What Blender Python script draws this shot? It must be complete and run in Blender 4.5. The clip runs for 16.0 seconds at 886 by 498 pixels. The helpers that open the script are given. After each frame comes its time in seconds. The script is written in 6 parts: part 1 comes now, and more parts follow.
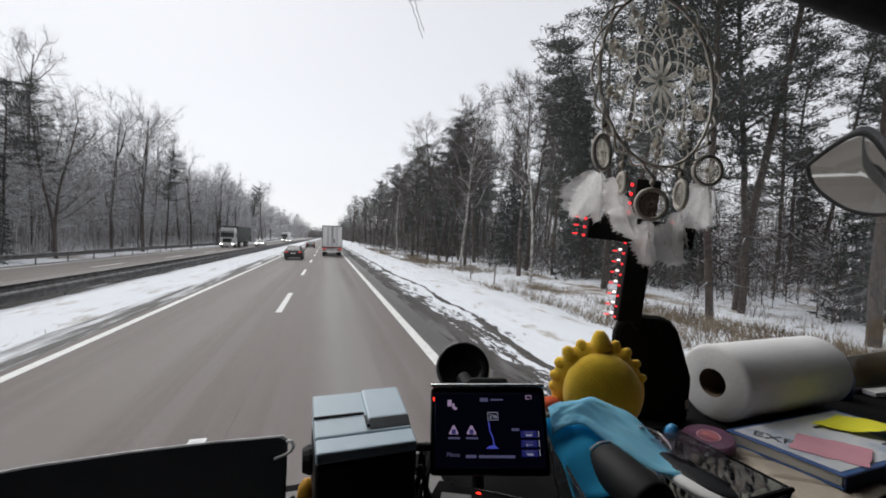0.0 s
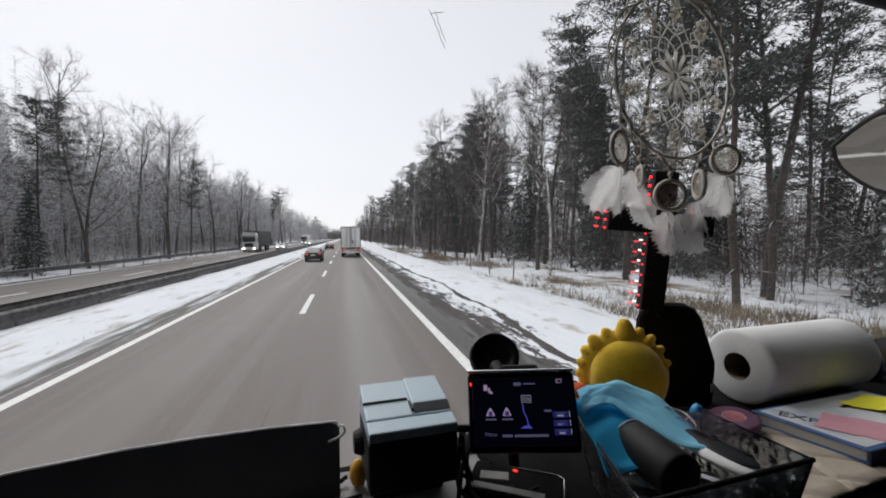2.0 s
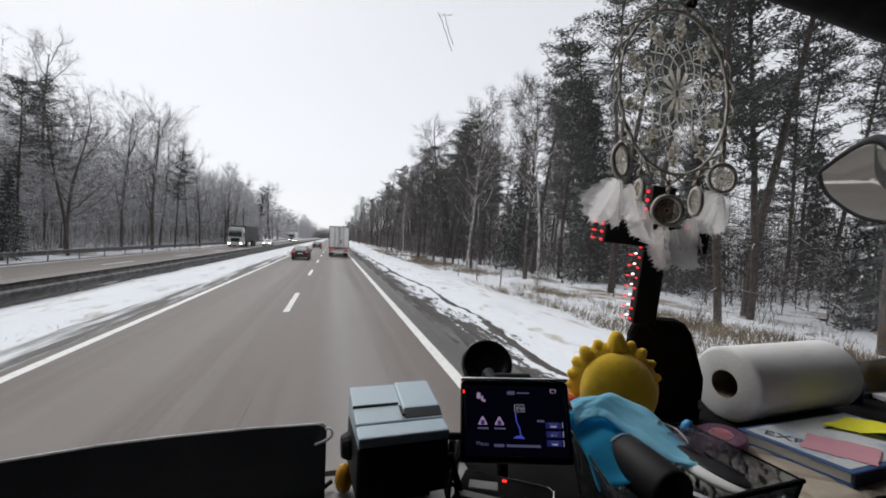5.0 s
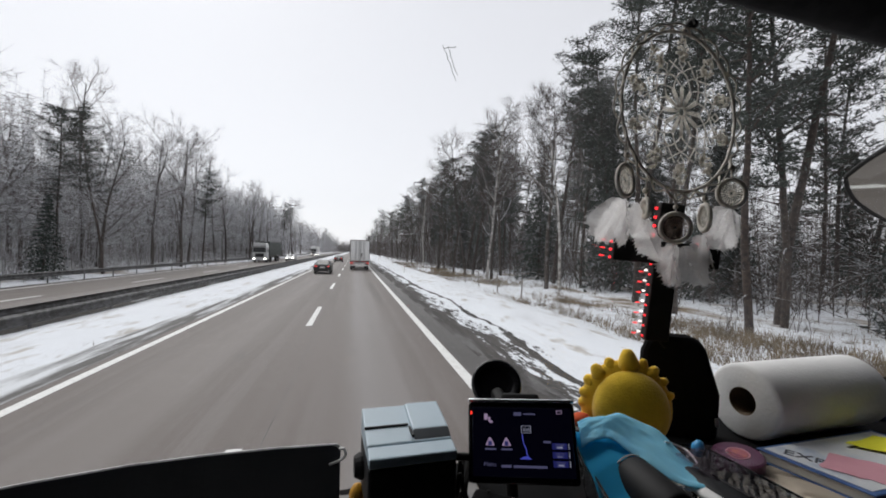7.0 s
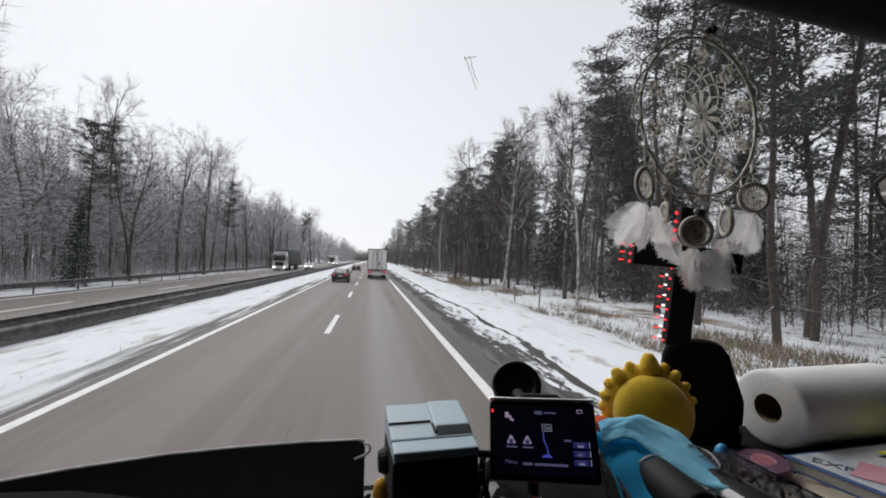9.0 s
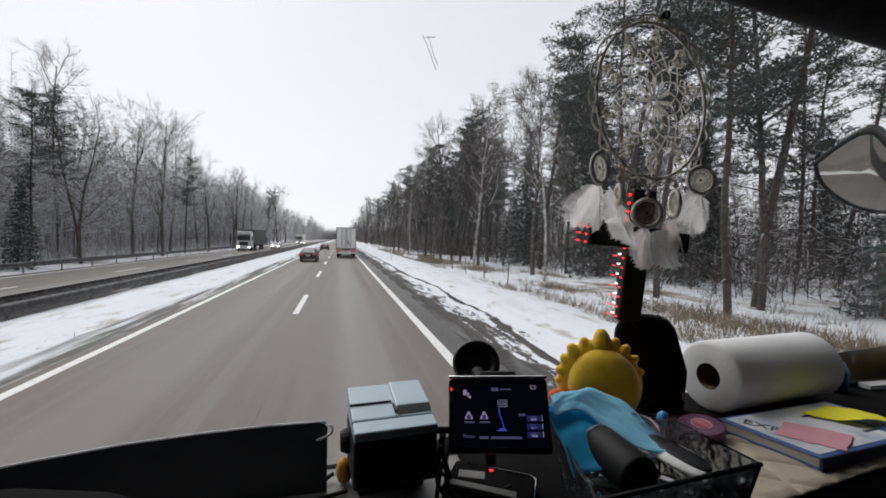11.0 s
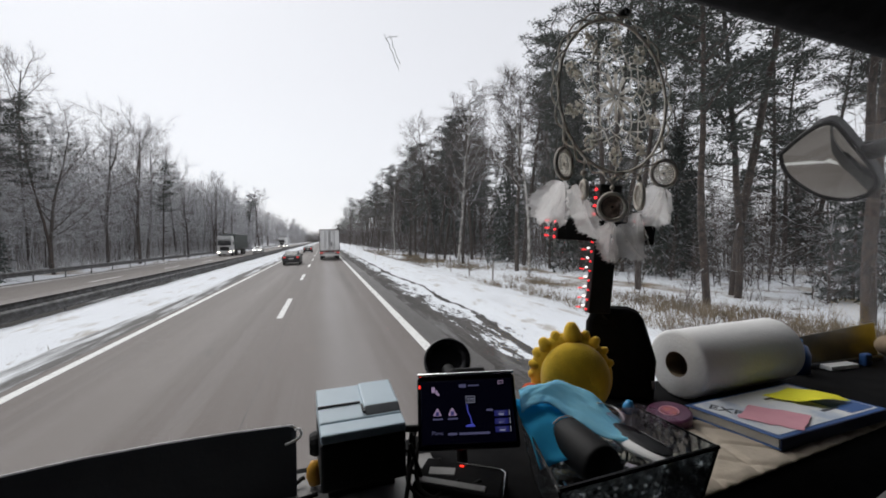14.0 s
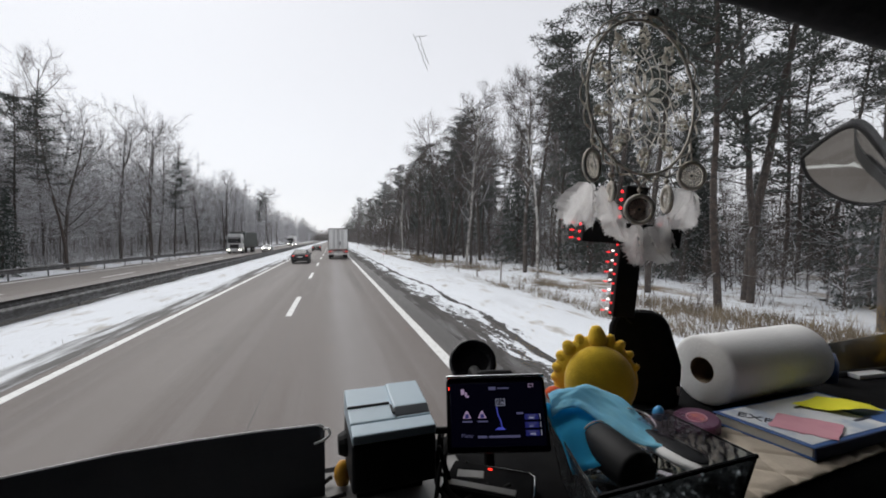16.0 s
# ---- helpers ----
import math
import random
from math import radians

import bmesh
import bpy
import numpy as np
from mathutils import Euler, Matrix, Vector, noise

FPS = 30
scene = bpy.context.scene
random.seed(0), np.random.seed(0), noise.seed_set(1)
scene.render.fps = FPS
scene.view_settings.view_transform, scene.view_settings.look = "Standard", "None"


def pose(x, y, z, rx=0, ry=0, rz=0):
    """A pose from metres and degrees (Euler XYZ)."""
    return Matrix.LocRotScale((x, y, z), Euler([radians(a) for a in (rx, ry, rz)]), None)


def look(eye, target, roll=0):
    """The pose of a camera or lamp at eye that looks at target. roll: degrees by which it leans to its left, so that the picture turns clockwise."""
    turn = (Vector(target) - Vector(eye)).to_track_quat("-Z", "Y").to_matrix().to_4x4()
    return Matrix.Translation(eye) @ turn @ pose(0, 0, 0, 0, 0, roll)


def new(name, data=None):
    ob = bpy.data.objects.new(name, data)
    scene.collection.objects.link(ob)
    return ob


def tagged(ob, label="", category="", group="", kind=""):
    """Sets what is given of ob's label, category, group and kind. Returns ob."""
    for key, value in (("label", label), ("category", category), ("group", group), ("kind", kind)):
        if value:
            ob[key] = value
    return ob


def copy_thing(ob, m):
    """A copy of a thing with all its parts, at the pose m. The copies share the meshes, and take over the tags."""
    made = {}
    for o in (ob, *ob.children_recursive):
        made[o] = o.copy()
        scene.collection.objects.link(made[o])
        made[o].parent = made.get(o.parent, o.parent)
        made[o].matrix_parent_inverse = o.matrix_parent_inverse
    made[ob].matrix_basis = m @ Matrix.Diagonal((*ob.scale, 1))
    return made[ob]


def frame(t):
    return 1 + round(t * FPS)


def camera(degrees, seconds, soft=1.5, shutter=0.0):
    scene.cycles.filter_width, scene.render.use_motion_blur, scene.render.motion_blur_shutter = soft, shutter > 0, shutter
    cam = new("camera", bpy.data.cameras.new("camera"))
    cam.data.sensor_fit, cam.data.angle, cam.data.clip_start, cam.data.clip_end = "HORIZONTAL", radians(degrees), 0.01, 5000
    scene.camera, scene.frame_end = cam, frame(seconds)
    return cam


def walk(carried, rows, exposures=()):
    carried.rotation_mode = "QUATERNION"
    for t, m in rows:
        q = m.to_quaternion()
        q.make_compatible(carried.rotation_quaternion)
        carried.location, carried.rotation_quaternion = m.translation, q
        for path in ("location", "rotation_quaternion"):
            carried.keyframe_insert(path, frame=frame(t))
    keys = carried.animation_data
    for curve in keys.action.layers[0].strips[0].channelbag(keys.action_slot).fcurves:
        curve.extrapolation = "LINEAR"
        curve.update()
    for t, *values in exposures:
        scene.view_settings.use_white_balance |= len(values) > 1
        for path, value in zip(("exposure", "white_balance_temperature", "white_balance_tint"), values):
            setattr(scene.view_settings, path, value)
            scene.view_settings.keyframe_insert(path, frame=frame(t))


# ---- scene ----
cam = camera(94.0, 16.0, soft=1.8)
PATH = [
    (0, (0.013, 1.226, 2.599), (0.557, 3.15, 2.555), 1.7),
    (0.5, (-0.005, 1.2, 2.602), (0.51, 3.132, 2.553), 1.5),
    (1, (0.002, 1.181, 2.613), (0.535, 3.108, 2.584), 2.1),
    (1.5, (-0.017, 1.186, 2.608), (0.454, 3.129, 2.558), 0.7),
    (2, (-0.018, 1.187, 2.601), (0.444, 3.132, 2.541), -0.5),
    (2.5, (-0.03, 1.218, 2.591), (0.43, 3.164, 2.552), 2.5),
    (3, (-0.031, 1.197, 2.61), (0.429, 3.144, 2.597), 1.4),
    (3.5, (-0.019, 1.166, 2.626), (0.455, 3.109, 2.613), 0.5),
    (4, (-0.007, 1.174, 2.618), (0.458, 3.119, 2.601), 1.1),
    (4.2, (-0.029, 1.210, 2.598), (0.507, 3.136, 2.547), 2.9),
    (6.3, (-0.033, 1.172, 2.605), (0.397, 3.125, 2.624), 1.9),
    (6.5, (-0.039, 1.171, 2.621), (0.377, 3.128, 2.645), 2.1),
    (7, (-0.017, 1.171, 2.62), (0.404, 3.127, 2.636), 1.2),
    (7.5, (-0.025, 1.208, 2.6), (0.367, 3.169, 2.554), 1.2),
    (8, (-0.039, 1.192, 2.617), (0.348, 3.154, 2.603), 2.5),
    (8.2, (-0.036, 1.175, 2.603), (0.303, 3.146, 2.661), 1.5),
    (10.3, (-0.026, 1.147, 2.623), (0.354, 3.110, 2.676), 0.2),
    (10.5, (-0.036, 1.169, 2.624), (0.397, 3.122, 2.597), 0.9),
    (11, (-0.013, 1.142, 2.618), (0.47, 3.082, 2.572), 0.8),
    (11.5, (0.004, 1.125, 2.624), (0.592, 3.036, 2.588), 1.4),
    (12, (0.014, 1.127, 2.622), (0.614, 3.035, 2.589), 0.2),
    (12.5, (0.028, 1.144, 2.609), (0.62, 3.053, 2.531), -0.4),
    (13, (0.026, 1.16, 2.588), (0.587, 3.075, 2.463), -0.8),
    (13.5, (0.016, 1.144, 2.614), (0.558, 3.069, 2.55), -0.9),
    (14, (0.017, 1.131, 2.618), (0.571, 3.053, 2.566), -0.9),
    (14.5, (0.012, 1.126, 2.618), (0.559, 3.05, 2.569), -1.2),
    (15, (0.017, 1.153, 2.587), (0.552, 3.078, 2.486), -1.6),
    (15.5, (0.01, 1.145, 2.618), (0.552, 3.069, 2.578), -1.7),
    (16, (-0.016, 1.145, 2.619), (0.502, 3.076, 2.569), -0.2),
]
walk(cam, [(t, look(eye, target, roll)) for t, eye, target, roll in PATH])


# ---- light ----
# overcast winter noon: an even bright sky, a faint wide sun behind cloud
world = bpy.data.worlds.new("overcast_sky")
scene.world = world
world.use_nodes = True
wn, wl = world.node_tree.nodes, world.node_tree.links
sky = wn.new("ShaderNodeTexSky")
sky.sky_type, sky.sun_disc = "NISHITA", False
sky.sun_elevation, sky.sun_rotation = radians(48), radians(-25)
sky.air_density, sky.dust_density = 1.2, 1.0
grey = wn.new("ShaderNodeHueSaturation")
grey.inputs["Saturation"].default_value = 0.15
wl.new(sky.outputs[0], grey.inputs["Color"])
sky_part = wn.new("ShaderNodeBackground")
sky_part.inputs[1].default_value = 0.05
wl.new(grey.outputs[0], sky_part.inputs[0])
cloud_part = wn.new("ShaderNodeBackground")
cloud_part.inputs[0].default_value = (0.864, 0.860, 0.930, 1)
cloud_part.inputs[1].default_value = 0.72
both = wn.new("ShaderNodeAddShader")
wl.new(sky_part.outputs[0], both.inputs[0])
wl.new(cloud_part.outputs[0], both.inputs[1])
wl.new(both.outputs[0], wn["World Output"].inputs[0])

sun = new("sun", bpy.data.lights.new("sun", "SUN"))
sun.data.energy, sun.data.angle, sun.data.color = 1.9, radians(45), (1.0, 0.975, 0.95)
sun.matrix_world = look((-18, 40, 49), (0, 0, 0))
scene.view_settings.exposure = -0.12

rng = random.Random(7)


# ---- materials ----
def mat(name, colour, rough=0.6, metal=0.0, second=None, scale=4.0, detail=4.0, bump=0.0, bump_scale=60.0, mix=(0.4, 0.6), stretch=(1, 1, 1),
        emit=None, power=0.0, coat=0.0, sheen=0.0, spec=0.5, random_value=0.0):
    """A surface with two tones mixed by noise at one scale and fine relief at another."""
    m = bpy.data.materials.new(name)
    m.use_nodes = True
    n, l = m.node_tree.nodes, m.node_tree.links
    b = n["Principled BSDF"]
    b.inputs["Base Color"].default_value = (*colour, 1)
    b.inputs["Roughness"].default_value = rough
    b.inputs["Metallic"].default_value = metal
    b.inputs["Specular IOR Level"].default_value = spec
    b.inputs["Coat Weight"].default_value = coat
    b.inputs["Sheen Weight"].default_value = sheen
    if emit:
        b.inputs["Emission Color"].default_value = (*emit, 1)
        b.inputs["Emission Strength"].default_value = power
    tc = n.new("ShaderNodeTexCoord")
    mp = n.new("ShaderNodeMapping")
    mp.inputs["Scale"].default_value = stretch
    l.new(tc.outputs["Object"], mp.inputs["Vector"])
    if second:
        t = n.new("ShaderNodeTexNoise")
        t.inputs["Scale"].default_value, t.inputs["Detail"].default_value = scale, detail
        t.inputs["Roughness"].default_value = 0.62
        l.new(mp.outputs[0], t.inputs["Vector"])
        r = n.new("ShaderNodeValToRGB")
        r.color_ramp.elements[0].position, r.color_ramp.elements[1].position = mix
        r.color_ramp.elements[0].color, r.color_ramp.elements[1].color = (*colour, 1), (*second, 1)
        l.new(t.outputs["Fac"], r.inputs[0])
        out = r.outputs[0]
        if random_value:
            oi = n.new("ShaderNodeObjectInfo")
            mr = n.new("ShaderNodeMapRange")
            mr.inputs["To Min"].default_value, mr.inputs["To Max"].default_value = 1 - random_value, 1 + random_value
            l.new(oi.outputs["Random"], mr.inputs["Value"])
            hs = n.new("ShaderNodeHueSaturation")
            l.new(mr.outputs[0], hs.inputs["Value"])
            l.new(out, hs.inputs["Color"])
            out = hs.outputs[0]
        l.new(out, b.inputs["Base Color"])
    if bump:
        t2 = n.new("ShaderNodeTexNoise")
        t2.inputs["Scale"].default_value, t2.inputs["Detail"].default_value = bump_scale, 5
        l.new(mp.outputs[0], t2.inputs["Vector"])
        bp = n.new("ShaderNodeBump")
        bp.inputs["Strength"].default_value, bp.inputs["Distance"].default_value = bump, 0.4 / bump_scale
        l.new(t2.outputs["Fac"], bp.inputs["Height"])
        l.new(bp.outputs[0], b.inputs["Normal"])
    return m


def snowy(name, colour, second, snow=(0.78, 0.81, 0.85), low=0.25, high=0.6, amount=0.9, scale=6.0, rough=0.85, lean=1.0):
    """Bark or needles with snow lying on what faces up."""
    m = mat(name, colour, rough, second=second, scale=scale, random_value=0.25)
    n, l = m.node_tree.nodes, m.node_tree.links
    b = n["Principled BSDF"]
    base = b.inputs["Base Color"].links[0].from_socket
    g = n.new("ShaderNodeNewGeometry")
    sp = n.new("ShaderNodeSeparateXYZ")
    l.new(g.outputs["True Normal"], sp.inputs[0])
    t = n.new("ShaderNodeTexNoise")
    t.inputs["Scale"].default_value, t.inputs["Detail"].default_value = 1.3, 3
    tc = n.new("ShaderNodeTexCoord")
    l.new(tc.outputs["Object"], t.inputs["Vector"])
    ma = n.new("ShaderNodeMath")
    ma.operation = "MULTIPLY_ADD"
    ma.inputs[1].default_value = 1.2
    l.new(t.outputs["Fac"], ma.inputs[0])
    ma.inputs[2].default_value = -0.6
    ad = n.new("ShaderNodeMath")
    ad.operation = "MULTIPLY_ADD"
    l.new(sp.outputs["Z"], ad.inputs[0])
    ad.inputs[1].default_value = lean
    l.new(ma.outputs[0], ad.inputs[2])
    mr = n.new("ShaderNodeMapRange")
    mr.inputs["From Min"].default_value, mr.inputs["From Max"].default_value = low, high
    mr.inputs["To Max"].default_value = amount
    l.new(ad.outputs[0], mr.inputs["Value"])
    mx = n.new("ShaderNodeMix")
    mx.data_type = "RGBA"
    l.new(mr.outputs[0], mx.inputs["Factor"])
    l.new(base, mx.inputs["A"])
    mx.inputs["B"].default_value = (*snow, 1)
    l.new(mx.outputs["Result"], b.inputs["Base Color"])
    return m


def ground_mat(name, layers, bump=0.5, bump_scale=8.0, rough=0.8):
    """Layers of (colour, scale, low, high, stretch) laid over the first colour, each where its own noise is high."""
    m = bpy.data.materials.new(name)
    m.use_nodes = True
    n, l = m.node_tree.nodes, m.node_tree.links
    b = n["Principled BSDF"]
    b.inputs["Roughness"].default_value = rough
    b.inputs["Specular IOR Level"].default_value = 0.3
    tc = n.new("ShaderNodeTexCoord")
    out = None
    for i, (colour, scale, low, high, stretch) in enumerate(layers):
        if out is None:
            rgb = n.new("ShaderNodeRGB")
            rgb.outputs[0].default_value = (*colour, 1)
            out = rgb.outputs[0]
            continue
        mp = n.new("ShaderNodeMapping")
        mp.inputs["Scale"].default_value = stretch
        mp.inputs["Location"].default_value = (3.1 * i, 7.7 * i, 0)
        l.new(tc.outputs["Object"], mp.inputs["Vector"])
        t = n.new("ShaderNodeTexNoise")
        t.inputs["Scale"].default_value, t.inputs["Detail"].default_value, t.inputs["Roughness"].default_value = scale, 7, 0.65
        l.new(mp.outputs[0], t.inputs["Vector"])
        mr = n.new("ShaderNodeMapRange")
        mr.inputs["From Min"].default_value, mr.inputs["From Max"].default_value = low, high
        l.new(t.outputs["Fac"], mr.inputs["Value"])
        mx = n.new("ShaderNodeMix")
        mx.data_type = "RGBA"
        l.new(mr.outputs[0], mx.inputs["Factor"])
        l.new(out, mx.inputs["A"])
        mx.inputs["B"].default_value = (*colour, 1)
        out = mx.outputs["Result"]
    l.new(out, b.inputs["Base Color"])
    t2 = n.new("ShaderNodeTexNoise")
    t2.inputs["Scale"].default_value, t2.inputs["Detail"].default_value = bump_scale, 8
    l.new(tc.outputs["Object"], t2.inputs["Vector"])
    bp = n.new("ShaderNodeBump")
    bp.inputs["Strength"].default_value, bp.inputs["Distance"].default_value = bump, 0.05
    l.new(t2.outputs["Fac"], bp.inputs["Height"])
    l.new(bp.outputs[0], b.inputs["Normal"])
    return m


ALONG = (1, 0.06, 1)
M_asphalt = ground_mat("asphalt", [((0.128, 0.109, 0.098), 1, 0, 1, (1, 1, 1)), ((0.182, 0.164, 0.155), 0.8, 0.46, 0.60, (1, 0.002, 1)), ((0.143, 0.123, 0.112), 0.9, 0.45, 0.6, ALONG),
                                   ((0.107, 0.093, 0.086), 0.5, 0.55, 0.7, ALONG), ((0.095, 0.085, 0.079), 0.8, 0.63, 0.72, (1, 0.3, 1)), ((0.124, 0.115, 0.107), 60, 0.6, 0.75, (1, 1, 1))], 0.25, 90, 0.62)
M_shoulder = ground_mat("damp_asphalt", [((0.085, 0.080, 0.077), 1, 0, 1, (1, 1, 1)), ((0.058, 0.054, 0.052), 0.9, 0.45, 0.6, ALONG), ((0.12, 0.113, 0.108), 0.7, 0.56, 0.7, ALONG)], 0.3, 90, 0.55)
M_snow = ground_mat("snow", [((0.70, 0.725, 0.76), 1, 0, 1, (1, 1, 1)), ((0.62, 0.64, 0.67), 1.2, 0.5, 0.7, (1, 0.25, 1)),
                             ((0.42, 0.40, 0.37), 2.2, 0.555, 0.66, (1, 0.25, 1)), ((0.16, 0.14, 0.12), 7.0, 0.65, 0.72, (1, 0.4, 1)), ((0.20, 0.18, 0.155), 22.0, 0.66, 0.72, (1, 0.5, 1))], 0.6, 3.0, 0.75)
M_verge = ground_mat("snow_and_mud", [((0.032, 0.029, 0.027), 1, 0, 1, (1, 1, 1)), ((0.062, 0.056, 0.052), 3, 0.45, 0.6, ALONG), ((0.13, 0.127, 0.126), 2.6, 0.54, 0.68, (1, 0.10, 1))], 0.9, 7.0, 0.8)


def spread_snow(m, start, width, rut):
    """Snow that covers more of the ground the farther it lies from the road, with one dark plough rut along it."""
    n, l = m.node_tree.nodes, m.node_tree.links
    bsdf = n["Principled BSDF"]
    under = bsdf.inputs["Base Color"].links[0].from_socket
    tc = n.new("ShaderNodeTexCoord")
    sp = n.new("ShaderNodeSeparateXYZ")
    l.new(tc.outputs["Object"], sp.inputs[0])
    total = None
    for scale, weight, stretch in ((0.9, 2.0, (1, 0.22, 1)), (4.5, 1.7, (1, 0.18, 1)), (16, 1.1, (1, 0.4, 1))):
        mp = n.new("ShaderNodeMapping")
        mp.inputs["Scale"].default_value = stretch
        l.new(tc.outputs["Object"], mp.inputs["Vector"])
        t = n.new("ShaderNodeTexNoise")
        t.inputs["Scale"].default_value, t.inputs["Detail"].default_value, t.inputs["Roughness"].default_value = scale, 6, 0.6
        l.new(mp.outputs[0], t.inputs["Vector"])
        w = n.new("ShaderNodeMath")
        w.operation = "MULTIPLY_ADD"
        w.inputs[1].default_value, w.inputs[2].default_value = weight, -0.5 * weight
        l.new(t.outputs["Fac"], w.inputs[0])
        if total is None:
            total = w.outputs[0]
        else:
            ad = n.new("ShaderNodeMath")
            l.new(total, ad.inputs[0])
            l.new(w.outputs[0], ad.inputs[1])
            total = ad.outputs[0]
    x = n.new("ShaderNodeMapRange")
    x.clamp = False
    x.inputs["From Min"].default_value, x.inputs["From Max"].default_value = start, start + width
    l.new(sp.outputs["X"], x.inputs["Value"])
    ad = n.new("ShaderNodeMath")
    l.new(total, ad.inputs[0])
    l.new(x.outputs[0], ad.inputs[1])
    wv, wm = n.new("ShaderNodeTexNoise"), n.new("ShaderNodeMapping")
    wm.inputs["Scale"].default_value = (0.5, 0.16, 1)
    wv.inputs["Scale"].default_value, wv.inputs["Detail"].default_value = 1.0, 5
    l.new(tc.outputs["Object"], wm.inputs["Vector"])
    l.new(wm.outputs[0], wv.inputs["Vector"])
    sway = n.new("ShaderNodeMath")
    sway.operation = "MULTIPLY_ADD"
    sway.inputs[1].default_value = 1.6
    l.new(wv.outputs["Fac"], sway.inputs[0])
    l.new(sp.outputs["X"], sway.inputs[2])
    away = n.new("ShaderNodeMath")
    away.operation = "SUBTRACT"
    l.new(sway.outputs[0], away.inputs[0])
    away.inputs[1].default_value = rut
    side = n.new("ShaderNodeMath")
    side.operation = "ABSOLUTE"
    l.new(away.outputs[0], side.inputs[0])
    dip = n.new("ShaderNodeMapRange")
    dip.inputs["From Min"].default_value, dip.inputs["From Max"].default_value = 0.03, 0.16
    dip.inputs["To Min"].default_value, dip.inputs["To Max"].default_value = -0.75, 0.0
    l.new(side.outputs[0], dip.inputs["Value"])
    cut = n.new("ShaderNodeMath")
    l.new(ad.outputs[0], cut.inputs[0])
    l.new(dip.outputs[0], cut.inputs[1])
    ad = cut
    mr = n.new("ShaderNodeMapRange")
    mr.inputs["From Min"].default_value, mr.inputs["From Max"].default_value = 0.44, 0.62
    l.new(ad.outputs[0], mr.inputs["Value"])
    mx = n.new("ShaderNodeMix")
    mx.data_type = "RGBA"
    l.new(mr.outputs[0], mx.inputs["Factor"])
    l.new(under, mx.inputs["A"])
    mx.inputs["B"].default_value = (0.71, 0.735, 0.77, 1)
    l.new(mx.outputs["Result"], bsdf.inputs["Base Color"])



def worn_sheen_band(m, centre, half, colour, amount):
    """A lighter band along a lane, between the wheel tracks: polished asphalt's sheen put into the colour."""
    n, l = m.node_tree.nodes, m.node_tree.links
    bsdf = n["Principled BSDF"]
    under = bsdf.inputs["Base Color"].links[0].from_socket
    tc, sp, mp, t = n.new("ShaderNodeTexCoord"), n.new("ShaderNodeSeparateXYZ"), n.new("ShaderNodeMapping"), n.new("ShaderNodeTexNoise")
    mp.inputs["Scale"].default_value = (0.6, 0.05, 1)
    t.inputs["Scale"].default_value, t.inputs["Detail"].default_value = 1.5, 6
    l.new(tc.outputs["Object"], sp.inputs[0])
    l.new(tc.outputs["Object"], mp.inputs["Vector"])
    l.new(mp.outputs[0], t.inputs["Vector"])
    drift = n.new("ShaderNodeMath")
    drift.operation = "MULTIPLY_ADD"
    drift.inputs[1].default_value = 0.9
    l.new(t.outputs["Fac"], drift.inputs[0])
    l.new(sp.outputs["X"], drift.inputs[2])
    off_x = n.new("ShaderNodeMath")
    off_x.operation = "SUBTRACT"
    off_x.inputs[1].default_value = centre + 0.45
    l.new(drift.outputs[0], off_x.inputs[0])
    side = n.new("ShaderNodeMath")
    side.operation = "ABSOLUTE"
    l.new(off_x.outputs[0], side.inputs[0])
    mr = n.new("ShaderNodeMapRange")
    mr.interpolation_type = "SMOOTHSTEP"
    mr.inputs["From Max"].default_value, mr.inputs["To Min"].default_value, mr.inputs["To Max"].default_value = half, amount, 0.0
    l.new(side.outputs[0], mr.inputs["Value"])
    mx = n.new("ShaderNodeMix")
    mx.data_type = "RGBA"
    l.new(mr.outputs[0], mx.inputs["Factor"])
    l.new(under, mx.inputs["A"])
    mx.inputs["B"].default_value = (*colour, 1)
    l.new(mx.outputs["Result"], bsdf.inputs["Base Color"])


# sky sheen on the worn lanes, laid in as lighter asphalt colour
worn_sheen_band(M_asphalt, 0.40, 0.95, (0.228, 0.214, 0.207), 0.75)
worn_sheen_band(M_asphalt, -3.4, 1.1, (0.194, 0.176, 0.163), 0.45)

spread_snow(M_verge, 3.45, 1.35, 5.5)
M_soil = ground_mat("soil_with_old_snow", [((0.030, 0.028, 0.026), 1, 0, 1, (1, 1, 1)), ((0.060, 0.055, 0.050), 3, 0.45, 0.6, ALONG), ((0.30, 0.30, 0.31), 2.4, 0.60, 0.66, (1, 0.10, 1))], 0.9, 7.0, 0.85)
M_slush = ground_mat("thin_slush", [((0.12, 0.115, 0.11), 1, 0, 1, (1, 1, 1)), ((0.66, 0.68, 0.70), 2.6, 0.46, 0.6, (1, 0.05, 1))], 0.7, 9.0, 0.8)
M_floor = ground_mat("forest_floor", [((0.72, 0.745, 0.78), 1, 0, 1, (1, 1, 1)), ((0.21, 0.155, 0.095), 0.30, 0.52, 0.64, (1, 0.5, 1)),
                                      ((0.10, 0.08, 0.055), 2.2, 0.58, 0.66, (1, 0.5, 1))], 0.9, 4.0, 0.85)
M_line = mat("road_paint", (0.72, 0.72, 0.70), 0.7, second=(0.50, 0.49, 0.47), scale=7, mix=(0.5, 0.75), bump=0.2)
M_seam = mat("tar_seam", (0.05, 0.05, 0.05), 0.7, second=(0.12, 0.115, 0.11), scale=1.2)
M_galv = mat("dull_galvanised_steel", (0.13, 0.13, 0.133), 0.65, 0.5, second=(0.05, 0.048, 0.046), scale=3, bump=0.2)
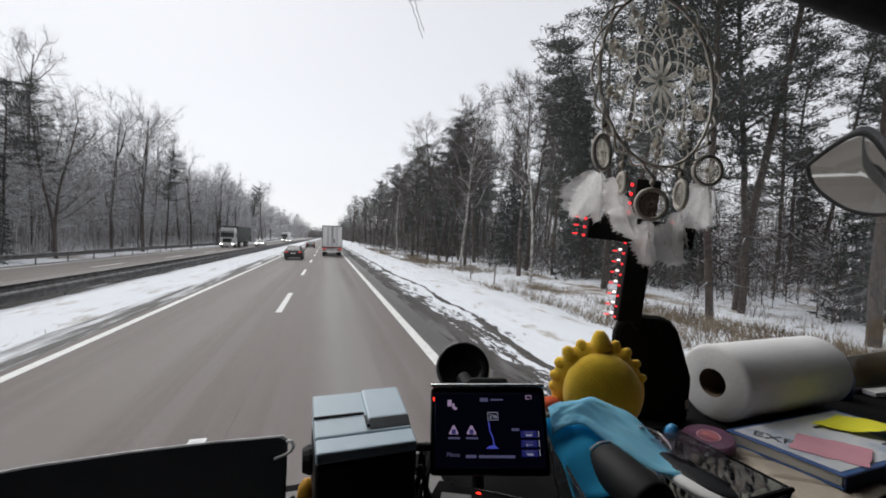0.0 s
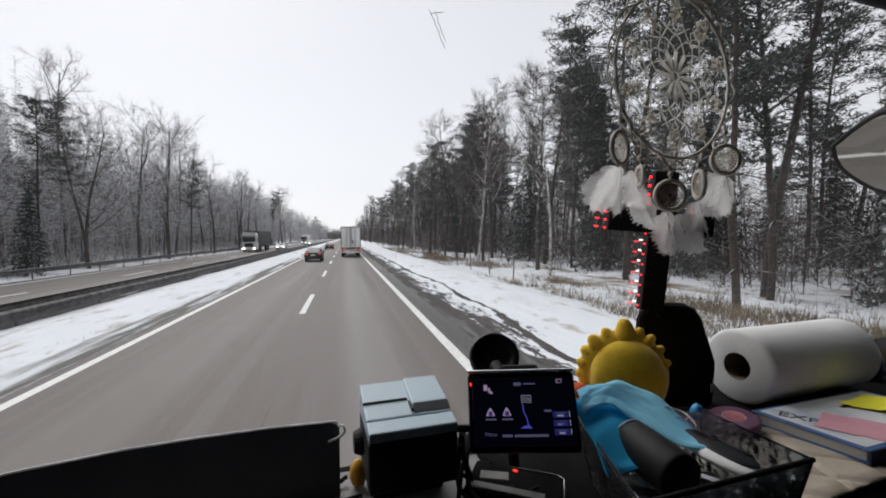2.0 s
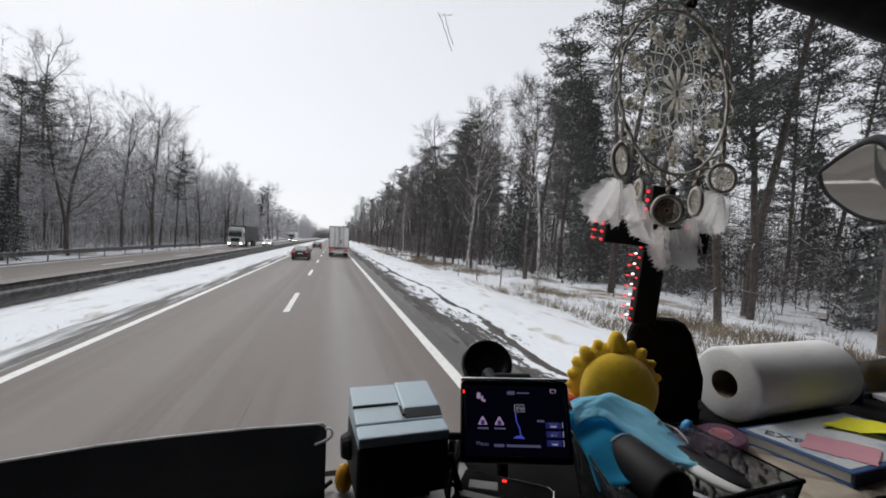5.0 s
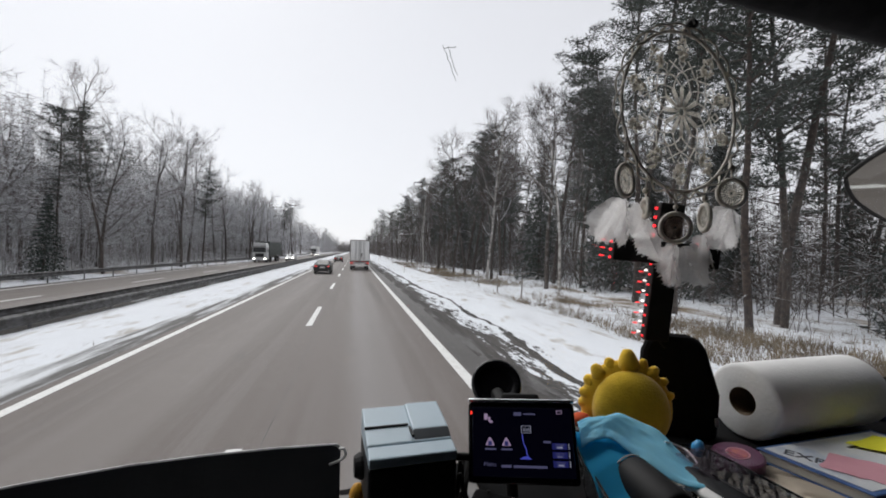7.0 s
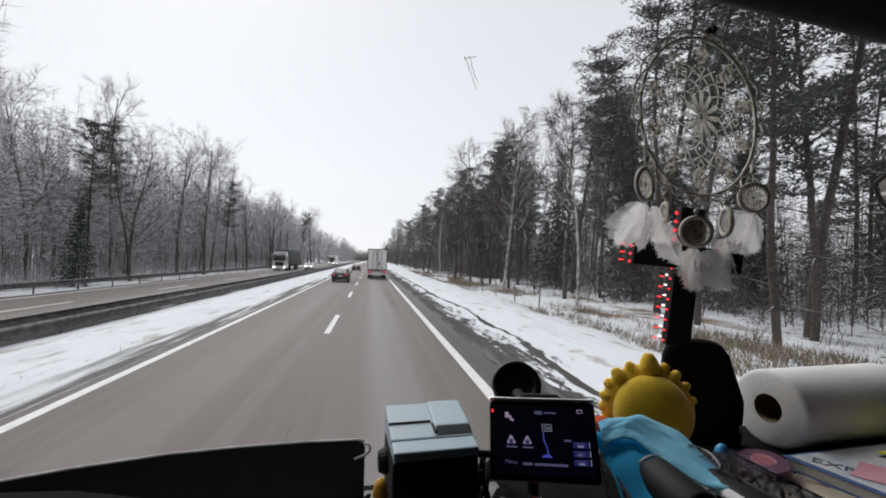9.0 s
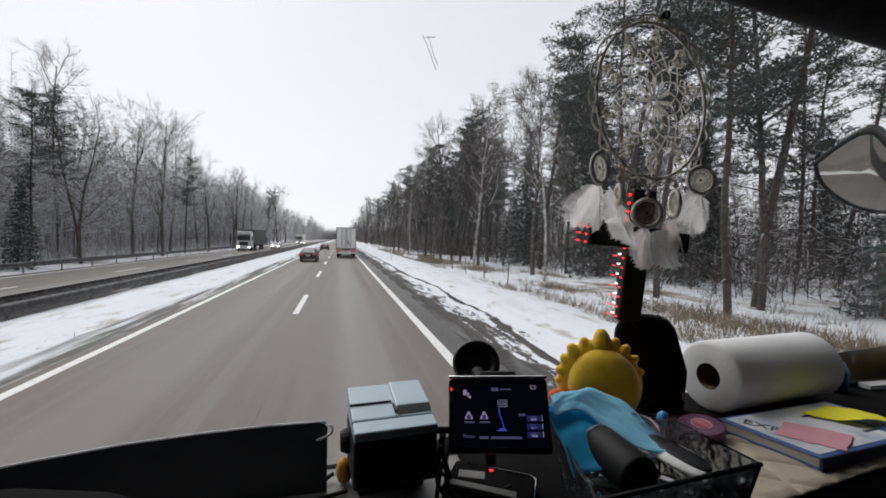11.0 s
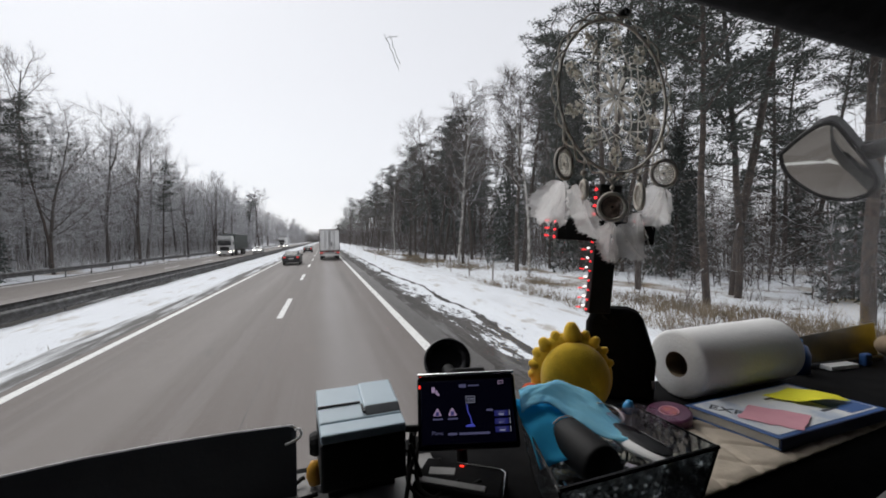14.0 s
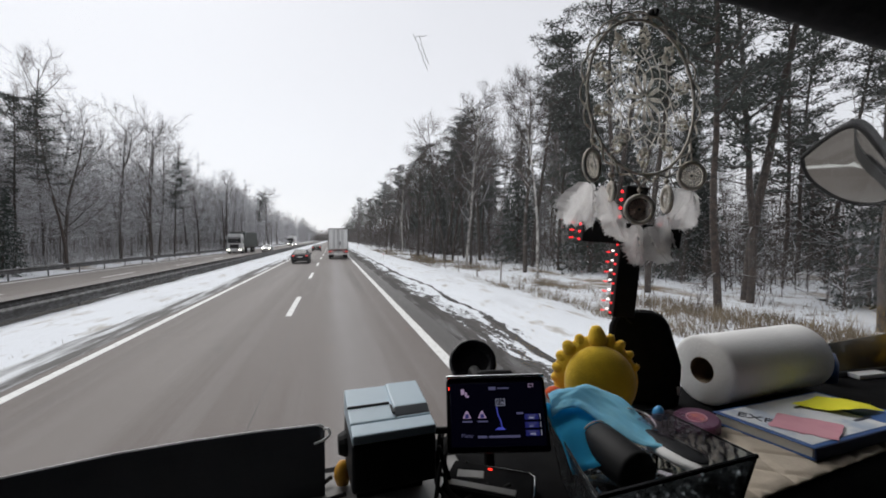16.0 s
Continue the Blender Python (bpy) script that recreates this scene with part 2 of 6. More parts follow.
M_bark = snowy("bare_bark", (0.070, 0.055, 0.046), (0.030, 0.024, 0.021), low=0.25, high=0.65, amount=0.85)
M_twig = snowy("frosted_twigs", (0.215, 0.185, 0.172), (0.115, 0.095, 0.088), low=-0.22, high=0.42, amount=0.92)
M_twig_dark = snowy("bare_twigs", (0.085, 0.064, 0.054), (0.040, 0.030, 0.026), low=0.35, high=0.9, amount=0.6)
M_birch = snowy("birch_bark", (0.52, 0.50, 0.47), (0.10, 0.09, 0.08), low=0.7, high=1.0, amount=0.6, scale=4)
M_pinebark = snowy("pine_bark", (0.058, 0.040, 0.031), (0.020, 0.015, 0.013), low=0.75, high=1.0, amount=0.6)
M_needle = snowy("pine_needles", (0.038, 0.050, 0.038), (0.020, 0.028, 0.023), low=0.10, high=0.55, amount=0.42, scale=1.2, lean=0.3)
M_spruce = snowy("spruce_needles", (0.020, 0.034, 0.024), (0.014, 0.022, 0.018), low=0.12, high=0.6, amount=0.5, scale=1.2, lean=0.35)
M_grass = mat("dry_grass", (0.24, 0.185, 0.115), 0.9, second=(0.12, 0.092, 0.062), scale=0.8)
M_black = mat("black_plastic", (0.007, 0.007, 0.0075), 0.6, second=(0.011, 0.011, 0.0115), scale=30, bump=0.15, bump_scale=400, spec=0.25)
M_gloss = mat("glossy_black", (0.005, 0.005, 0.006), 0.2, second=(0.008, 0.008, 0.009), scale=20, spec=0.35)
M_rubber = mat("rubber", (0.010, 0.010, 0.010), 0.85, second=(0.018, 0.017, 0.016), scale=12, bump=0.3, spec=0.25)


# ---- building blocks ----
def mesh_of(name, bm, material, smooth=False):
    me = bpy.data.meshes.new(name)
    bmesh.ops.recalc_face_normals(bm, faces=bm.faces)
    bm.to_mesh(me)
    bm.free()
    me.materials.append(material)
    if smooth:
        me.shade_smooth()
    return me


def part(name, bm, material, parent=None, label="", m=None, smooth=False):
    """One bmesh as one object, under a thing or a part."""
    ob = new(name, mesh_of(name, bm, material, smooth))
    if m is not None:
        ob.matrix_basis = m
    if parent is not None:
        ob.parent = parent
    if label:
        ob["label"] = label
    return ob


def thing(name, label, category, group="", kind="", at=None):
    ob = tagged(new(name), label, category, group, kind)
    if at is not None:
        ob.matrix_basis = at
    return ob


def box(sx, sy, sz, bevel=0.0, seg=2, at=(0, 0, 0), bm=None, turn=None):
    b = bmesh.new()
    bmesh.ops.create_cube(b, size=1, matrix=Matrix.Diagonal((sx, sy, sz, 1)))
    if bevel:
        bmesh.ops.bevel(b, geom=b.edges[:], offset=bevel, segments=seg, profile=0.5, affect="EDGES")
    bmesh.ops.transform(b, matrix=Matrix.Translation(at) @ (turn or Matrix()), verts=b.verts)
    if bm is None:
        return b
    return join(bm, b)


def join(bm, other):
    me = bpy.data.meshes.new("tmp")
    other.to_mesh(me)
    other.free()
    bm.from_mesh(me)
    bpy.data.meshes.remove(me)
    return bm


def lathe(profile, n=24, bm=None, m=None):
    """A solid of revolution round z from (radius, height) pairs."""
    b = bmesh.new()
    rings = []
    for r, z in profile:
        if r < 1e-5:
            rings.append([b.verts.new((0, 0, z))])
        else:
            rings.append([b.verts.new((r * math.cos(2 * math.pi * i / n), r * math.sin(2 * math.pi * i / n), z)) for i in range(n)])
    for a, c in zip(rings, rings[1:]):
        for i in range(n):
            j = (i + 1) % n
            q = [a[i % len(a)], a[j % len(a)], c[j % len(c)], c[i % len(c)]]
            u = []
            for v in q:
                if v not in u:
                    u.append(v)
            if len(u) > 2:
                b.faces.new(u)
    if m is not None:
        bmesh.ops.transform(b, matrix=m, verts=b.verts)
    return b if bm is None else join(bm, b)


def tube(points, radius, n=8, bm=None, closed=False, ends=True):
    """A round bar along points; radius a number or one for each point."""
    b = bm or bmesh.new()
    pts = [Vector(p) for p in points]
    rad = [radius] * len(pts) if isinstance(radius, (int, float)) else list(radius)
    rings, up = [], Vector((0.31, 0.17, 0.94)).normalized()
    count = len(pts)
    for i, p in enumerate(pts):
        d = (pts[(i + 1) % count] - pts[i - 1]) if closed else (pts[min(i + 1, count - 1)] - pts[max(i - 1, 0)])
        d.normalize()
        s = d.cross(up)
        if s.length < 0.05:
            s = d.cross(Vector((1, 0, 0)))
        s.normalize()
        u = s.cross(d)
        rings.append([b.verts.new(p + rad[i] * (math.cos(2 * math.pi * k / n) * s + math.sin(2 * math.pi * k / n) * u)) for k in range(n)])
    pairs = list(zip(rings, rings[1:])) + ([(rings[-1], rings[0])] if closed else [])
    for a, c in pairs:
        for k in range(n):
            b.faces.new((a[k], a[(k + 1) % n], c[(k + 1) % n], c[k]))
    if not closed and ends:
        b.faces.new(rings[0][::-1])
        b.faces.new(rings[-1])
    return b


def sheet(grid, thick=0.0):
    """A skin over a grid of points, with a thickness where one is given."""
    b = bmesh.new()
    vs = [[b.verts.new(p) for p in row] for row in grid]
    for r0, r1 in zip(vs, vs[1:]):
        for i in range(len(r0) - 1):
            b.faces.new((r0[i], r0[i + 1], r1[i + 1], r1[i]))
    if thick:
        bmesh.ops.recalc_face_normals(b, faces=b.faces)
        bmesh.ops.solidify(b, geom=b.faces[:], thickness=thick)
    return b


def outline(points, depth, bevel=0.0, m=None):
    """A flat shape given by its outline in x and z, with a depth along y."""
    b = bmesh.new()
    f = b.faces.new([b.verts.new((x, 0, z)) for x, z in points])
    r = bmesh.ops.extrude_face_region(b, geom=[f])
    bmesh.ops.translate(b, vec=(0, depth, 0), verts=[v for v in r["geom"] if isinstance(v, bmesh.types.BMVert)])
    if bevel:
        bmesh.ops.bevel(b, geom=b.edges[:], offset=bevel, segments=2, profile=0.5, affect="EDGES")
    if m is not None:
        bmesh.ops.transform(b, matrix=m, verts=b.verts)
    return b


def raw(name, verts, faces, material, parent=None, smooth=False):
    me = bpy.data.meshes.new(name)
    me.from_pydata(verts, [], faces)
    me.materials.append(material)
    if smooth:
        me.shade_smooth()
    ob = new(name, me)
    ob.parent = parent
    return ob


# ---- ground and roads ----
FAR, BACK = 1500.0, -60.0
YS = [BACK + 4 * i for i in range(40)] + [104 + 12 * i for i in range(24)] + [420, 600, 900, FAR]


NEAR = [BACK + 8 * i for i in range(8)] + [4 + 0.45 * i for i in range(90)] + [45 + 1.5 * i for i in range(45)] + [114 + 12 * i for i in range(24)] + [420, 600, 900, FAR]


def terrain(name, xs, zs, material, label, category, rough=0.0, kind="structure", seed=0, ys=YS, free=False):
    grid = []
    for y in ys:
        row = []
        for x, z in zip(xs, zs):
            edge = x in (xs[0], xs[-1]) and not free
            dz = rough * (noise.noise((x * 0.6 + seed, y * 0.35, seed)) + 0.5 * noise.noise((x * 1.9, y * 1.1, seed + 2))) if not edge else 0
            row.append((x + (0.0 if edge else rough * noise.noise((x, y * 0.3, 5 + seed))), y, z + dz))
        grid.append(row)
    ob = part(name, sheet(grid), material, smooth=True)
    return tagged(ob, label, category, kind=kind)


wide = [-900, -200, -80, -50, -40, -34, -29, -25, -21.7]
terrain("ground", wide + [-21.6, -19.7, -19.69, -11.3, -11.29, -9.6, -8.0, -6.4, -5.66, -5.65, 3.3, 3.31, 11.5, 12, 14, 17, 21, 26, 34, 45, 60, 90, 200, 900],
        [0.3, 0.3, 0.3, 0.3, 0.25, 0.2, 0.1, 0.0, -0.1] + [-0.1, -0.1, -0.15, -0.15, -0.05, -0.03, -0.03, -0.03, -0.03, -0.15, -0.15, -0.1, -0.1, -0.05, 0.0, 0.05, 0.1, 0.1, 0.15, 0.2, 0.3, 0.3, 0.3, 0.3],
        M_floor, "snow-dusted forest floor with brown leaf litter", "ground", 0.12)
terrain("median", [-11.3, -11.0, -10.2, -9.2, -8.75, -7.8, -7.2, -6.7, -6.3, -6.05, -5.85, -5.6], [0.0, 0.05, 0.10, 0.12, 0.27, 0.21, 0.16, 0.12, 0.085, 0.06, 0.035, -0.01], M_snow,
        "snow-covered grass median between the carriageways", "ground", 0.06, seed=3, ys=NEAR, free=True)
terrain("rail_strip", [-9.95, -9.8, -9.6, -9.4, -9.2, -9.0, -8.84], [0.08, 0.26, 0.32, 0.30, 0.33, 0.28, 0.12], M_soil, "dark soil bank between the guard rails", "ground", 0.06, seed=12, ys=NEAR, free=True)
terrain("road_edge", [-6.45, -6.25, -6.05, -5.8, -5.55], [0.06, 0.088, 0.088, 0.055, 0.006], M_slush, "dirty slush along the asphalt edge", "ground", 0.02, seed=4, ys=NEAR)
terrain("road", [-5.62, -3, 0, 2, 3.3], [0.0, 0.0, 0.0, 0.0, 0.0], M_asphalt, "grey worn asphalt motorway carriageway", "road")
terrain("shoulder", [2.52, 2.9, 3.3], [0.004, 0.004, 0.004], M_shoulder, "dark damp asphalt shoulder outside the edge line", "road")
terrain("road_opposite", [-19.7, -15.4, -11.3], [0.0, 0.0, 0.0], M_asphalt, "grey asphalt opposite carriageway", "road")
terrain("road_edge", [-20.15, -19.95, -19.6], [-0.03, 0.02, 0.006], M_soil, "dark gritty slush along the opposite carriageway", "ground", 0.012, seed=14, ys=YS)
terrain("verge", [3.12, 3.3, 3.5, 3.7, 3.9, 4.1, 4.3, 4.7, 5.2, 5.6], [0.004, 0.012, 0.03, 0.035, 0.05, 0.055, 0.07, 0.09, 0.11, 0.12], M_verge, "muddy verge with smeared dark snow", "ground", 0.05, seed=6, ys=NEAR)
terrain("snow_bank", [4.9, 5.1, 5.3, 5.5, 5.8, 6.1, 6.4, 6.8, 7.2, 7.8, 8.3, 9.2, 10.5, 11.9], [0.03, 0.09, 0.14, 0.18, 0.22, 0.25, 0.27, 0.29, 0.30, 0.24, 0.10, 0.0, -0.02, -0.06], M_snow,
        "ploughed snow bank beside the verge", "ground", 0.07, seed=8, ys=NEAR)


def painted(name, x, y0, y1, w, label, parent=None):
    g = [[(x - w / 2, y, 0.005), (x + w / 2, y, 0.005)] for y in [y0 + (y1 - y0) * i / 4 for i in range(5)]]
    return part(name, sheet(g), M_line, parent, label)


tagged(painted("edge_line", 2.36, BACK, FAR, 0.24, ""), "solid white edge line", "road marking", kind="structure")
tagged(painted("edge_line", -5.25, BACK, FAR, 0.21, ""), "solid white edge line", "road marking", kind="structure")
tagged(painted("edge_line", -19.1, BACK, FAR, 0.22, ""), "solid white edge line", "road marking", kind="structure")
tagged(painted("edge_line", -11.8, BACK, FAR, 0.22, ""), "solid white edge line", "road marking", kind="structure")
PERIOD = 13.9
for k in range(-3, 24):
    y0 = 16.0 + PERIOD * k
    tagged(painted("lane_dash", -1.48, y0, y0 + 4.9, 0.2, ""), "white lane dash on the asphalt", "road marking", "lane dashes", "structure")
    tagged(painted("lane_dash", -15.45, y0 + 5, y0 + 9.9, 0.18, ""), "white lane dash on the asphalt", "road marking", "lane dashes opposite", "structure")
g = [[(-1.16 + 0.015 * math.sin(y * 0.7) - 0.006, y, 0.004), (-1.16 + 0.015 * math.sin(y * 0.7) + 0.006, y, 0.004)] for y in [2 + 1.5 * i for i in range(80)]]
tagged(part("seam", sheet(g), M_seam), "dark sealed joint in the asphalt", "road seam", kind="structure")


# ---- guard rails ----
def beam(x, y0, y1, facing, parent):
    """A W-shaped rail, its ridges towards facing."""
    prof = [(0, 0.36), (0.03, 0.39), (0.08, 0.415), (0.08, 0.46), (0.025, 0.515), (0.025, 0.555), (0.08, 0.61), (0.08, 0.655), (0.03, 0.69), (0, 0.72)]
    ys = [y0, y1]
    part("rail", sheet([[(x + facing * d, y, z) for d, z in prof] for y in ys], 0.004), M_galv, parent)


post_mesh = mesh_of("post", box(0.055, 0.1, 0.80, 0.008, 1, (0, 0, 0.27)), M_galv)


def guard_rail(label, beams, posts, y0, y1, step):
    ob = thing("guard_rail", label, "guard rail", kind="structure")
    for x, f in beams:
        beam(x, y0, y1, f, ob)
    k = 0
    while y0 + k * step < min(y1, 260):
        p = new("post", post_mesh)
        p.location, p.parent = (posts, y0 + 1 + k * step, 0), ob
        k += 1
    return ob


guard_rail("double steel guard rail on posts in the snowy median", [(-8.86, 1), (-9.85, -1)], -8.9, -30, FAR, 4.0)
guard_rail("dull steel guard rail along the forest edge", [(-20.7, 1)], -20.77, -30, FAR, 4.0)


# ---- trees ----
class Mesh:
    """Collects tapered bars and leaf blades for one tree part."""

    def __init__(self):
        self.v, self.f = [], []

    def bar(self, a, b, ra, rb, n=3):
        d = b - a
        s = d.cross(Vector((0.3, 0.2, 0.93)))
        if s.length < 1e-4:
            s = Vector((1, 0, 0))
        s.normalize()
        u = s.cross(d).normalized()
        k = len(self.v)
        for p, r in ((a, ra), (b, rb)):
            for i in range(n):
                w = 2 * math.pi * i / n
                q = p + r * (math.cos(w) * s + math.sin(w) * u)
                self.v.append((q.x, q.y, q.z))
        for i in range(n):
            j = (i + 1) % n
            self.f.append((k + i, k + j, k + n + j, k + n + i))

    def blade(self, a, d, side, w):
        k = len(self.v)
        for q in (a - side * w, a + side * w, a + d):
            self.v.append((q.x, q.y, q.z))
        self.f.append((k, k + 1, k + 2))


def rand_dir(r):
    while True:
        p = Vector((r.uniform(-1, 1), r.uniform(-1, 1), r.uniform(-1, 1)))
        if 0.1 < p.length < 1:
            return p.normalized()


def bend(m, a, d, length, ra, rb, n, segs, r, wander, lift=0.0):
    """A bar that wanders; returns its points and directions."""
    pts = [(a.copy(), d.copy(), ra)]
    for i in range(segs):
        d = (d + wander * rand_dir(r) + Vector((0, 0, lift))).normalized()
        b = a + d * (length / segs)
        r0, r1 = ra + (rb - ra) * i / segs, ra + (rb - ra) * (i + 1) / segs
        m.bar(a, b, r0, r1, n)
        a = b
        pts.append((a.copy(), d.copy(), r1))
    return pts


def off(d, angle, r):
    s = d.cross(rand_dir(r))
    if s.length < 1e-3:
        s = d.orthogonal()
    s.normalize()
    return (d * math.cos(angle) + s * math.sin(angle)).normalized()


def bare_tree(seed, height, radius, first, spread, limbs, bark, label, name="bare_tree", subs=7, twigs=11, crown=None):
    r = random.Random(seed)
    t, c = Mesh(), Mesh()
    trunk = bend(t, Vector((0, 0, -0.3)), Vector((r.uniform(-.05, .05), r.uniform(-.05, .05), 1)), height * 0.88, radius, radius * 0.2, 7, 9, r, 0.07, 0.02)
    for i in range(limbs):
        f = first + (1 - first) * (i + r.random()) / limbs
        k = min(int(f * 9), 8)
        a, d, rr = trunk[k]
        p = a.lerp(trunk[k + 1][0], f * 9 - k)
        length = height * spread * (1.15 - 0.75 * f) * r.uniform(0.7, 1.2)
        dd = off(d, radians(r.uniform(30, 62)), r)
        dd.z = abs(dd.z)
        main = bend(t if rr > 0.05 else c, p, dd, length, rr * 0.55, 0.02, 4, 4, r, 0.17, 0.10)
        for j in range(subs):
            a2, d2, r2 = main[1 + j % 4]
            sub = bend(c, a2, off(d2, radians(r.uniform(25, 60)), r), length * r.uniform(0.3, 0.55), max(r2 * 0.5, 0.018), 0.012, 3, 3, r, 0.2, 0.06)
            for q in range(twigs):
                a3, d3, _ = sub[1 + q % 3]
                e = off(d3, radians(r.uniform(15, 60)), r)
                ln = r.uniform(0.6, 1.6)
                c.blade(a3, e * ln, e.cross(rand_dir(r)).normalized(), 0.014)
                p = a3 + e * ln * 0.35
                c.blade(p, off(e, 0.6, r) * ln * 0.65, rand_dir(r), 0.011)
                if q % 2:
                    c.blade(p, off(e, 0.8, r) * ln * 0.5, rand_dir(r), 0.011)
    ob = thing(name, label, "tree")
    raw("trunk", t.v, t.f, bark, ob, True)
    raw("crown", c.v, c.f, crown or M_twig, ob)
    return ob


def pine_tree(seed, height, radius, first, reach, label, name="pine_tree", blades=26, branches=30):
    r = random.Random(seed)
    t, c = Mesh(), Mesh()
    trunk = bend(t, Vector((0, 0, -0.3)), Vector((r.uniform(-.04, .04), r.uniform(-.04, .04), 1)), height, radius * 0.8, 0.04, 8, 10, r, 0.06, 0.02)
    for i in range(branches):
        f = first + (0.99 - first) * (i + r.random()) / branches
        k = min(int(f * 10), 9)
        p = trunk[k][0].lerp(trunk[k + 1][0], f * 10 - k)
        length = reach * (0.30 + 0.85 * math.sin(math.pi * (0.22 + 0.70 * (f - first) / (1 - first)))) * r.uniform(0.55, 1.15)
        dd = off(Vector((0, 0, 1)), radians(r.uniform(55, 95)), r)
        main = bend(t, p, dd, length, 0.055, 0.015, 3, 4, r, 0.2, 0.10)
        # flat pads of needles along the branch
        for j in range(10):
            k2 = 1 + j % 4
            a2, d2, _ = main[k2]
            q = a2.lerp(main[k2 - 1][0], r.random() * 0.7) + Vector((r.gauss(0, .22), r.gauss(0, .22), r.uniform(0, 0.14)))
            wide = r.uniform(0.32, 0.66)
            for _ in range(blades):
                w, m = r.uniform(0, 6.283), math.sqrt(r.random()) * wide
                a3 = q + Vector((m * math.cos(w), m * math.sin(w), r.gauss(0.0, 0.07) - 0.12 * m))
                h = Vector((math.cos(w) + r.gauss(0, .6), math.sin(w) + r.gauss(0, .6), r.uniform(-0.15, 0.9))).normalized()
                c.blade(a3, h * r.uniform(0.16, 0.30), rand_dir(r), r.uniform(0.030, 0.055))
    for i in range(9):
        f = 0.12 + (first - 0.12) * r.random()
        k = min(int(f * 10), 9)
        bend(t, trunk[k][0], off(Vector((0, 0, 1)), radians(r.uniform(65, 110)), r), r.uniform(0.6, 2.0), 0.03, 0.008, 3, 3, r, 0.2)
    ob = thing(name, label, "tree")
    raw("trunk", t.v, t.f, M_pinebark, ob, True)
    raw("crown", c.v, c.f, M_needle, ob)
    return ob


def spruce_tree(seed, height, label):
    r = random.Random(seed)
    t, c = Mesh(), Mesh()
    bend(t, Vector((0, 0, -0.2)), Vector((0, 0, 1)), height, height * 0.012, 0.01, 6, 6, r, 0.01)
    tiers = int(height * 3)
    for i in range(tiers):
        z = height * (0.06 + 0.93 * i / tiers)
        reach = (height - z) * 0.24 + 0.12
        for j in range(9):
            w = 2 * math.pi * (j + r.random()) / 9
            d = Vector((math.cos(w), math.sin(w), -0.25))
            end = Vector((0, 0, z)) + d * reach * r.uniform(0.7, 1.1)
            c.bar(Vector((0, 0, z)), end, 0.012, 0.006, 3)
            for q in range(20):
                a = Vector((0, 0, z)).lerp(end, 0.08 + 0.92 * q / 19) + Vector((0, 0, r.gauss(0, 0.05)))
                c.blade(a, (d * 0.5 + rand_dir(r)).normalized() * (0.15 + 0.11 * reach), rand_dir(r), 0.05)
    ob = thing("spruce_tree", label, "tree")
    raw("trunk", t.v, t.f, M_pinebark, ob, True)
    raw("crown", c.v, c.f, M_spruce, ob)
    return ob


BARE = [bare_tree(11, 19, 0.24, 0.28, 0.36, 15, M_bark, "tall bare oak with frosted twigs at the forest edge"),
        bare_tree(12, 17, 0.20, 0.32, 0.33, 14, M_bark, "bare deciduous tree with snow on its branches"),
        bare_tree(13, 21, 0.22, 0.40, 0.28, 14, M_bark, "tall slender bare tree with upward limbs"),
        bare_tree(14, 15, 0.15, 0.25, 0.34, 14, M_bark, "young bare tree with a fine frosted crown"),
        bare_tree(15, 18, 0.20, 0.22, 0.40, 16, M_bark, "spreading bare tree with whitened twigs")]
BIRCH = [bare_tree(21, 18, 0.14, 0.35, 0.24, 13, M_birch, "white-barked bare birch at the wood's edge", "birch_tree", crown=M_twig_dark),
         bare_tree(22, 16, 0.11, 0.45, 0.22, 11, M_birch, "thin white birch with bare hanging twigs", "birch_tree", crown=M_twig_dark)]
DARK = [bare_tree(16, 19, 0.22, 0.34, 0.32, 14, M_bark, "tall dark bare tree at the pine wood's edge", crown=M_twig_dark),
        bare_tree(17, 16, 0.16, 0.28, 0.34, 13, M_bark, "dark leafless tree with fine brown twigs", crown=M_twig_dark),
        bare_tree(18, 21, 0.21, 0.42, 0.26, 13, M_bark, "tall slender leafless tree among pines", crown=M_twig_dark)]
PINE = [pine_tree(31, 20, 0.22, 0.48, 3.3, "tall pine with a bare trunk and snow-dusted crown"),
        pine_tree(32, 18, 0.19, 0.42, 3.1, "dark pine with a ragged snow-dusted crown"),
        pine_tree(33, 22, 0.24, 0.55, 3.2, "tall pine with a high open crown"),
        pine_tree(34, 16, 0.17, 0.34, 2.5, "bushy dark pine with low branches")]
SPRUCE = [spruce_tree(41, 7.0, "young spruce laden with fresh snow"), spruce_tree(42, 4.5, "small spruce dusted with snow")]
used = set()


def plant(kind, x, y, size=1.0, group=""):
    """One tree at a place: the pattern itself the first time, then copies."""
    m = pose(x, y, 0.0, rng.uniform(-2, 2), rng.uniform(-2, 2), rng.uniform(0, 360))
    if kind.name not in used:
        used.add(kind.name)
        ob = kind
        ob.matrix_basis = m
    else:
        ob = copy_thing(kind, m)
    ob.scale = (size, size, size * rng.uniform(0.94, 1.06))
    if group:
        ob["group"] = group
    return ob


# right-hand wood: pines on bare trunks with birches at the edge
def spots(count, x0, x1, y0, y1, gap, r):
    out = []
    tries = 0
    while len(out) < count and tries < 6000:
        tries += 1
        x, y = x0 + (x1 - x0) * r.random() ** 1.3, r.uniform(y0, y1)
        if all((x - a) ** 2 + (y - b) ** 2 > gap * gap for a, b in out):
            out.append((x, y))
    return out


r1 = random.Random(101)
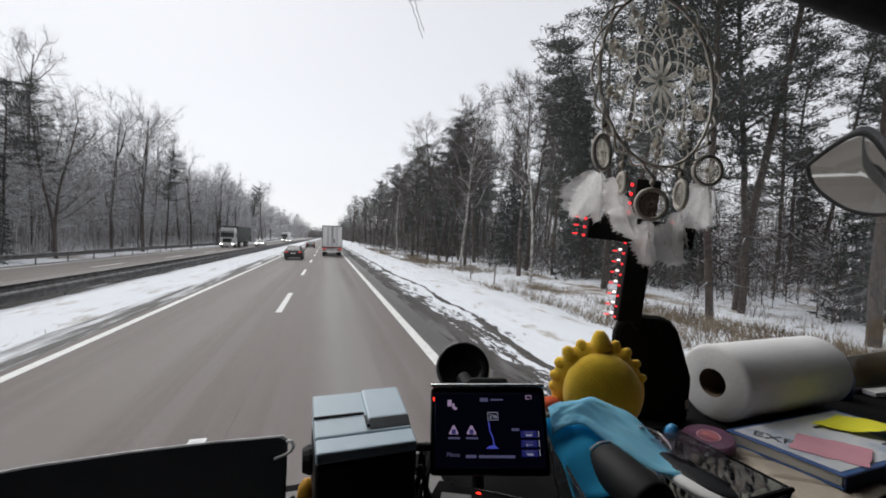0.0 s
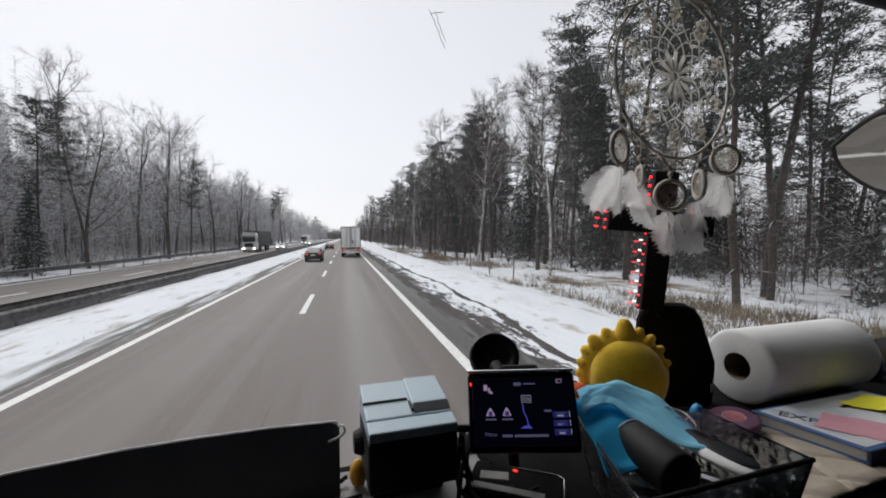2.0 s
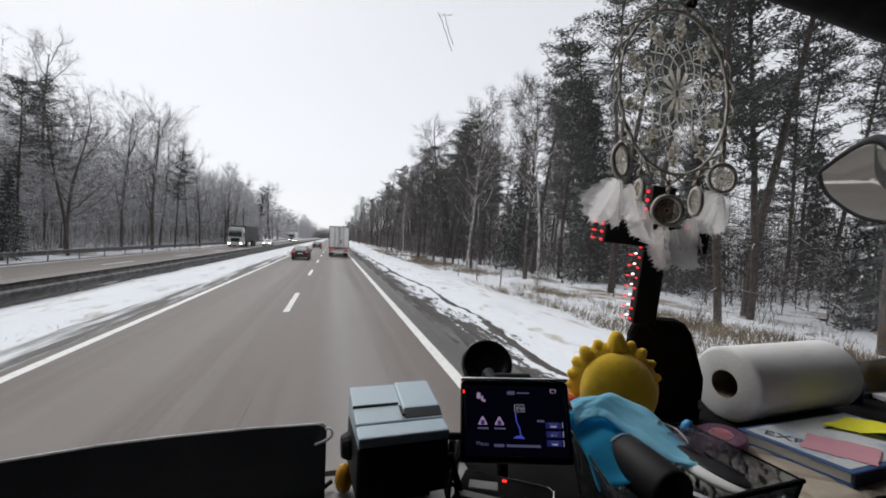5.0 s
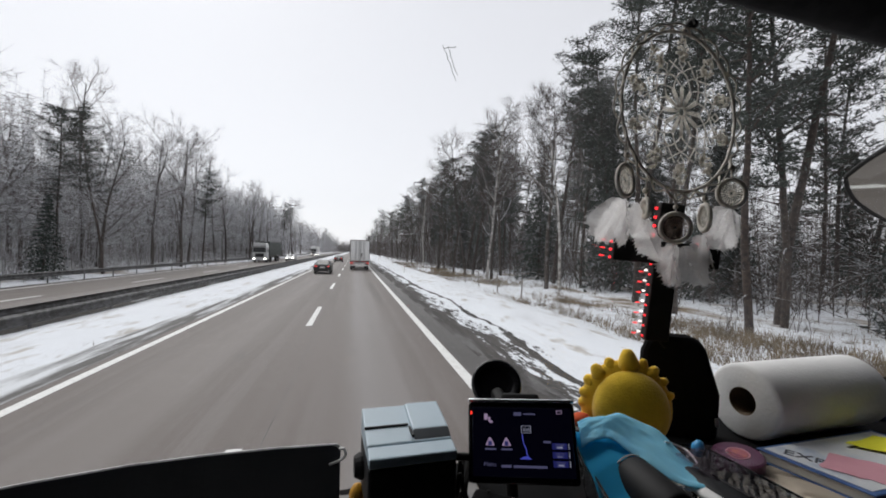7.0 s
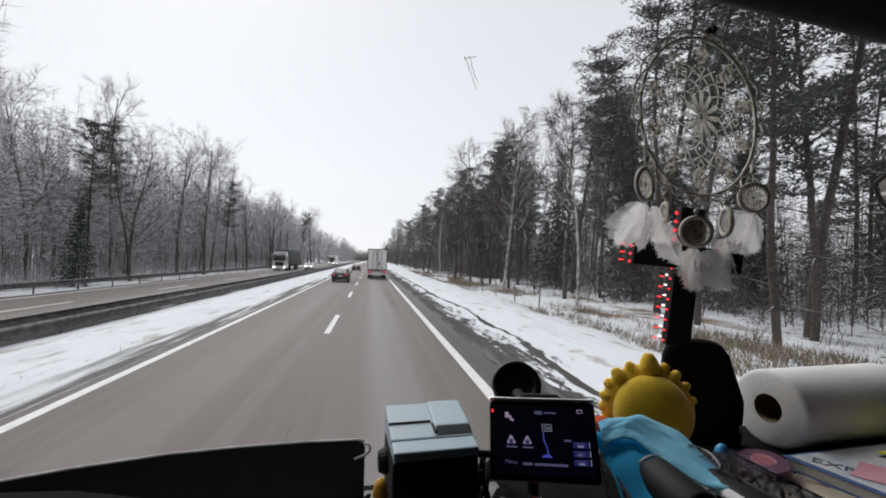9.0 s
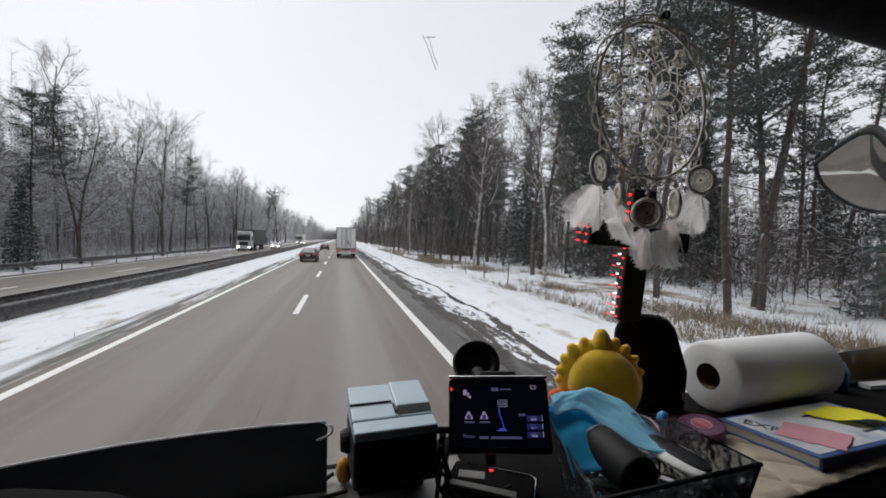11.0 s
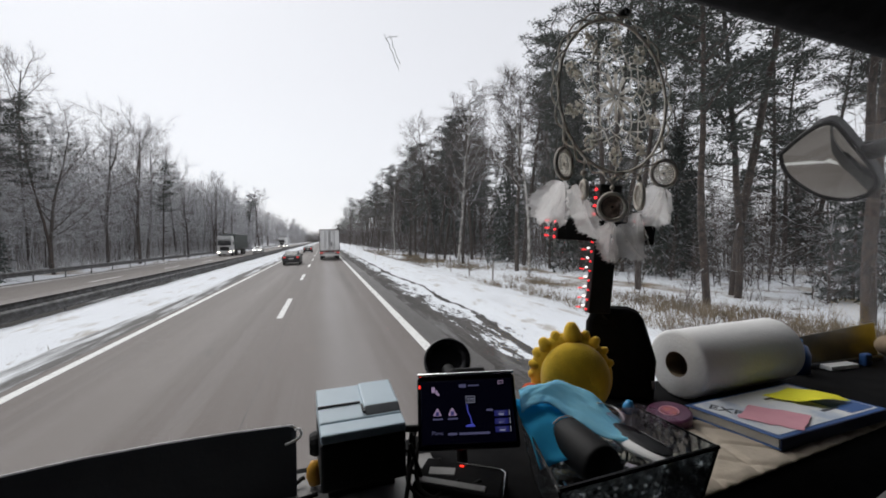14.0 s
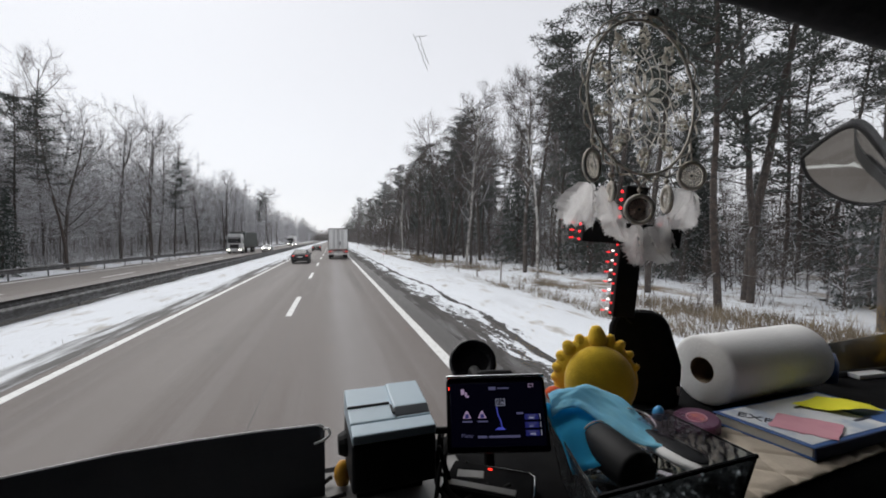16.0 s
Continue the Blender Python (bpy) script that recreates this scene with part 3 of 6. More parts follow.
# the pine wood proper, set back from the road
for x, y in spots(118, 16.5, 46, 2, 150, 2.0, r1):
    q = r1.random()
    if q < 0.74:
        plant(r1.choice(PINE), x, y, r1.uniform(0.85, 1.12), "pines beside the motorway")
    elif q < 0.90:
        plant(r1.choice(DARK), x, y, r1.uniform(0.75, 1.05), "bare trees beside the motorway")
    else:
        plant(r1.choice(BIRCH), x, y, r1.uniform(0.85, 1.1), "birches beside the motorway")
# its ragged edge: mostly bare trees and birches, pines closer up
for x, y, kind, s in ((12.9, 6.5, PINE[2], 0.95), (14.8, 9.0, PINE[0], 1.0), (13.4, 12.9, PINE[1], 0.95), (16.0, 13.8, PINE[3], 1.1), (14.4, 17.5, PINE[0], 0.9), (15.4, 21.5, PINE[2], 0.9),
                      (12.6, 25.0, BIRCH[1], 0.9), (14.2, 30.0, DARK[2], 0.85), (12.0, 37.5, BIRCH[0], 0.95), (13.6, 41.0, DARK[1], 1.0), (12.4, 46.5, DARK[2], 0.85), (14.0, 49.0, PINE[2], 0.85),
                      (12.6, 53.0, PINE[0], 0.72), (12.0, 60.0, DARK[0], 0.85), (13.8, 64.0, PINE[1], 0.85), (11.8, 72.0, BIRCH[1], 1.0), (13.2, 80.0, DARK[1], 0.85), (12.2, 90.0, PINE[0], 0.8),
                      (12.6, 101.0, DARK[2], 0.9), (12.2, 113.0, PINE[2], 0.8), (13.0, 126.0, DARK[0], 0.85), (12.4, 138.0, PINE[1], 0.9)):
    plant(kind, x, y, s, "trees at the wood's edge")

for i, (x, y) in enumerate(spots(44, 18, 40, 1, 110, 2.2, random.Random(111))):
    plant(SPRUCE[i % 2], x, y, r1.uniform(1.0, 2.0), "young spruces between the pines")

# left-hand wood beyond the opposite carriageway: bare frosted trees, some pines and spruces
r2 = random.Random(202)
for i, (x, y) in enumerate(spots(158, -22.9, -60, 12, 185, 2.1, r2)):
    q = r2.random()
    if q < 0.76:
        plant(r2.choice(BARE), x, y, r2.uniform(0.82, 1.12), "bare trees across the motorway")
    elif q < 0.9:
        plant(r2.choice(PINE), x, y, r2.uniform(0.75, 1.0), "pines across the motorway")
    else:
        plant(r2.choice(SPRUCE), x, y, r2.uniform(0.8, 1.3), "young spruces across the motorway")


# far woods along both sides, and the close at the end of the road
def woods(name, places, kinds, label):
    """Many trees in one mesh for each material, too far off to count."""
    rr = random.Random(len(places))
    for which, material in (("trunk", None), ("crown", None)):
        sets = {}
        for kind, x, y, s in places:
            src = [o for o in kind.children if o.name.startswith(which)][0]
            me = src.data
            v = np.empty(len(me.vertices) * 3)
            me.vertices.foreach_get("co", v)
            v = v.reshape(-1, 3)
            faces = kind_faces.setdefault(me.name, [tuple(p.vertices) for p in me.polygons])
            keep = faces if which == "trunk" else faces[::3]
            a = rr.uniform(0, 6.28)
            rot = np.array([[math.cos(a), -math.sin(a), 0], [math.sin(a), math.cos(a), 0], [0, 0, 1]])
            w = (v @ rot.T) * s + np.array([x, y, 0])
            mat_name = me.materials[0].name
            vs, fs, base = sets.setdefault(mat_name, ([], [], [0]))
            vs.append(w)
            fs.extend([tuple(i + base[0] for i in f) for f in keep])
            base[0] += len(w)
        for mat_name, (vs, fs, _) in sets.items():
            ob = raw(name, np.concatenate(vs).tolist(), fs, bpy.data.materials[mat_name])
            tagged(ob, label, "woods", kind="stuff")


kind_faces = {}
r3 = random.Random(303)
right_far = [(r3.choice(PINE + DARK + PINE[:2]), 11.5 + 24 * r3.random() ** 1.5, 145 + 480 * r3.random() ** 1.6, r3.uniform(0.85, 1.1)) for _ in range(80)]
left_far = [(r3.choice(BARE + PINE[:1]), -23.0 - 26 * r3.random() ** 1.5, 165 + 480 * r3.random() ** 1.6, r3.uniform(0.9, 1.15)) for _ in range(84)]
woods("far_woods", right_far, None, "distant mixed woods along the motorway")
woods("far_woods", left_far, None, "distant frosted woods across the motorway")
deep = [(r3.choice(BARE[1:] + PINE[:1]), 40 + 30 * r3.random(), r3.uniform(-10, 130), 0.8) for _ in range(16)]
deep += [(r3.choice(BARE[1:]), -48 - 25 * r3.random(), r3.uniform(10, 150), 0.85) for _ in range(16)]
woods("deep_woods", deep, None, "deeper rows of the winter woods")


# undergrowth and dry grass
def scrub(name, count, area, height, label, material, r, stems=7, lean=0.5):
    m = Mesh()
    for _ in range(count):
        x, y = area(r)
        for _ in range(stems):
            a = Vector((x + r.uniform(-.3, .3), y + r.uniform(-.3, .3), -0.08))
            d = Vector((r.uniform(-lean, lean), r.uniform(-lean, lean), 1)).normalized()
            h = height * r.uniform(0.4, 1.1)
            m.bar(a, a + d * h, 0.012, 0.004, 3)
            for _ in range(2):
                p = a + d * h * r.uniform(0.3, 0.9)
                m.bar(p, p + off(d, 0.7, r) * h * 0.35, 0.007, 0.003, 3)
    tagged(raw(name, m.v, m.f, material), label, "undergrowth", kind="stuff")


def thicket(name, count, area, height, label, r, material=None, twigs=16, low=0.15, width=0.03, tilt=(25, 70), reach=1.0):
    """Close-set thin young stems, too many to count."""
    m = Mesh()
    for _ in range(count):
        x, y = area(r)
        a = Vector((x, y, -0.2))
        d = Vector((r.gauss(0, .06), r.gauss(0, .06), 1)).normalized()
        h = height * r.uniform(0.45, 1.15)
        m.bar(a, a + d * h, 0.026, 0.008, 3)
        for _ in range(twigs):
            f = r.uniform(low, 1.0)
            e = off(d, radians(r.uniform(*tilt)), r)
            m.blade(a + d * h * f, e * reach * r.uniform(0.8, 2.4) * (1.15 - 0.6 * f), rand_dir(r), width)
    tagged(raw(name, m.v, m.f, material or M_twig), label, "undergrowth", kind="stuff")


def grass(name, count, area, height, label, r, width=0.012):
    m = Mesh()
    for _ in range(count):
        x, y = area(r)
        if noise.noise((x * 0.35, y * 0.11, 4.2)) < r.uniform(-0.25, 0.30):
            continue
        for _ in range(8):
            a = Vector((x + r.gauss(0, .12), y + r.gauss(0, .12), -0.06))
            d = Vector((r.gauss(0, .45), r.gauss(0, .45), 1)).normalized()
            m.blade(a, d * height * r.uniform(0.4, 1.1), Vector((r.uniform(-1, 1), r.uniform(-1, 1), 0)).normalized(), width)
    tagged(raw(name, m.v, m.f, M_grass), label, "grass", kind="stuff")


r4 = random.Random(404)
thicket("young_growth", 2300, lambda r: (25 + 36 * r.random(), -10 + 190 * r.random() ** 1.2), 11.0, "dense young growth deep between the pines", r4, M_twig_dark, 32, 0.08, 0.04, (50, 100))
thicket("young_growth", 2100, lambda r: (-26.5 - 30 * r.random(), 6 + 190 * r.random() ** 1.2), 13.0, "dense frosted young growth across the motorway", r4, None, 84, 0.30, 0.024, (50, 100), 0.66)
thicket("young_growth", 1700, lambda r: (-24 - 16 * r.random(), 10 + 150 * r.random() ** 1.2), 15.0, "tall slender frosted trees across the motorway", r4, None, 120, 0.38, 0.022, (50, 100), 0.62)
thicket("young_growth", 1300, lambda r: (-27 - 28 * r.random(), 6 + 190 * r.random() ** 1.2), 6.5, "dark understorey across the motorway", r4, M_twig_dark, 16)
thicket("young_growth", 1300, lambda r: (13 + 30 * r.random(), 130 + 470 * r.random() ** 1.4), 15.0, "distant young growth along the motorway", r4, M_twig_dark, 34, 0.12, 0.06)
thicket("young_growth", 2000, lambda r: (-23.5 - 30 * r.random(), 160 + 460 * r.random() ** 1.4), 16.5, "distant frosted growth across the motorway", r4, None, 40, 0.15, 0.07)
thicket("young_growth", 2600, lambda r: (r.uniform(-130, 130), r.uniform(690, 800)), 17.0, "far woods where the motorway bends away", r4, M_twig_dark, 20, 0.02, 0.55, (30, 90))
thicket("brushwood", 380, lambda r: (17 + 10 * r.random(), 6 + 58 * r.random()), 3.4, "low brown brush between the pine trunks", r4, M_twig_dark, 18, 0.05, 0.022, (25, 75))
thicket("brushwood", 1100, lambda r: (13.2 + 9 * r.random(), 62 + 330 * r.random() ** 1.3), 4.6, "dark leafless brush along the wood's edge", r4, M_twig_dark, 18, 0.05, 0.035, (25, 75))
scrub("undergrowth", 300, lambda r: (12.5 + 26 * r.random(), 4 + 120 * r.random() ** 1.3), 1.5, "bare snowy undergrowth between the pines", M_twig_dark, r4)
scrub("undergrowth", 650, lambda r: (-22.3 - 22 * r.random(), 14 + 130 * r.random() ** 1.2), 2.2, "frosted undergrowth across the motorway", M_twig, r4)
grass("dry_grass", 7000, lambda r: (8.4 + 5.5 * r.random() ** 1.3, 6 + 90 * r.random() ** 1.5), 0.5, "dry brown grass behind the snow bank", r4)
grass("median_grass", 900, lambda r: (-6.4 - 2.2 * r.random(), 9 + 70 * r.random() ** 1.5), 0.26, "dry grass tufts poking through median snow", r4)
grass("forest_grass", 900, lambda r: (11.7 + 12 * r.random(), 5 + 60 * r.random() ** 1.2), 0.42, "dry grass patches on the forest floor", r4)


# ---- vehicles on the road ----
M_white = mat("dirty_white_panel", (0.90, 0.90, 0.89), 0.5, second=(0.76, 0.75, 0.73), scale=1.6, mix=(0.45, 0.75), bump=0.1, stretch=(1, 1, 0.4))
M_dirt = mat("road_dirt", (0.10, 0.09, 0.08), 0.8, second=(0.05, 0.045, 0.04), scale=4)
M_dirtgrey = mat("grimy_grey_panel", (0.42, 0.42, 0.42), 0.6, second=(0.30, 0.29, 0.28), scale=4)
M_redpaint = mat("red_reflector", (0.55, 0.03, 0.03), 0.35, second=(0.40, 0.02, 0.02), scale=9)
M_taillight = mat("lit_tail_lamp", (0.5, 0.02, 0.02), 0.3, emit=(1, 0.045, 0.035), power=0.6)
M_headlight = mat("lit_head_lamp", (0.9, 0.9, 0.85), 0.2, emit=(1, 0.93, 0.8), power=9.0)
M_blackpaint = mat("black_car_paint", (0.010, 0.011, 0.013), 0.45, second=(0.022, 0.022, 0.023), scale=2, coat=0.1, spec=0.3)
M_silver = mat("silver_car_paint", (0.45, 0.46, 0.47), 0.3, 0.5, second=(0.33, 0.33, 0.33), scale=2, coat=0.5)
M_carglass = mat("dark_car_glass", (0.015, 0.018, 0.02), 0.25, second=(0.03, 0.03, 0.033), scale=3)
M_cabwhite = mat("white_cab_paint", (0.68, 0.69, 0.70), 0.35, second=(0.5, 0.5, 0.49), scale=2, coat=0.4)
M_tarp = mat("dark_green_tarpaulin", (0.020, 0.032, 0.028), 0.6, second=(0.035, 0.045, 0.04), scale=1.5, bump=0.2, bump_scale=3)
M_plate = mat("plate_white", (0.7, 0.7, 0.68), 0.5)
M_steel = mat("bare_steel", (0.35, 0.35, 0.36), 0.4, 0.8, second=(0.2, 0.2, 0.2), scale=8)


def wheel(radius, width, parent, x, y, rim_mat):
    w = part("wheel", lathe([(radius * 0.55, -width / 2), (radius * 0.93, -width / 2), (radius, -width * 0.3), (radius, width * 0.3), (radius * 0.93, width / 2),
                             (radius * 0.55, width / 2)], 20), M_rubber, parent, m=pose(x, y, radius, 0, 90, 0), smooth=False)
    part("rim", lathe([(0.001, -width * 0.42), (radius * 0.2, -width * 0.45), (radius * 0.56, -width * 0.4), (radius * 0.56, width * 0.4), (radius * 0.2, width * 0.45), (0.001, width * 0.42)], 16),
         rim_mat, w)
    return w


def trailer(at):
    t = thing("semi_trailer", "white box semi-trailer with red tail lamps, driving ahead", "truck", at=at)
    part("body", box(2.55, 13.4, 2.72, 0.03, 2, (0, 6.7, 2.62)), M_white, t)
    for s in (-1, 1):
        d = part("rear_door", box(1.14, 0.05, 2.50, 0.012, 1, (s * 0.625, -0.03, 2.60)), M_white, t)
        for x in (0.13, 0.46):
            part("lock_bar", tube([(s * x, -0.075, 1.35), (s * x, -0.075, 3.85)], 0.022, 6), M_steel, d)
        part("crease", box(0.06, 0.012, 2.40, 0, 1, (s * 0.62, -0.058, 2.60)), M_dirtgrey, d)
        for z in (1.7, 2.6, 3.5):
            part("hinge", box(0.07, 0.04, 0.1, 0.005, 1, (s * 1.17, -0.06, z)), M_steel, d)
        part("corner_post", box(0.075, 0.07, 2.72, 0.01, 1, (s * 1.24, -0.03, 2.62)), M_dirt, t)
        lamp = part("tail_lamp", box(0.36, 0.06, 0.13, 0.02, 2, (s * 1.04, -0.06, 0.97)), M_taillight, t, "lit red tail lamp")
        part("indicator", box(0.10, 0.02, 0.12, 0.01, 1, (s * 0.70, -0.085, 0.97)), M_redpaint, lamp)
        part("marker_strip", box(0.9, 0.012, 0.05, 0, 1, (s * 0.62, -0.095, 1.17)), M_redpaint, t, "red marker tape")
        part("mud_flap", box(0.6, 0.02, 0.5, 0.005, 1, (s * 0.9, 1.2, 0.45)), M_rubber, t)
        for k in range(3):
            wheel(0.5, 0.36, t, s * 1.05, 2.0 + 1.35 * k, M_steel)
    part("centre_gap", box(0.05, 0.03, 2.50, 0.004, 1, (0, -0.035, 2.60)), M_dirt, t)
    part("sill", box(2.54, 0.14, 0.14, 0.01, 1, (0, -0.02, 1.20)), M_dirt, t)
    part("light_bar", box(2.5, 0.1, 0.22, 0.015, 1, (0, 0.0, 0.96)), M_dirtgrey, t, "grey rear light bar")
    part("bumper", box(2.4, 0.12, 0.16, 0.02, 2, (0, 0.0, 0.66)), M_plate, t, "pale rear underrun bumper")
    part("roof_rail", box(2.58, 0.10, 0.10, 0.01, 1, (0, -0.03, 3.97)), M_dirt, t)
    part("door_handle", box(0.13, 0.02, 0.50, 0.01, 1, (0.24, -0.085, 2.05)), M_dirt, t)
    for k in range(2):
        part("licence_plate", box(0.5, 0.015, 0.11, 0.004, 1, (-0.32 + 0.64 * k, -0.065, 0.84)), M_plate, t)
    part("chassis", box(1.1, 12.6, 0.3, 0.03, 1, (0, 6.7, 1.1)), M_dirt, t)
    return t


def car(at, paint, label, front_lit=False):
    """A saloon facing +y."""
    c = thing("car", label, "car", at=at)
    side = [(-2.35, 0.42), (-2.40, 0.72), (-2.30, 0.98), (-1.75, 1.03), (-1.05, 1.42), (-0.2, 1.47), (0.55, 1.38), (1.25, 0.98), (2.1, 0.82), (2.38, 0.62), (2.36, 0.36), (1.9, 0.25), (-1.9, 0.25)]
    b = bmesh.new()
    rows = []
    for x, sh in ((-0.90, 0.93), (-0.86, 1.0), (-0.62, 1.0), (0.62, 1.0), (0.86, 1.0), (0.90, 0.93)):
        top = abs(x) > 0.8
        rows.append([(x, y * (0.985 if abs(x) > 0.88 else 1), 0.3 + (z - 0.3) * (sh if z < 1.04 else (0.72 if top else 1.0))) for y, z in side])
    for r in rows:
        r.append(r[0])
    b = sheet(rows)
    bmesh.ops.remove_doubles(b, verts=b.verts, dist=0.001)
    bmesh.ops.holes_fill(b, edges=[e for e in b.edges if e.is_boundary])
    part("body", b, paint, c, smooth=False)
    part("rear_window", sheet([[(-0.60, -1.745, 1.060), (0.60, -1.745, 1.060)], [(-0.54, -1.10, 1.425), (0.54, -1.10, 1.425)]], 0.012), M_carglass, c)
    part("windscreen", sheet([[(-0.58, 1.20, 1.03), (0.58, 1.20, 1.03)], [(-0.50, 0.62, 1.38), (0.50, 0.62, 1.38)]], 0.01), M_carglass, c)
    for s in (-1, 1):
        part("side_window", sheet([[(s * 0.80, -1.35, 1.05), (s * 0.80, 1.0, 1.03)], [(s * 0.66, -0.95, 1.38), (s * 0.66, 0.45, 1.36)]], 0.012), M_carglass, c)
        part("tail_lamp", box(0.26, 0.06, 0.12, 0.03, 2, (s * 0.66, -2.37, 0.84)), M_taillight, c, "lit red tail lamp")
        part("head_lamp", box(0.36, 0.08, 0.14, 0.03, 2, (s * 0.62, 2.30, 0.68)), M_headlight if front_lit else M_steel, c)
        part("door_mirror", box(0.2, 0.1, 0.12, 0.03, 2, (s * 0.98, 0.75, 1.02)), paint, c)
        for y in (-1.42, 1.42):
            wheel(0.33, 0.22, c, s * 0.80, y, M_steel)
    part("licence_plate", box(0.5, 0.02, 0.11, 0.004, 1, (0, -2.42, 0.72)), M_plate, c)
    part("bumper", box(1.7, 0.12, 0.2, 0.05, 2, (0, -2.36, 0.48)), paint, c)
    return c


def lorry(at, cab_mat, load_mat, label):
    """A lorry with a trailer, facing +y."""
    t = thing("lorry", label, "truck", at=at)
    b = outline([(-1.25, 0.55), (1.25, 0.55), (1.25, 2.9), (1.1, 3.65), (-1.1, 3.65), (-1.25, 2.9)], -2.2, 0.08)
    part("cab", b, cab_mat, t)
    part("windscreen", box(2.2, 0.05, 0.85, 0.05, 2, (0, 0.01, 2.35)), M_carglass, t)
    part("grille", box(1.5, 0.05, 0.7, 0.04, 2, (0, 0.01, 1.35)), M_black, t)
    part("bumper", box(2.5, 0.2, 0.45, 0.06, 2, (0, 0.02, 0.62)), cab_mat, t)
    part("sun_visor", box(2.2, 0.25, 0.12, 0.03, 2, (0, 0.12, 2.92)), M_black, t)
    for s in (-1, 1):
        part("head_lamp", box(0.4, 0.06, 0.18, 0.03, 2, (s * 0.95, 0.12, 0.72)), M_headlight, t, "lit head lamp")
        part("mirror", box(0.14, 0.2, 0.7, 0.04, 2, (s * 1.45, -0.15, 2.3)), M_black, t)
        for y in (-1.3, -4.8, -10.5, -11.8, -13.1):
            wheel(0.5, 0.34, t, s * 1.05, y, M_steel)
    part("load", box(2.55, 13.2, 2.75, 0.04, 2, (0, -9.4, 2.62)), load_mat, t)
    part("chassis", box(1.0, 15, 0.35, 0.03, 1, (0, -8.0, 1.0)), M_dirt, t)
    return t


trailer(pose(0.75, 57.0, 0))
car(pose(-3.35, 50.0, 0), M_blackpaint, "black saloon car overtaking ahead on the motorway")
car(pose(-3.3, 96.0, 0), M_blackpaint, "dark car far ahead on the motorway")
lorry(pose(-17.3, 84.0, 0, 0, 0, 180), M_cabwhite, M_tarp, "oncoming white lorry with dark green tarpaulin trailer")
car(pose(-13.6, 98.0, 0, 0, 0, 180), M_silver, "oncoming silver car with lit head lamps", True)
lorry(pose(-17.3, 190.0, 0, 0, 0, 180), M_cabwhite, M_white, "oncoming far white lorry with box trailer")
car(pose(-13.6, 165.0, 0, 0, 0, 180), M_silver, "oncoming far silver car with lit head lamps", True)
reflector_mesh = mesh_of("post", box(0.1, 0.08, 1.0, 0.02, 1, (0, 0, 0.45)), M_white)
for k in range(7):
    d = thing("delineator", "white roadside delineator post in the snow bank", "post", "delineators", at=pose(5.6, 48 + 50 * k, 0.15))
    new("post", reflector_mesh).parent = d
    part("reflector", box(0.06, 0.02, 0.16, 0.005, 1, (0, -0.05, 0.78)), M_redpaint, d)

M_stake = mat("weathered_wood", (0.20, 0.17, 0.14), 0.9, second=(0.12, 0.10, 0.085), scale=9, stretch=(1, 1, 0.2))
stake_mesh = mesh_of("stake", tube([(0, 0, -0.3), (0.01, 0, 0.5), (0.0, 0.01, 1.25)], [0.045, 0.042, 0.035], 7), M_stake)
r8 = random.Random(808)
for k in range(26):
    st = new("fence_stake", stake_mesh)
    st.matrix_basis = pose(9.7 + r8.uniform(-0.15, 0.15), 24 + 4.2 * k, 0, r8.uniform(-5, 5), r8.uniform(-5, 5), 0)
    tagged(st, "thin weathered fence stake behind the snow bank", "fence stake", "fence stakes")


# ---- cab shell ----
M_dash = mat("dark_grey_dashboard", (0.0055, 0.0055, 0.006), 0.8, second=(0.0085, 0.0085, 0.009), scale=18, bump=0.25, bump_scale=350, spec=0.05)
M_dashlight = mat("pale_grey_dashboard", (0.22, 0.215, 0.21), 0.6, second=(0.17, 0.165, 0.16), scale=14, bump=0.25, bump_scale=350)
M_lining = mat("dark_roof_lining", (0.012, 0.012, 0.013), 0.95, second=(0.018, 0.018, 0.019), scale=25, bump=0.3, bump_scale=300, spec=0.15)
M_trim = mat("grey_cab_trim", (0.022, 0.022, 0.023), 0.8, second=(0.016, 0.016, 0.017), scale=20, bump=0.2, bump_scale=200)


def slab(name, x0, x1, y0, y1, z0, z1, material, label, category, bevel=0.0):
    ob = part(name, box(x1 - x0, y1 - y0, z1 - z0, bevel, 2, ((x0 + x1) / 2, (y0 + y1) / 2, (z0 + z1) / 2)), material)
    return tagged(ob, label, category, kind="structure")


L, R, B, Fr = -0.72, 1.92, 0.05, 2.12
slab("cab_floor", L, R, B, Fr, 1.20, 1.26, M_trim, "dark cab floor", "floor")
slab("ceiling", L, R, B, 1.80, 3.32, 3.38, M_lining, "dark fabric cab roof lining", "ceiling")
slab("wall_back", L, R, B - 0.06, B, 0.02, 3.38, M_trim, "grey rear cab wall", "wall")
# unseen walls, closed up to y 1.55 to keep side light off the dash
for name, x in (("wall_left", L), ("wall_right", R)):
    w = thing(name, "unseen cab side wall, its window cut short to block light", "wall", kind="structure")
    for y0, y1, z0, z1 in ((B, 1.55, 0.02, 3.38), (1.55, Fr, 0.02, 2.1), (1.55, 1.72, 3.0, 3.38)):
        part("panel", box(0.06, y1 - y0, z1 - z0, 0.01, 1, (x + (0.03 if x > 0 else -0.03), (y0 + y1) / 2, (z0 + z1) / 2)), M_trim, w)
slab("wall_front", L, R, 2.06, 2.12, 0.02, 1.98, M_trim, "front cab wall below the windscreen", "wall")

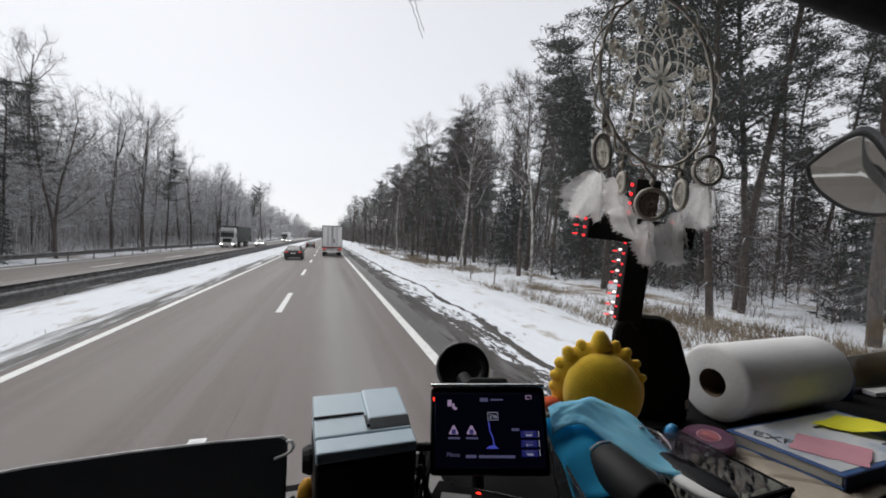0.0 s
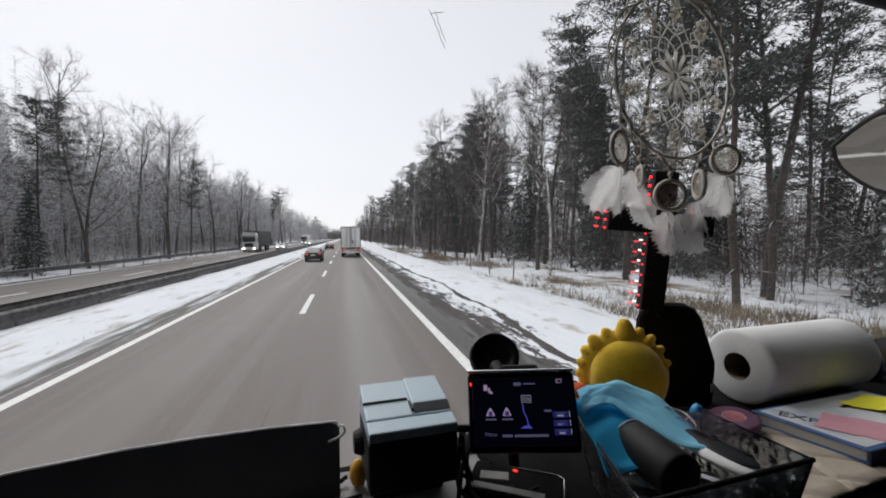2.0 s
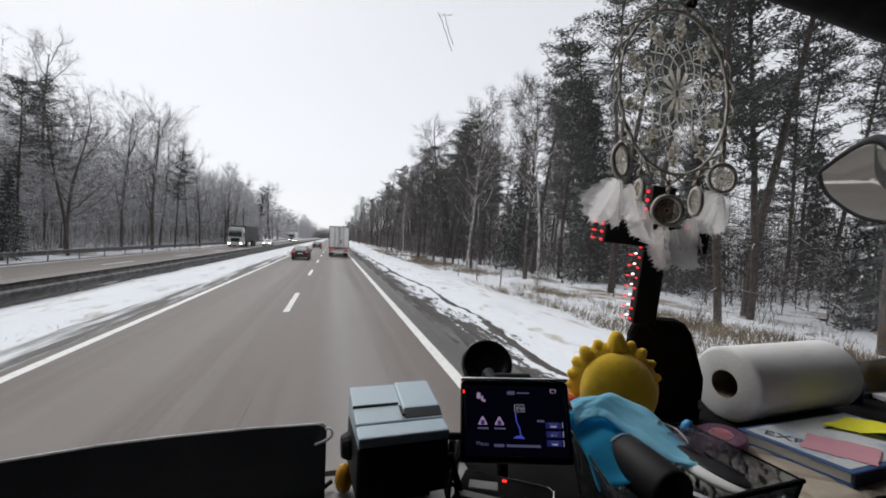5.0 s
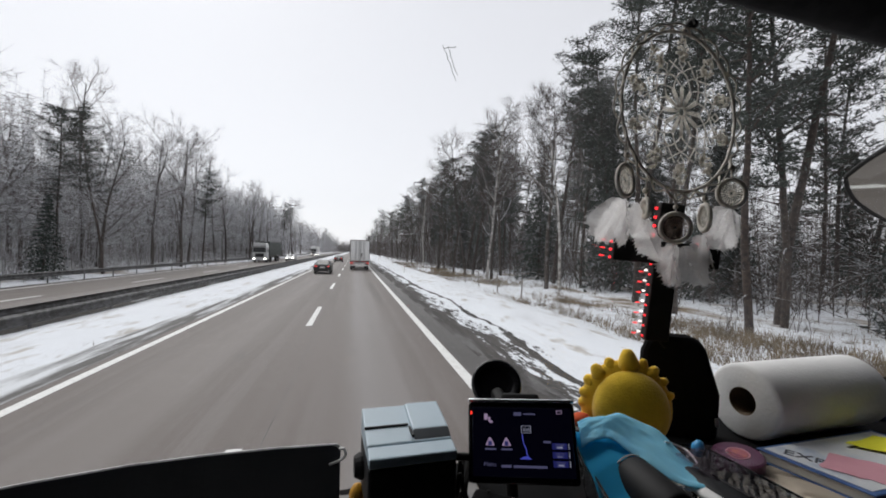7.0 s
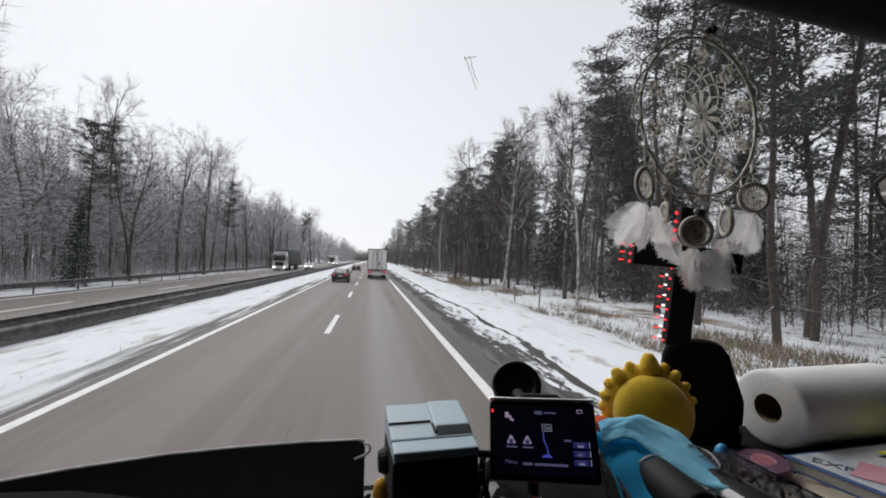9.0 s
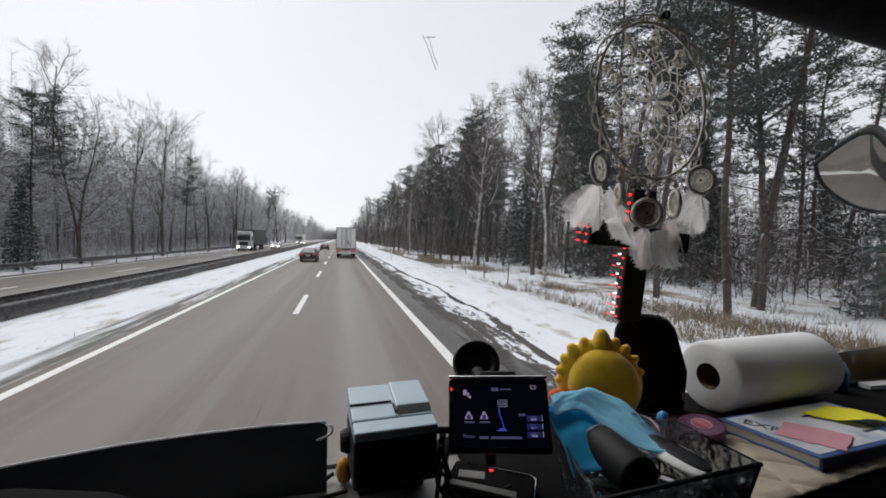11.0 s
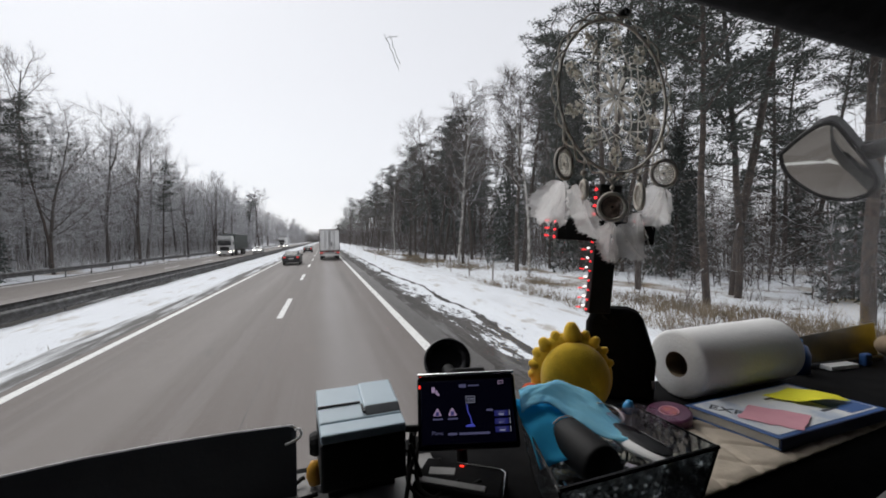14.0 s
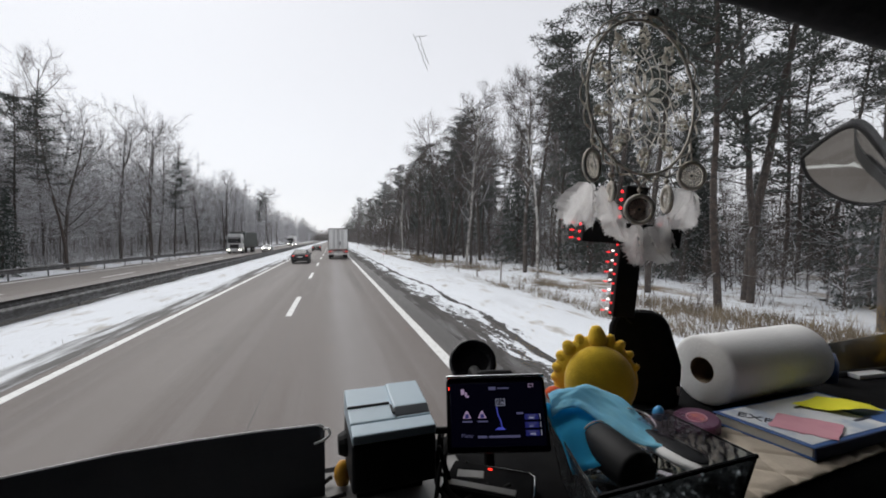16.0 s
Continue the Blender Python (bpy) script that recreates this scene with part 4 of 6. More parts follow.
# windscreen header: a dark roll of trim that sinks towards the pillar
hx = [-0.75, -0.3, 0.2, 0.6, 0.95, 1.2, 1.5, 1.7, 1.86]
hz = [3.19, 3.19, 3.188, 3.178, 3.144, 3.112, 3.070, 3.022, 2.93]
hy = [1.80, 1.85, 1.87, 1.87, 1.86, 1.85, 1.83, 1.78, 1.68]
grid = []
for x, y, z in zip(hx, hy, hz):
    grid.append([(x, y + 0.10, z + 0.10), (x, y + 0.075, z + 0.03), (x, y + 0.03, z + 0.004), (x, y, z), (x, y - 0.04, z + 0.012), (x, y - 0.06, z + 0.035), (x, y - 0.20, z + 0.07),
                 (x, y - 0.24, z + 0.10), (x, y - 0.40, z + 0.16), (x, y - 0.42, z + 0.24)])
tagged(part("header_trim", sheet(grid, 0.01), M_lining, smooth=True), "dark trim above the windscreen", "trim", kind="structure")
for s, x in ((-1, L - 0.05), (1, R + 0.06)):
    p = tube([(x, 2.08, 1.95), (x, 2.03, 2.5), (x, 1.93, 2.95), (x - s * 0.02, 1.75, 3.25)], [0.06, 0.055, 0.055, 0.07], 10)
    tagged(part("pillar", p, M_lining, smooth=True), "dark windscreen pillar", "pillar", kind="structure")

# windscreen: thin clear pane
M_pane = bpy.data.materials.new("windscreen_glass")
M_pane.use_nodes = True
n, l = M_pane.node_tree.nodes, M_pane.node_tree.links
n.remove(n["Principled BSDF"])
tr, gl, fr, mx = n.new("ShaderNodeBsdfTransparent"), n.new("ShaderNodeBsdfGlossy"), n.new("ShaderNodeFresnel"), n.new("ShaderNodeMixShader")
tr.inputs[0].default_value = (0.97, 0.985, 0.98, 1)
gl.inputs["Roughness"].default_value = 0.0
fr.inputs["IOR"].default_value = 1.22
l.new(fr.outputs[0], mx.inputs[0])
l.new(tr.outputs[0], mx.inputs[1])
l.new(gl.outputs[0], mx.inputs[2])
# a thin film of road dust that scatters the daylight
film, dust, dm, dn, dtc = n.new("ShaderNodeMixShader"), n.new("ShaderNodeBsdfTranslucent"), n.new("ShaderNodeMapRange"), n.new("ShaderNodeTexNoise"), n.new("ShaderNodeTexCoord")
dust.inputs[0].default_value = (0.92, 0.92, 0.92, 1)
dn.inputs["Scale"].default_value, dn.inputs["Detail"].default_value = 5.0, 6
dm.inputs["From Min"].default_value, dm.inputs["From Max"].default_value = 0.35, 0.70
dm.inputs["To Min"].default_value, dm.inputs["To Max"].default_value = 0.008, 0.034
l.new(dtc.outputs["Object"], dn.inputs["Vector"])
l.new(dn.outputs["Fac"], dm.inputs["Value"])
l.new(dm.outputs[0], film.inputs[0])
l.new(mx.outputs[0], film.inputs[1])
l.new(dust.outputs[0], film.inputs[2])
l.new(film.outputs[0], n["Material Output"].inputs[0])


def pane_y(x, z):
    u = (x - 0.6) / 1.3
    return 2.09 - 0.15 * (z - 2.0) - 0.06 * u * u


grid = [[(x, pane_y(x, z), z) for x in [L + (R - L) * i / 16 for i in range(17)]] for z in (1.97, 2.3, 2.65, 3.0, 3.25)]
pane = part("windscreen", sheet(grid), M_pane, smooth=True)
tagged(pane, "clear slightly smeared lorry windscreen", "window", kind="structure")
pane.visible_shadow = False
if pane.data.polygons[0].normal.y > 0:
    pane.data.flip_normals()
M_scratch = mat("scratch", (0.30, 0.31, 0.32), 0.5, second=(0.45, 0.46, 0.47), scale=40)
r5 = random.Random(55)
for x0, z0, dx, dz, steps in ((0.138, 3.006, 0.0032, -0.0080, 9), (0.147, 3.008, 0.0022, -0.0066, 9), (0.140, 3.002, 0.006, 0.0015, 5)):
    pts = [(x0 + dx * i + r5.uniform(-.002, .002), pane_y(x0, z0) - 0.006, z0 + dz * i + r5.uniform(-.0015, .0015)) for i in range(steps)]
    tagged(part("scratch", tube(pts, 0.0006, 4), M_scratch), "fine branching scratch on the windscreen", "scratch", kind="structure")

# dashboard: flat top that falls to the glass behind and rolls down in front
DZ = 2.235
cols = []
for x, yb in ((-0.75, 1.84), (-0.3, 1.84), (0.05, 1.86), (0.22, 1.92), (0.40, 1.99), (0.55, 2.01), (1.2, 2.01), (1.9, 1.98)):
    yf = 1.585 + 0.13 * max(0, x - 0.55) if x > 0.15 else 1.62
    cols.append([(x, 2.09, 1.98), (x, yb + 0.05, DZ - 0.10), (x, yb + 0.015, DZ - 0.012), (x, yb, DZ), (x, (yb + yf) / 2, DZ), (x, yf + 0.02, DZ), (x, yf, DZ - 0.012), (x, yf - 0.02, DZ - 0.05), (x, yf - 0.10, DZ - 0.12),
                 (x, yf - 0.30, DZ - 0.17), (x, yf - 0.42, DZ - 0.26), (x, yf - 0.45, DZ - 0.55), (x, 1.25, 1.3)])
tagged(part("dashboard", sheet(cols), M_dash, smooth=True), "dark grey moulded lorry dashboard", "dashboard", kind="structure")
tagged(part("dash_top", box(0.62, 0.20, 0.004, 0.0015, 1, (-0.12, 1.735, DZ + 0.002)), M_dashlight), "pale grey panel of the dashboard top", "dashboard", kind="structure")


# ---- things on the dashboard ----
def frame_at(o, xdir, zdir):
    """A pose at o with x along xdir and z as near zdir as it can be."""
    x = Vector(xdir).normalized()
    y = Vector(zdir).cross(x).normalized()
    z = x.cross(y)
    return Matrix.Translation(o) @ Matrix((x, y, z)).transposed().to_4x4()


def words(name, body, size, material, parent, m, label=""):
    cu = bpy.data.curves.new(name, "FONT")
    cu.body, cu.size, cu.extrude, cu.align_x = body, size, size * 0.01, "LEFT"
    tmp = bpy.data.objects.new(name, cu)
    scene.collection.objects.link(tmp)
    bpy.context.view_layer.update()
    me = bpy.data.meshes.new_from_object(tmp.evaluated_get(bpy.context.evaluated_depsgraph_get()))
    bpy.data.objects.remove(tmp)
    me.materials.clear()
    me.materials.append(material)
    ob = new(name, me)
    ob.matrix_basis, ob.parent = m, parent
    if label:
        ob["label"] = label
    return ob


# satnav on a suction mount
M_screen = mat("satnav_screen", (0.004, 0.004, 0.008), 0.18, emit=(0.012, 0.012, 0.05), power=0.05)
M_ink_white = mat("screen_white", (0.1, 0.1, 0.1), 0.4, emit=(0.62, 0.64, 0.85), power=0.34)
M_ink_dim = mat("screen_dim", (0.05, 0.05, 0.05), 0.4, emit=(0.25, 0.25, 0.5), power=0.22)
M_ink_blue = mat("screen_blue", (0.02, 0.02, 0.1), 0.4, emit=(0.10, 0.12, 0.75), power=0.45)
M_ink_box = mat("screen_box", (0.02, 0.02, 0.08), 0.4, emit=(0.03, 0.035, 0.22), power=0.35)
M_ink_pink = mat("screen_pink", (0.1, 0.05, 0.1), 0.4, emit=(0.75, 0.55, 0.85), power=0.32)
M_led_red = mat("red_indicator", (0.4, 0.01, 0.01), 0.4, emit=(1.0, 0.03, 0.015), power=2.5)
M_alu = mat("silver_plastic", (0.92, 0.93, 0.94), 0.22, 0.9, second=(0.86, 0.87, 0.88), scale=60, stretch=(0.1, 1, 1))

GX = Vector((0.143, -0.045, 0.006))
gps = thing("satnav", "black satnav with a lit dark map screen and silver edge", "satnav", at=frame_at((0.2215, 1.7285, 2.4065), GX, (-0.02, 0.046, 0.09)))
W, Hh = 0.150, 0.104
part("case", box(W, 0.020, Hh, 0.005, 3, (0, 0.011, -Hh / 2)), M_gloss, gps)
part("top_edge", box(W, 0.024, 0.0050, 0.0022, 3, (0, 0.011, 0.0025)), M_alu, gps, "silver metal top edge")
scr = part("screen", box(W - 0.012, 0.002, Hh - 0.016, 0.0008, 1, (0, 0.0, -Hh / 2 + 0.001)), M_screen, gps, "dark lit map screen")
FACE = Matrix.Rotation(radians(90), 4, "X")


def onscreen(u, v):
    """A place on the screen from 0 to 1 across and down."""
    return Matrix.Translation((-W / 2 + u * W, -0.0016, -v * Hh)) @ FACE


def bar_on(u, v, w, h, material, name="mark"):
    part(name, box(w * W, 0.0006, h * Hh, 0, 1, (-W / 2 + (u + w / 2) * W, -0.0014, -(v + h / 2) * Hh)), material, scr)


words("road_number", "E36", 0.0066, M_ink_white, scr, onscreen(0.506, 0.362))
words("menu_word", "Menu", 0.0075, M_ink_dim, scr, onscreen(0.140, 0.79))
for y0 in (0.292, 0.378):
    bar_on(0.492, y0, 0.090, 0.006, M_ink_white)
for x0 in (0.492, 0.578):
    bar_on(x0, 0.292, 0.004, 0.090, M_ink_white)
bar_on(0.43, 0.125, 0.07, 0.045, M_ink_dim)
bar_on(0.52, 0.138, 0.11, 0.018, M_ink_dim)
bar_on(0.30, 0.770, 0.09, 0.032, M_ink_dim)
bar_on(0.41, 0.772, 0.30, 0.03, M_ink_dim)
for k in range(3):
    bar_on(0.765, 0.50 + 0.105 * k, 0.135, 0.075, M_ink_box)
    bar_on(0.805, 0.54 + 0.105 * k, 0.055, 0.022, M_ink_white)
    bar_on(0.790, 0.513 + 0.105 * k, 0.085, 0.012, M_ink_dim)
    bar_on(0.912, 0.50 + 0.105 * k, 0.006, 0.07, M_ink_white)
bar_on(0.69, 0.475, 0.065, 0.028, M_ink_dim)
bar_on(0.825, 0.095, 0.05, 0.008, M_ink_pink)
bar_on(0.825, 0.135, 0.035, 0.008, M_ink_pink)
bar_on(0.825, 0.095, 0.006, 0.045, M_ink_pink)
bar_on(0.87, 0.095, 0.006, 0.045, M_ink_pink)
for x0 in (0.165, 0.315):
    tri = outline([(0.0, 0.0), (0.011, 0.0), (0.0115, 0.0015), (0.0065, 0.0105), (0.0045, 0.0105), (-0.0005, 0.0015)], 0.0005)
    part("warning_icon", tri, M_ink_pink, scr, m=Matrix.Translation((-W / 2 + x0 * W, -0.0016, -0.545 * Hh)))
    part("icon_centre", box(0.005, 0.0006, 0.0055, 0, 1, (-W / 2 + x0 * W + 0.0055, -0.0022, -0.515 * Hh)), M_ink_box, scr)
    bar_on(x0 - 0.01, 0.575, 0.10, 0.022, M_ink_dim)
bar_on(0.15, 0.15, 0.035, 0.075, M_ink_pink)
bar_on(0.19, 0.19, 0.02, 0.06, M_ink_pink)
bar_on(0.205, 0.235, 0.025, 0.03, M_ink_pink)
part("route", tube([(-W / 2 + u * W, -0.0016, -v * Hh) for u, v in ((0.50, 0.40), (0.505, 0.5), (0.53, 0.58), (0.535, 0.64), (0.555, 0.70))], 0.0008, 5), M_ink_blue, scr)
part("route", outline([(0, 0), (0.016, 0.0), (0.011, 0.004), (0.004, 0.003)], 0.0005, m=Matrix.Translation((-W / 2 + 0.47 * W, -0.0016, -0.70 * Hh))), M_ink_blue, scr)
part("red_mark", box(0.0018, 0.001, 0.0042, 0.0003, 1, (-W / 2 + 0.030 * W, -0.0018, -0.14 * Hh)), M_led_red, scr, "red warning mark")
part("mount_arm", tube([(0.0, 0.02, -0.05), (-0.01, 0.06, -0.02), (-0.03, 0.11, 0.02)], 0.011, 10), M_black, gps)
part("plug", box(0.028, 0.012, 0.010, 0.003, 2, (-W / 2 - 0.012, 0.010, -0.072)), M_black, gps)
part("rest", tube([(-0.01, 0.06, -0.02), (-0.012, 0.085, -0.08), (-0.012, 0.10, -0.165)], 0.009, 10), M_black, gps)
part("knob", box(0.060, 0.03, 0.014, 0.006, 2, (0.005, 0.075, 0.010)), M_black, gps)
part("suction_disc", lathe([(0.001, 0.004), (0.020, 0.003), (0.030, 0.005), (0.036, 0.010), (0.041, 0.010), (0.044, 0.003), (0.043, -0.006), (0.034, -0.010), (0.001, -0.008)], 40), M_gloss, gps, "round black suction mount",
     m=pose(-0.030, 0.125, 0.036, 75, 0, 0), smooth=True)

# grey-lidded ticket printer
M_lid = mat("blue_grey_plastic", (0.50, 0.62, 0.70), 0.42, second=(0.46, 0.58, 0.66), scale=9, bump=0.1, bump_scale=300)
M_shell = mat("charcoal_plastic", (0.009, 0.010, 0.012), 0.55, second=(0.014, 0.015, 0.017), scale=14, bump=0.15, bump_scale=300, spec=0.3)
prt = thing("ticket_printer", "charcoal ticket printer with a blue-grey lid", "printer", at=pose(0.0655, 1.704, DZ + 0.005, 0, 0, 4))
PW = 0.118


def wedge(x0, x1, y0, y1, zf, zb, zlow, bevel=0.003):
    b = bmesh.new()
    v = [b.verts.new(p) for p in ((x0, y0, zlow), (x1, y0, zlow), (x1, y1, zlow), (x0, y1, zlow), (x0, y0, zf), (x1, y0, zf), (x1, y1, zb), (x0, y1, zb))]
    for f in ((0, 3, 2, 1), (4, 5, 6, 7), (0, 1, 5, 4), (1, 2, 6, 5), (2, 3, 7, 6), (3, 0, 4, 7)):
        b.faces.new([v[i] for i in f])
    bmesh.ops.bevel(b, geom=b.edges[:], offset=bevel, segments=2, profile=0.5, affect="EDGES")
    return b


part("body", wedge(-PW / 2, PW / 2, 0.0, 0.105, 0.103, 0.103, 0.036, 0.004), M_shell, prt)
part("bracket", wedge(-PW / 2 + 0.012, PW / 2 - 0.006, 0.050, 0.100, 0.037, 0.037, 0.0, 0.002), M_black, prt, "black bracket under the printer")
part("front_lid", wedge(-PW / 2 + 0.0005, PW / 2 - 0.0005, -0.001, 0.024, 0.116, 0.1215, 0.1035, 0.0022), M_lid, prt, "blue-grey front lid")
part("rear_lid", wedge(-PW / 2 + 0.0005, PW / 2 - 0.0005, 0.0252, 0.108, 0.1222, 0.142, 0.1035, 0.0022), M_lid, prt, "blue-grey paper cover")
part("raised_tab", wedge(0.006, PW / 2 - 0.0005, 0.040, 0.1075, 0.1318, 0.1452, 0.112, 0.003), M_lid, prt, "raised lid tab")
# the tab's down-curved front: its shade is put into a darker grey
M_tab_shade = mat("grey_tab_plastic", (0.075, 0.085, 0.095), 0.4, second=(0.06, 0.068, 0.075), scale=12)
part("tab_front", wedge(0.0065, PW / 2 - 0.0008, 0.0275, 0.042, 0.1232, 0.1325, 0.112, 0.002), M_tab_shade, prt, "rounded front of the tab, shade put into its grey")
part("groove", box(PW * 0.52, 0.003, 0.004, 0, 1, (-PW * 0.235, 0.0600, 0.1306)), M_shell, prt)
part("groove", box(0.003, 0.030, 0.004, 0, 1, (0.0045, 0.044, 0.1278)), M_shell, prt)
part("side_knob", lathe([(0.001, 0.008), (0.014, 0.008), (0.018, 0.0), (0.018, -0.006), (0.001, -0.006)], 16), M_black, prt, m=pose(-PW / 2 - 0.004, 0.07, 0.075, 0, -90, 0))

# yellow tag, box with red lamp, cables
M_yellow = mat("yellow_plush", (0.95, 0.60, 0.03), 0.95, second=(0.86, 0.52, 0.025), scale=14, bump=0.6, bump_scale=220, sheen=0.4)
M_yellow2 = mat("golden_plush", (0.84, 0.56, 0.02), 0.95, second=(0.72, 0.46, 0.015), scale=20, bump=0.6, bump_scale=220, sheen=0.5)
M_orange = mat("orange_felt", (0.65, 0.10, 0.03), 0.9, second=(0.5, 0.07, 0.02), scale=30, bump=0.3)
tag = thing("toy_duck", "small yellow toy beside the printer", "toy", at=pose(-0.004, 1.79, DZ + 0.026))
tag.scale = (0.66, 0.66, 0.66)
M_duck = mat("amber_toy_plastic", (0.72, 0.36, 0.02), 0.5, second=(0.62, 0.30, 0.02), scale=20)
part("body", lathe([(0.001, -0.03), (0.014, -0.026), (0.020, -0.008), (0.017, 0.012), (0.010, 0.024), (0.001, 0.028)], 14), M_duck, tag, smooth=True)
M_matt = mat("matt_black_plastic", (0.005, 0.005, 0.0055), 0.9, second=(0.008, 0.008, 0.0085), scale=30, spec=0.08)
hub_box = thing("charger_box", "black charger box with a lit red lamp", "charger", at=pose(0.207, 1.712, DZ + 0.001, 0, 0, -33))
part("case", box(0.13, 0.075, 0.026, 0.004, 2, (0, 0, 0.013)), M_matt, hub_box)
part("label_plate", box(0.105, 0.014, 0.002, 0.0008, 1, (-0.010, -0.026, 0.0268)), M_dashlight, hub_box, "pale label plate")
part("upper_plate", box(0.040, 0.020, 0.002, 0.0008, 1, (-0.030, 0.002, 0.0266), turn=Matrix.Rotation(0.18, 4, "Z")), M_dashlight, hub_box, "pale grey upper plate")
part("metal_edge", tube([(-0.01, 0.030, 0.0275), (0.055, 0.030, 0.0275), (0.064, 0.022, 0.0275), (0.066, -0.02, 0.020)], 0.0008, 6), M_alu, hub_box, "thin bright metal edge")
part("red_lamp", box(0.006, 0.003, 0.002, 0.0006, 1, (-0.004, 0.022, 0.0275)), M_led_red, hub_box, "lit red lamp")
cables = (((0.135, 1.735, 2.31), (0.150, 1.72, 2.25), (0.13, 1.69, 2.24), (0.16, 1.665, 2.243), (0.20, 1.68, 2.241)),
          ((0.14, 1.75, 2.32), (0.135, 1.74, 2.27), (0.165, 1.75, 2.245), (0.15, 1.70, 2.243), (0.11, 1.67, 2.243), (0.125, 1.64, 2.243), (0.17, 1.645, 2.243)),
          ((0.145, 1.76, 2.31), (0.15, 1.765, 2.26), (0.17, 1.77, 2.243), (0.19, 1.765, 2.262)),
          ((-0.02, 1.80, 2.25), (-0.05, 1.79, 2.245), (-0.16, 1.80, 2.243), (-0.3, 1.81, 2.243)),
          ((0.0, 1.76, 2.244), (-0.06, 1.75, 2.243), (-0.15, 1.77, 2.243), (-0.3, 1.78, 2.243)),
          ((0.17, 1.76, 2.30), (0.20, 1.80, 2.26), (0.19, 1.84, 2.243), (0.10, 1.85, 2.243)),
          ((0.155, 1.78, 2.315), (0.138, 1.75, 2.285), (0.128, 1.72, 2.262), (0.15, 1.69, 2.250), (0.20, 1.70, 2.262)),
          ((0.160, 1.77, 2.312), (0.142, 1.73, 2.275), (0.145, 1.70, 2.256), (0.175, 1.685, 2.250), (0.23, 1.69, 2.262)),
          ((0.165, 1.76, 2.310), (0.136, 1.73, 2.280), (0.118, 1.69, 2.250), (0.105, 1.66, 2.243), (0.075, 1.645, 2.243), (0.088, 1.615, 2.243), (0.14, 1.625, 2.243), (0.19, 1.66, 2.245)),
          ((0.13, 1.70, 2.244), (0.16, 1.66, 2.250), (0.21, 1.655, 2.246), (0.26, 1.67, 2.243)))


def smooth_line(ctrl, per=8):
    p = [Vector(c) for c in ctrl]
    p = [2 * p[0] - p[1]] + p + [2 * p[-1] - p[-2]]
    out = []
    for i in range(1, len(p) - 2):
        for k in range(per):
            t = k / per
            a, b, c, d = p[i - 1], p[i], p[i + 1], p[i + 2]
            out.append(0.5 * ((2 * b) + (c - a) * t + (2 * a - 5 * b + 4 * c - d) * t * t + (3 * b - a - 3 * c + d) * t ** 3))
    out.append(p[-2])
    return out


for c in cables:
    ob = part("cable", tube(smooth_line(c), 0.0032, 7), M_rubber, smooth=True)
    tagged(ob, "black charging cable lying on the dashboard", "cable", "cables")

# dark board with a bright upper edge
M_board = mat("dark_board", (0.055, 0.058, 0.067), 0.5, second=(0.070, 0.073, 0.082), scale=6, bump=0.2, bump_scale=120)
M_edge = mat("bright_board_edge", (0.88, 0.88, 0.87), 0.5, second=(0.6, 0.6, 0.6), scale=20)
bd = thing("board", "dark curved board with a bright upper edge", "board")
topline = [(-0.034, 1.800), (-0.12, 1.801), (-0.21, 1.800), (-0.30, 1.792), (-0.40, 1.775), (-0.52, 1.745), (-0.66, 1.70)]
tz = [2.3335, 2.333, 2.331, 2.329, 2.325, 2.320, 2.315]
grid = [[(x, y - 0.025 * (z - q) / 0.098, q) for q in (z, z - 0.03, z - 0.065, 2.236)] for (x, y), z in zip(topline, tz)]
grid[0][0] = (-0.042, 1.80, 2.3335)
grid.insert(0, [(-0.030, 1.800, 2.327), (-0.030, 1.792, 2.303), (-0.030, 1.784, 2.268), (-0.030, 1.776, 2.236)])
part("panel", sheet(grid, 0.003), M_board, bd, smooth=False)
# edge highlight of the board, put in as a near-white strip
part("edge", tube([(-0.030, 1.8, 2.328), (-0.036, 1.8, 2.3335)] + [(x, y, z + 0.0006) for (x, y), z in zip(topline[1:], tz[1:])], 0.0021, 6), M_edge, bd, "pale strip for the board's edge highlight")
part("clip", tube(smooth_line([(-0.045, 1.788, 2.311), (-0.030, 1.786, 2.317), (-0.0225, 1.786, 2.324), (-0.025, 1.79, 2.331), (-0.031, 1.795, 2.329)]), 0.0020, 7), M_edge, bd, "pale bent wire clip")
rows = []
for y, dz in ((1.22, -0.06), (1.30, -0.012), (1.40, 0.0), (1.48, 0.0), (1.52, -0.008), (1.54, -0.03), (1.545, -0.09)):
    rows.append([(x, y + 0.02 * (x + 0.3), z + dz) for x, z in ((-0.70, 2.42), (-0.5, 2.437), (-0.35, 2.437), (-0.25, 2.432), (-0.19, 2.420), (-0.145, 2.398), (-0.115, 2.36), (-0.105, 2.28))])
binn = part("instrument_hood", sheet(rows, 0.008), M_dash, smooth=True)
tagged(binn, "grey hood over the driver's instruments", "dashboard", kind="structure")

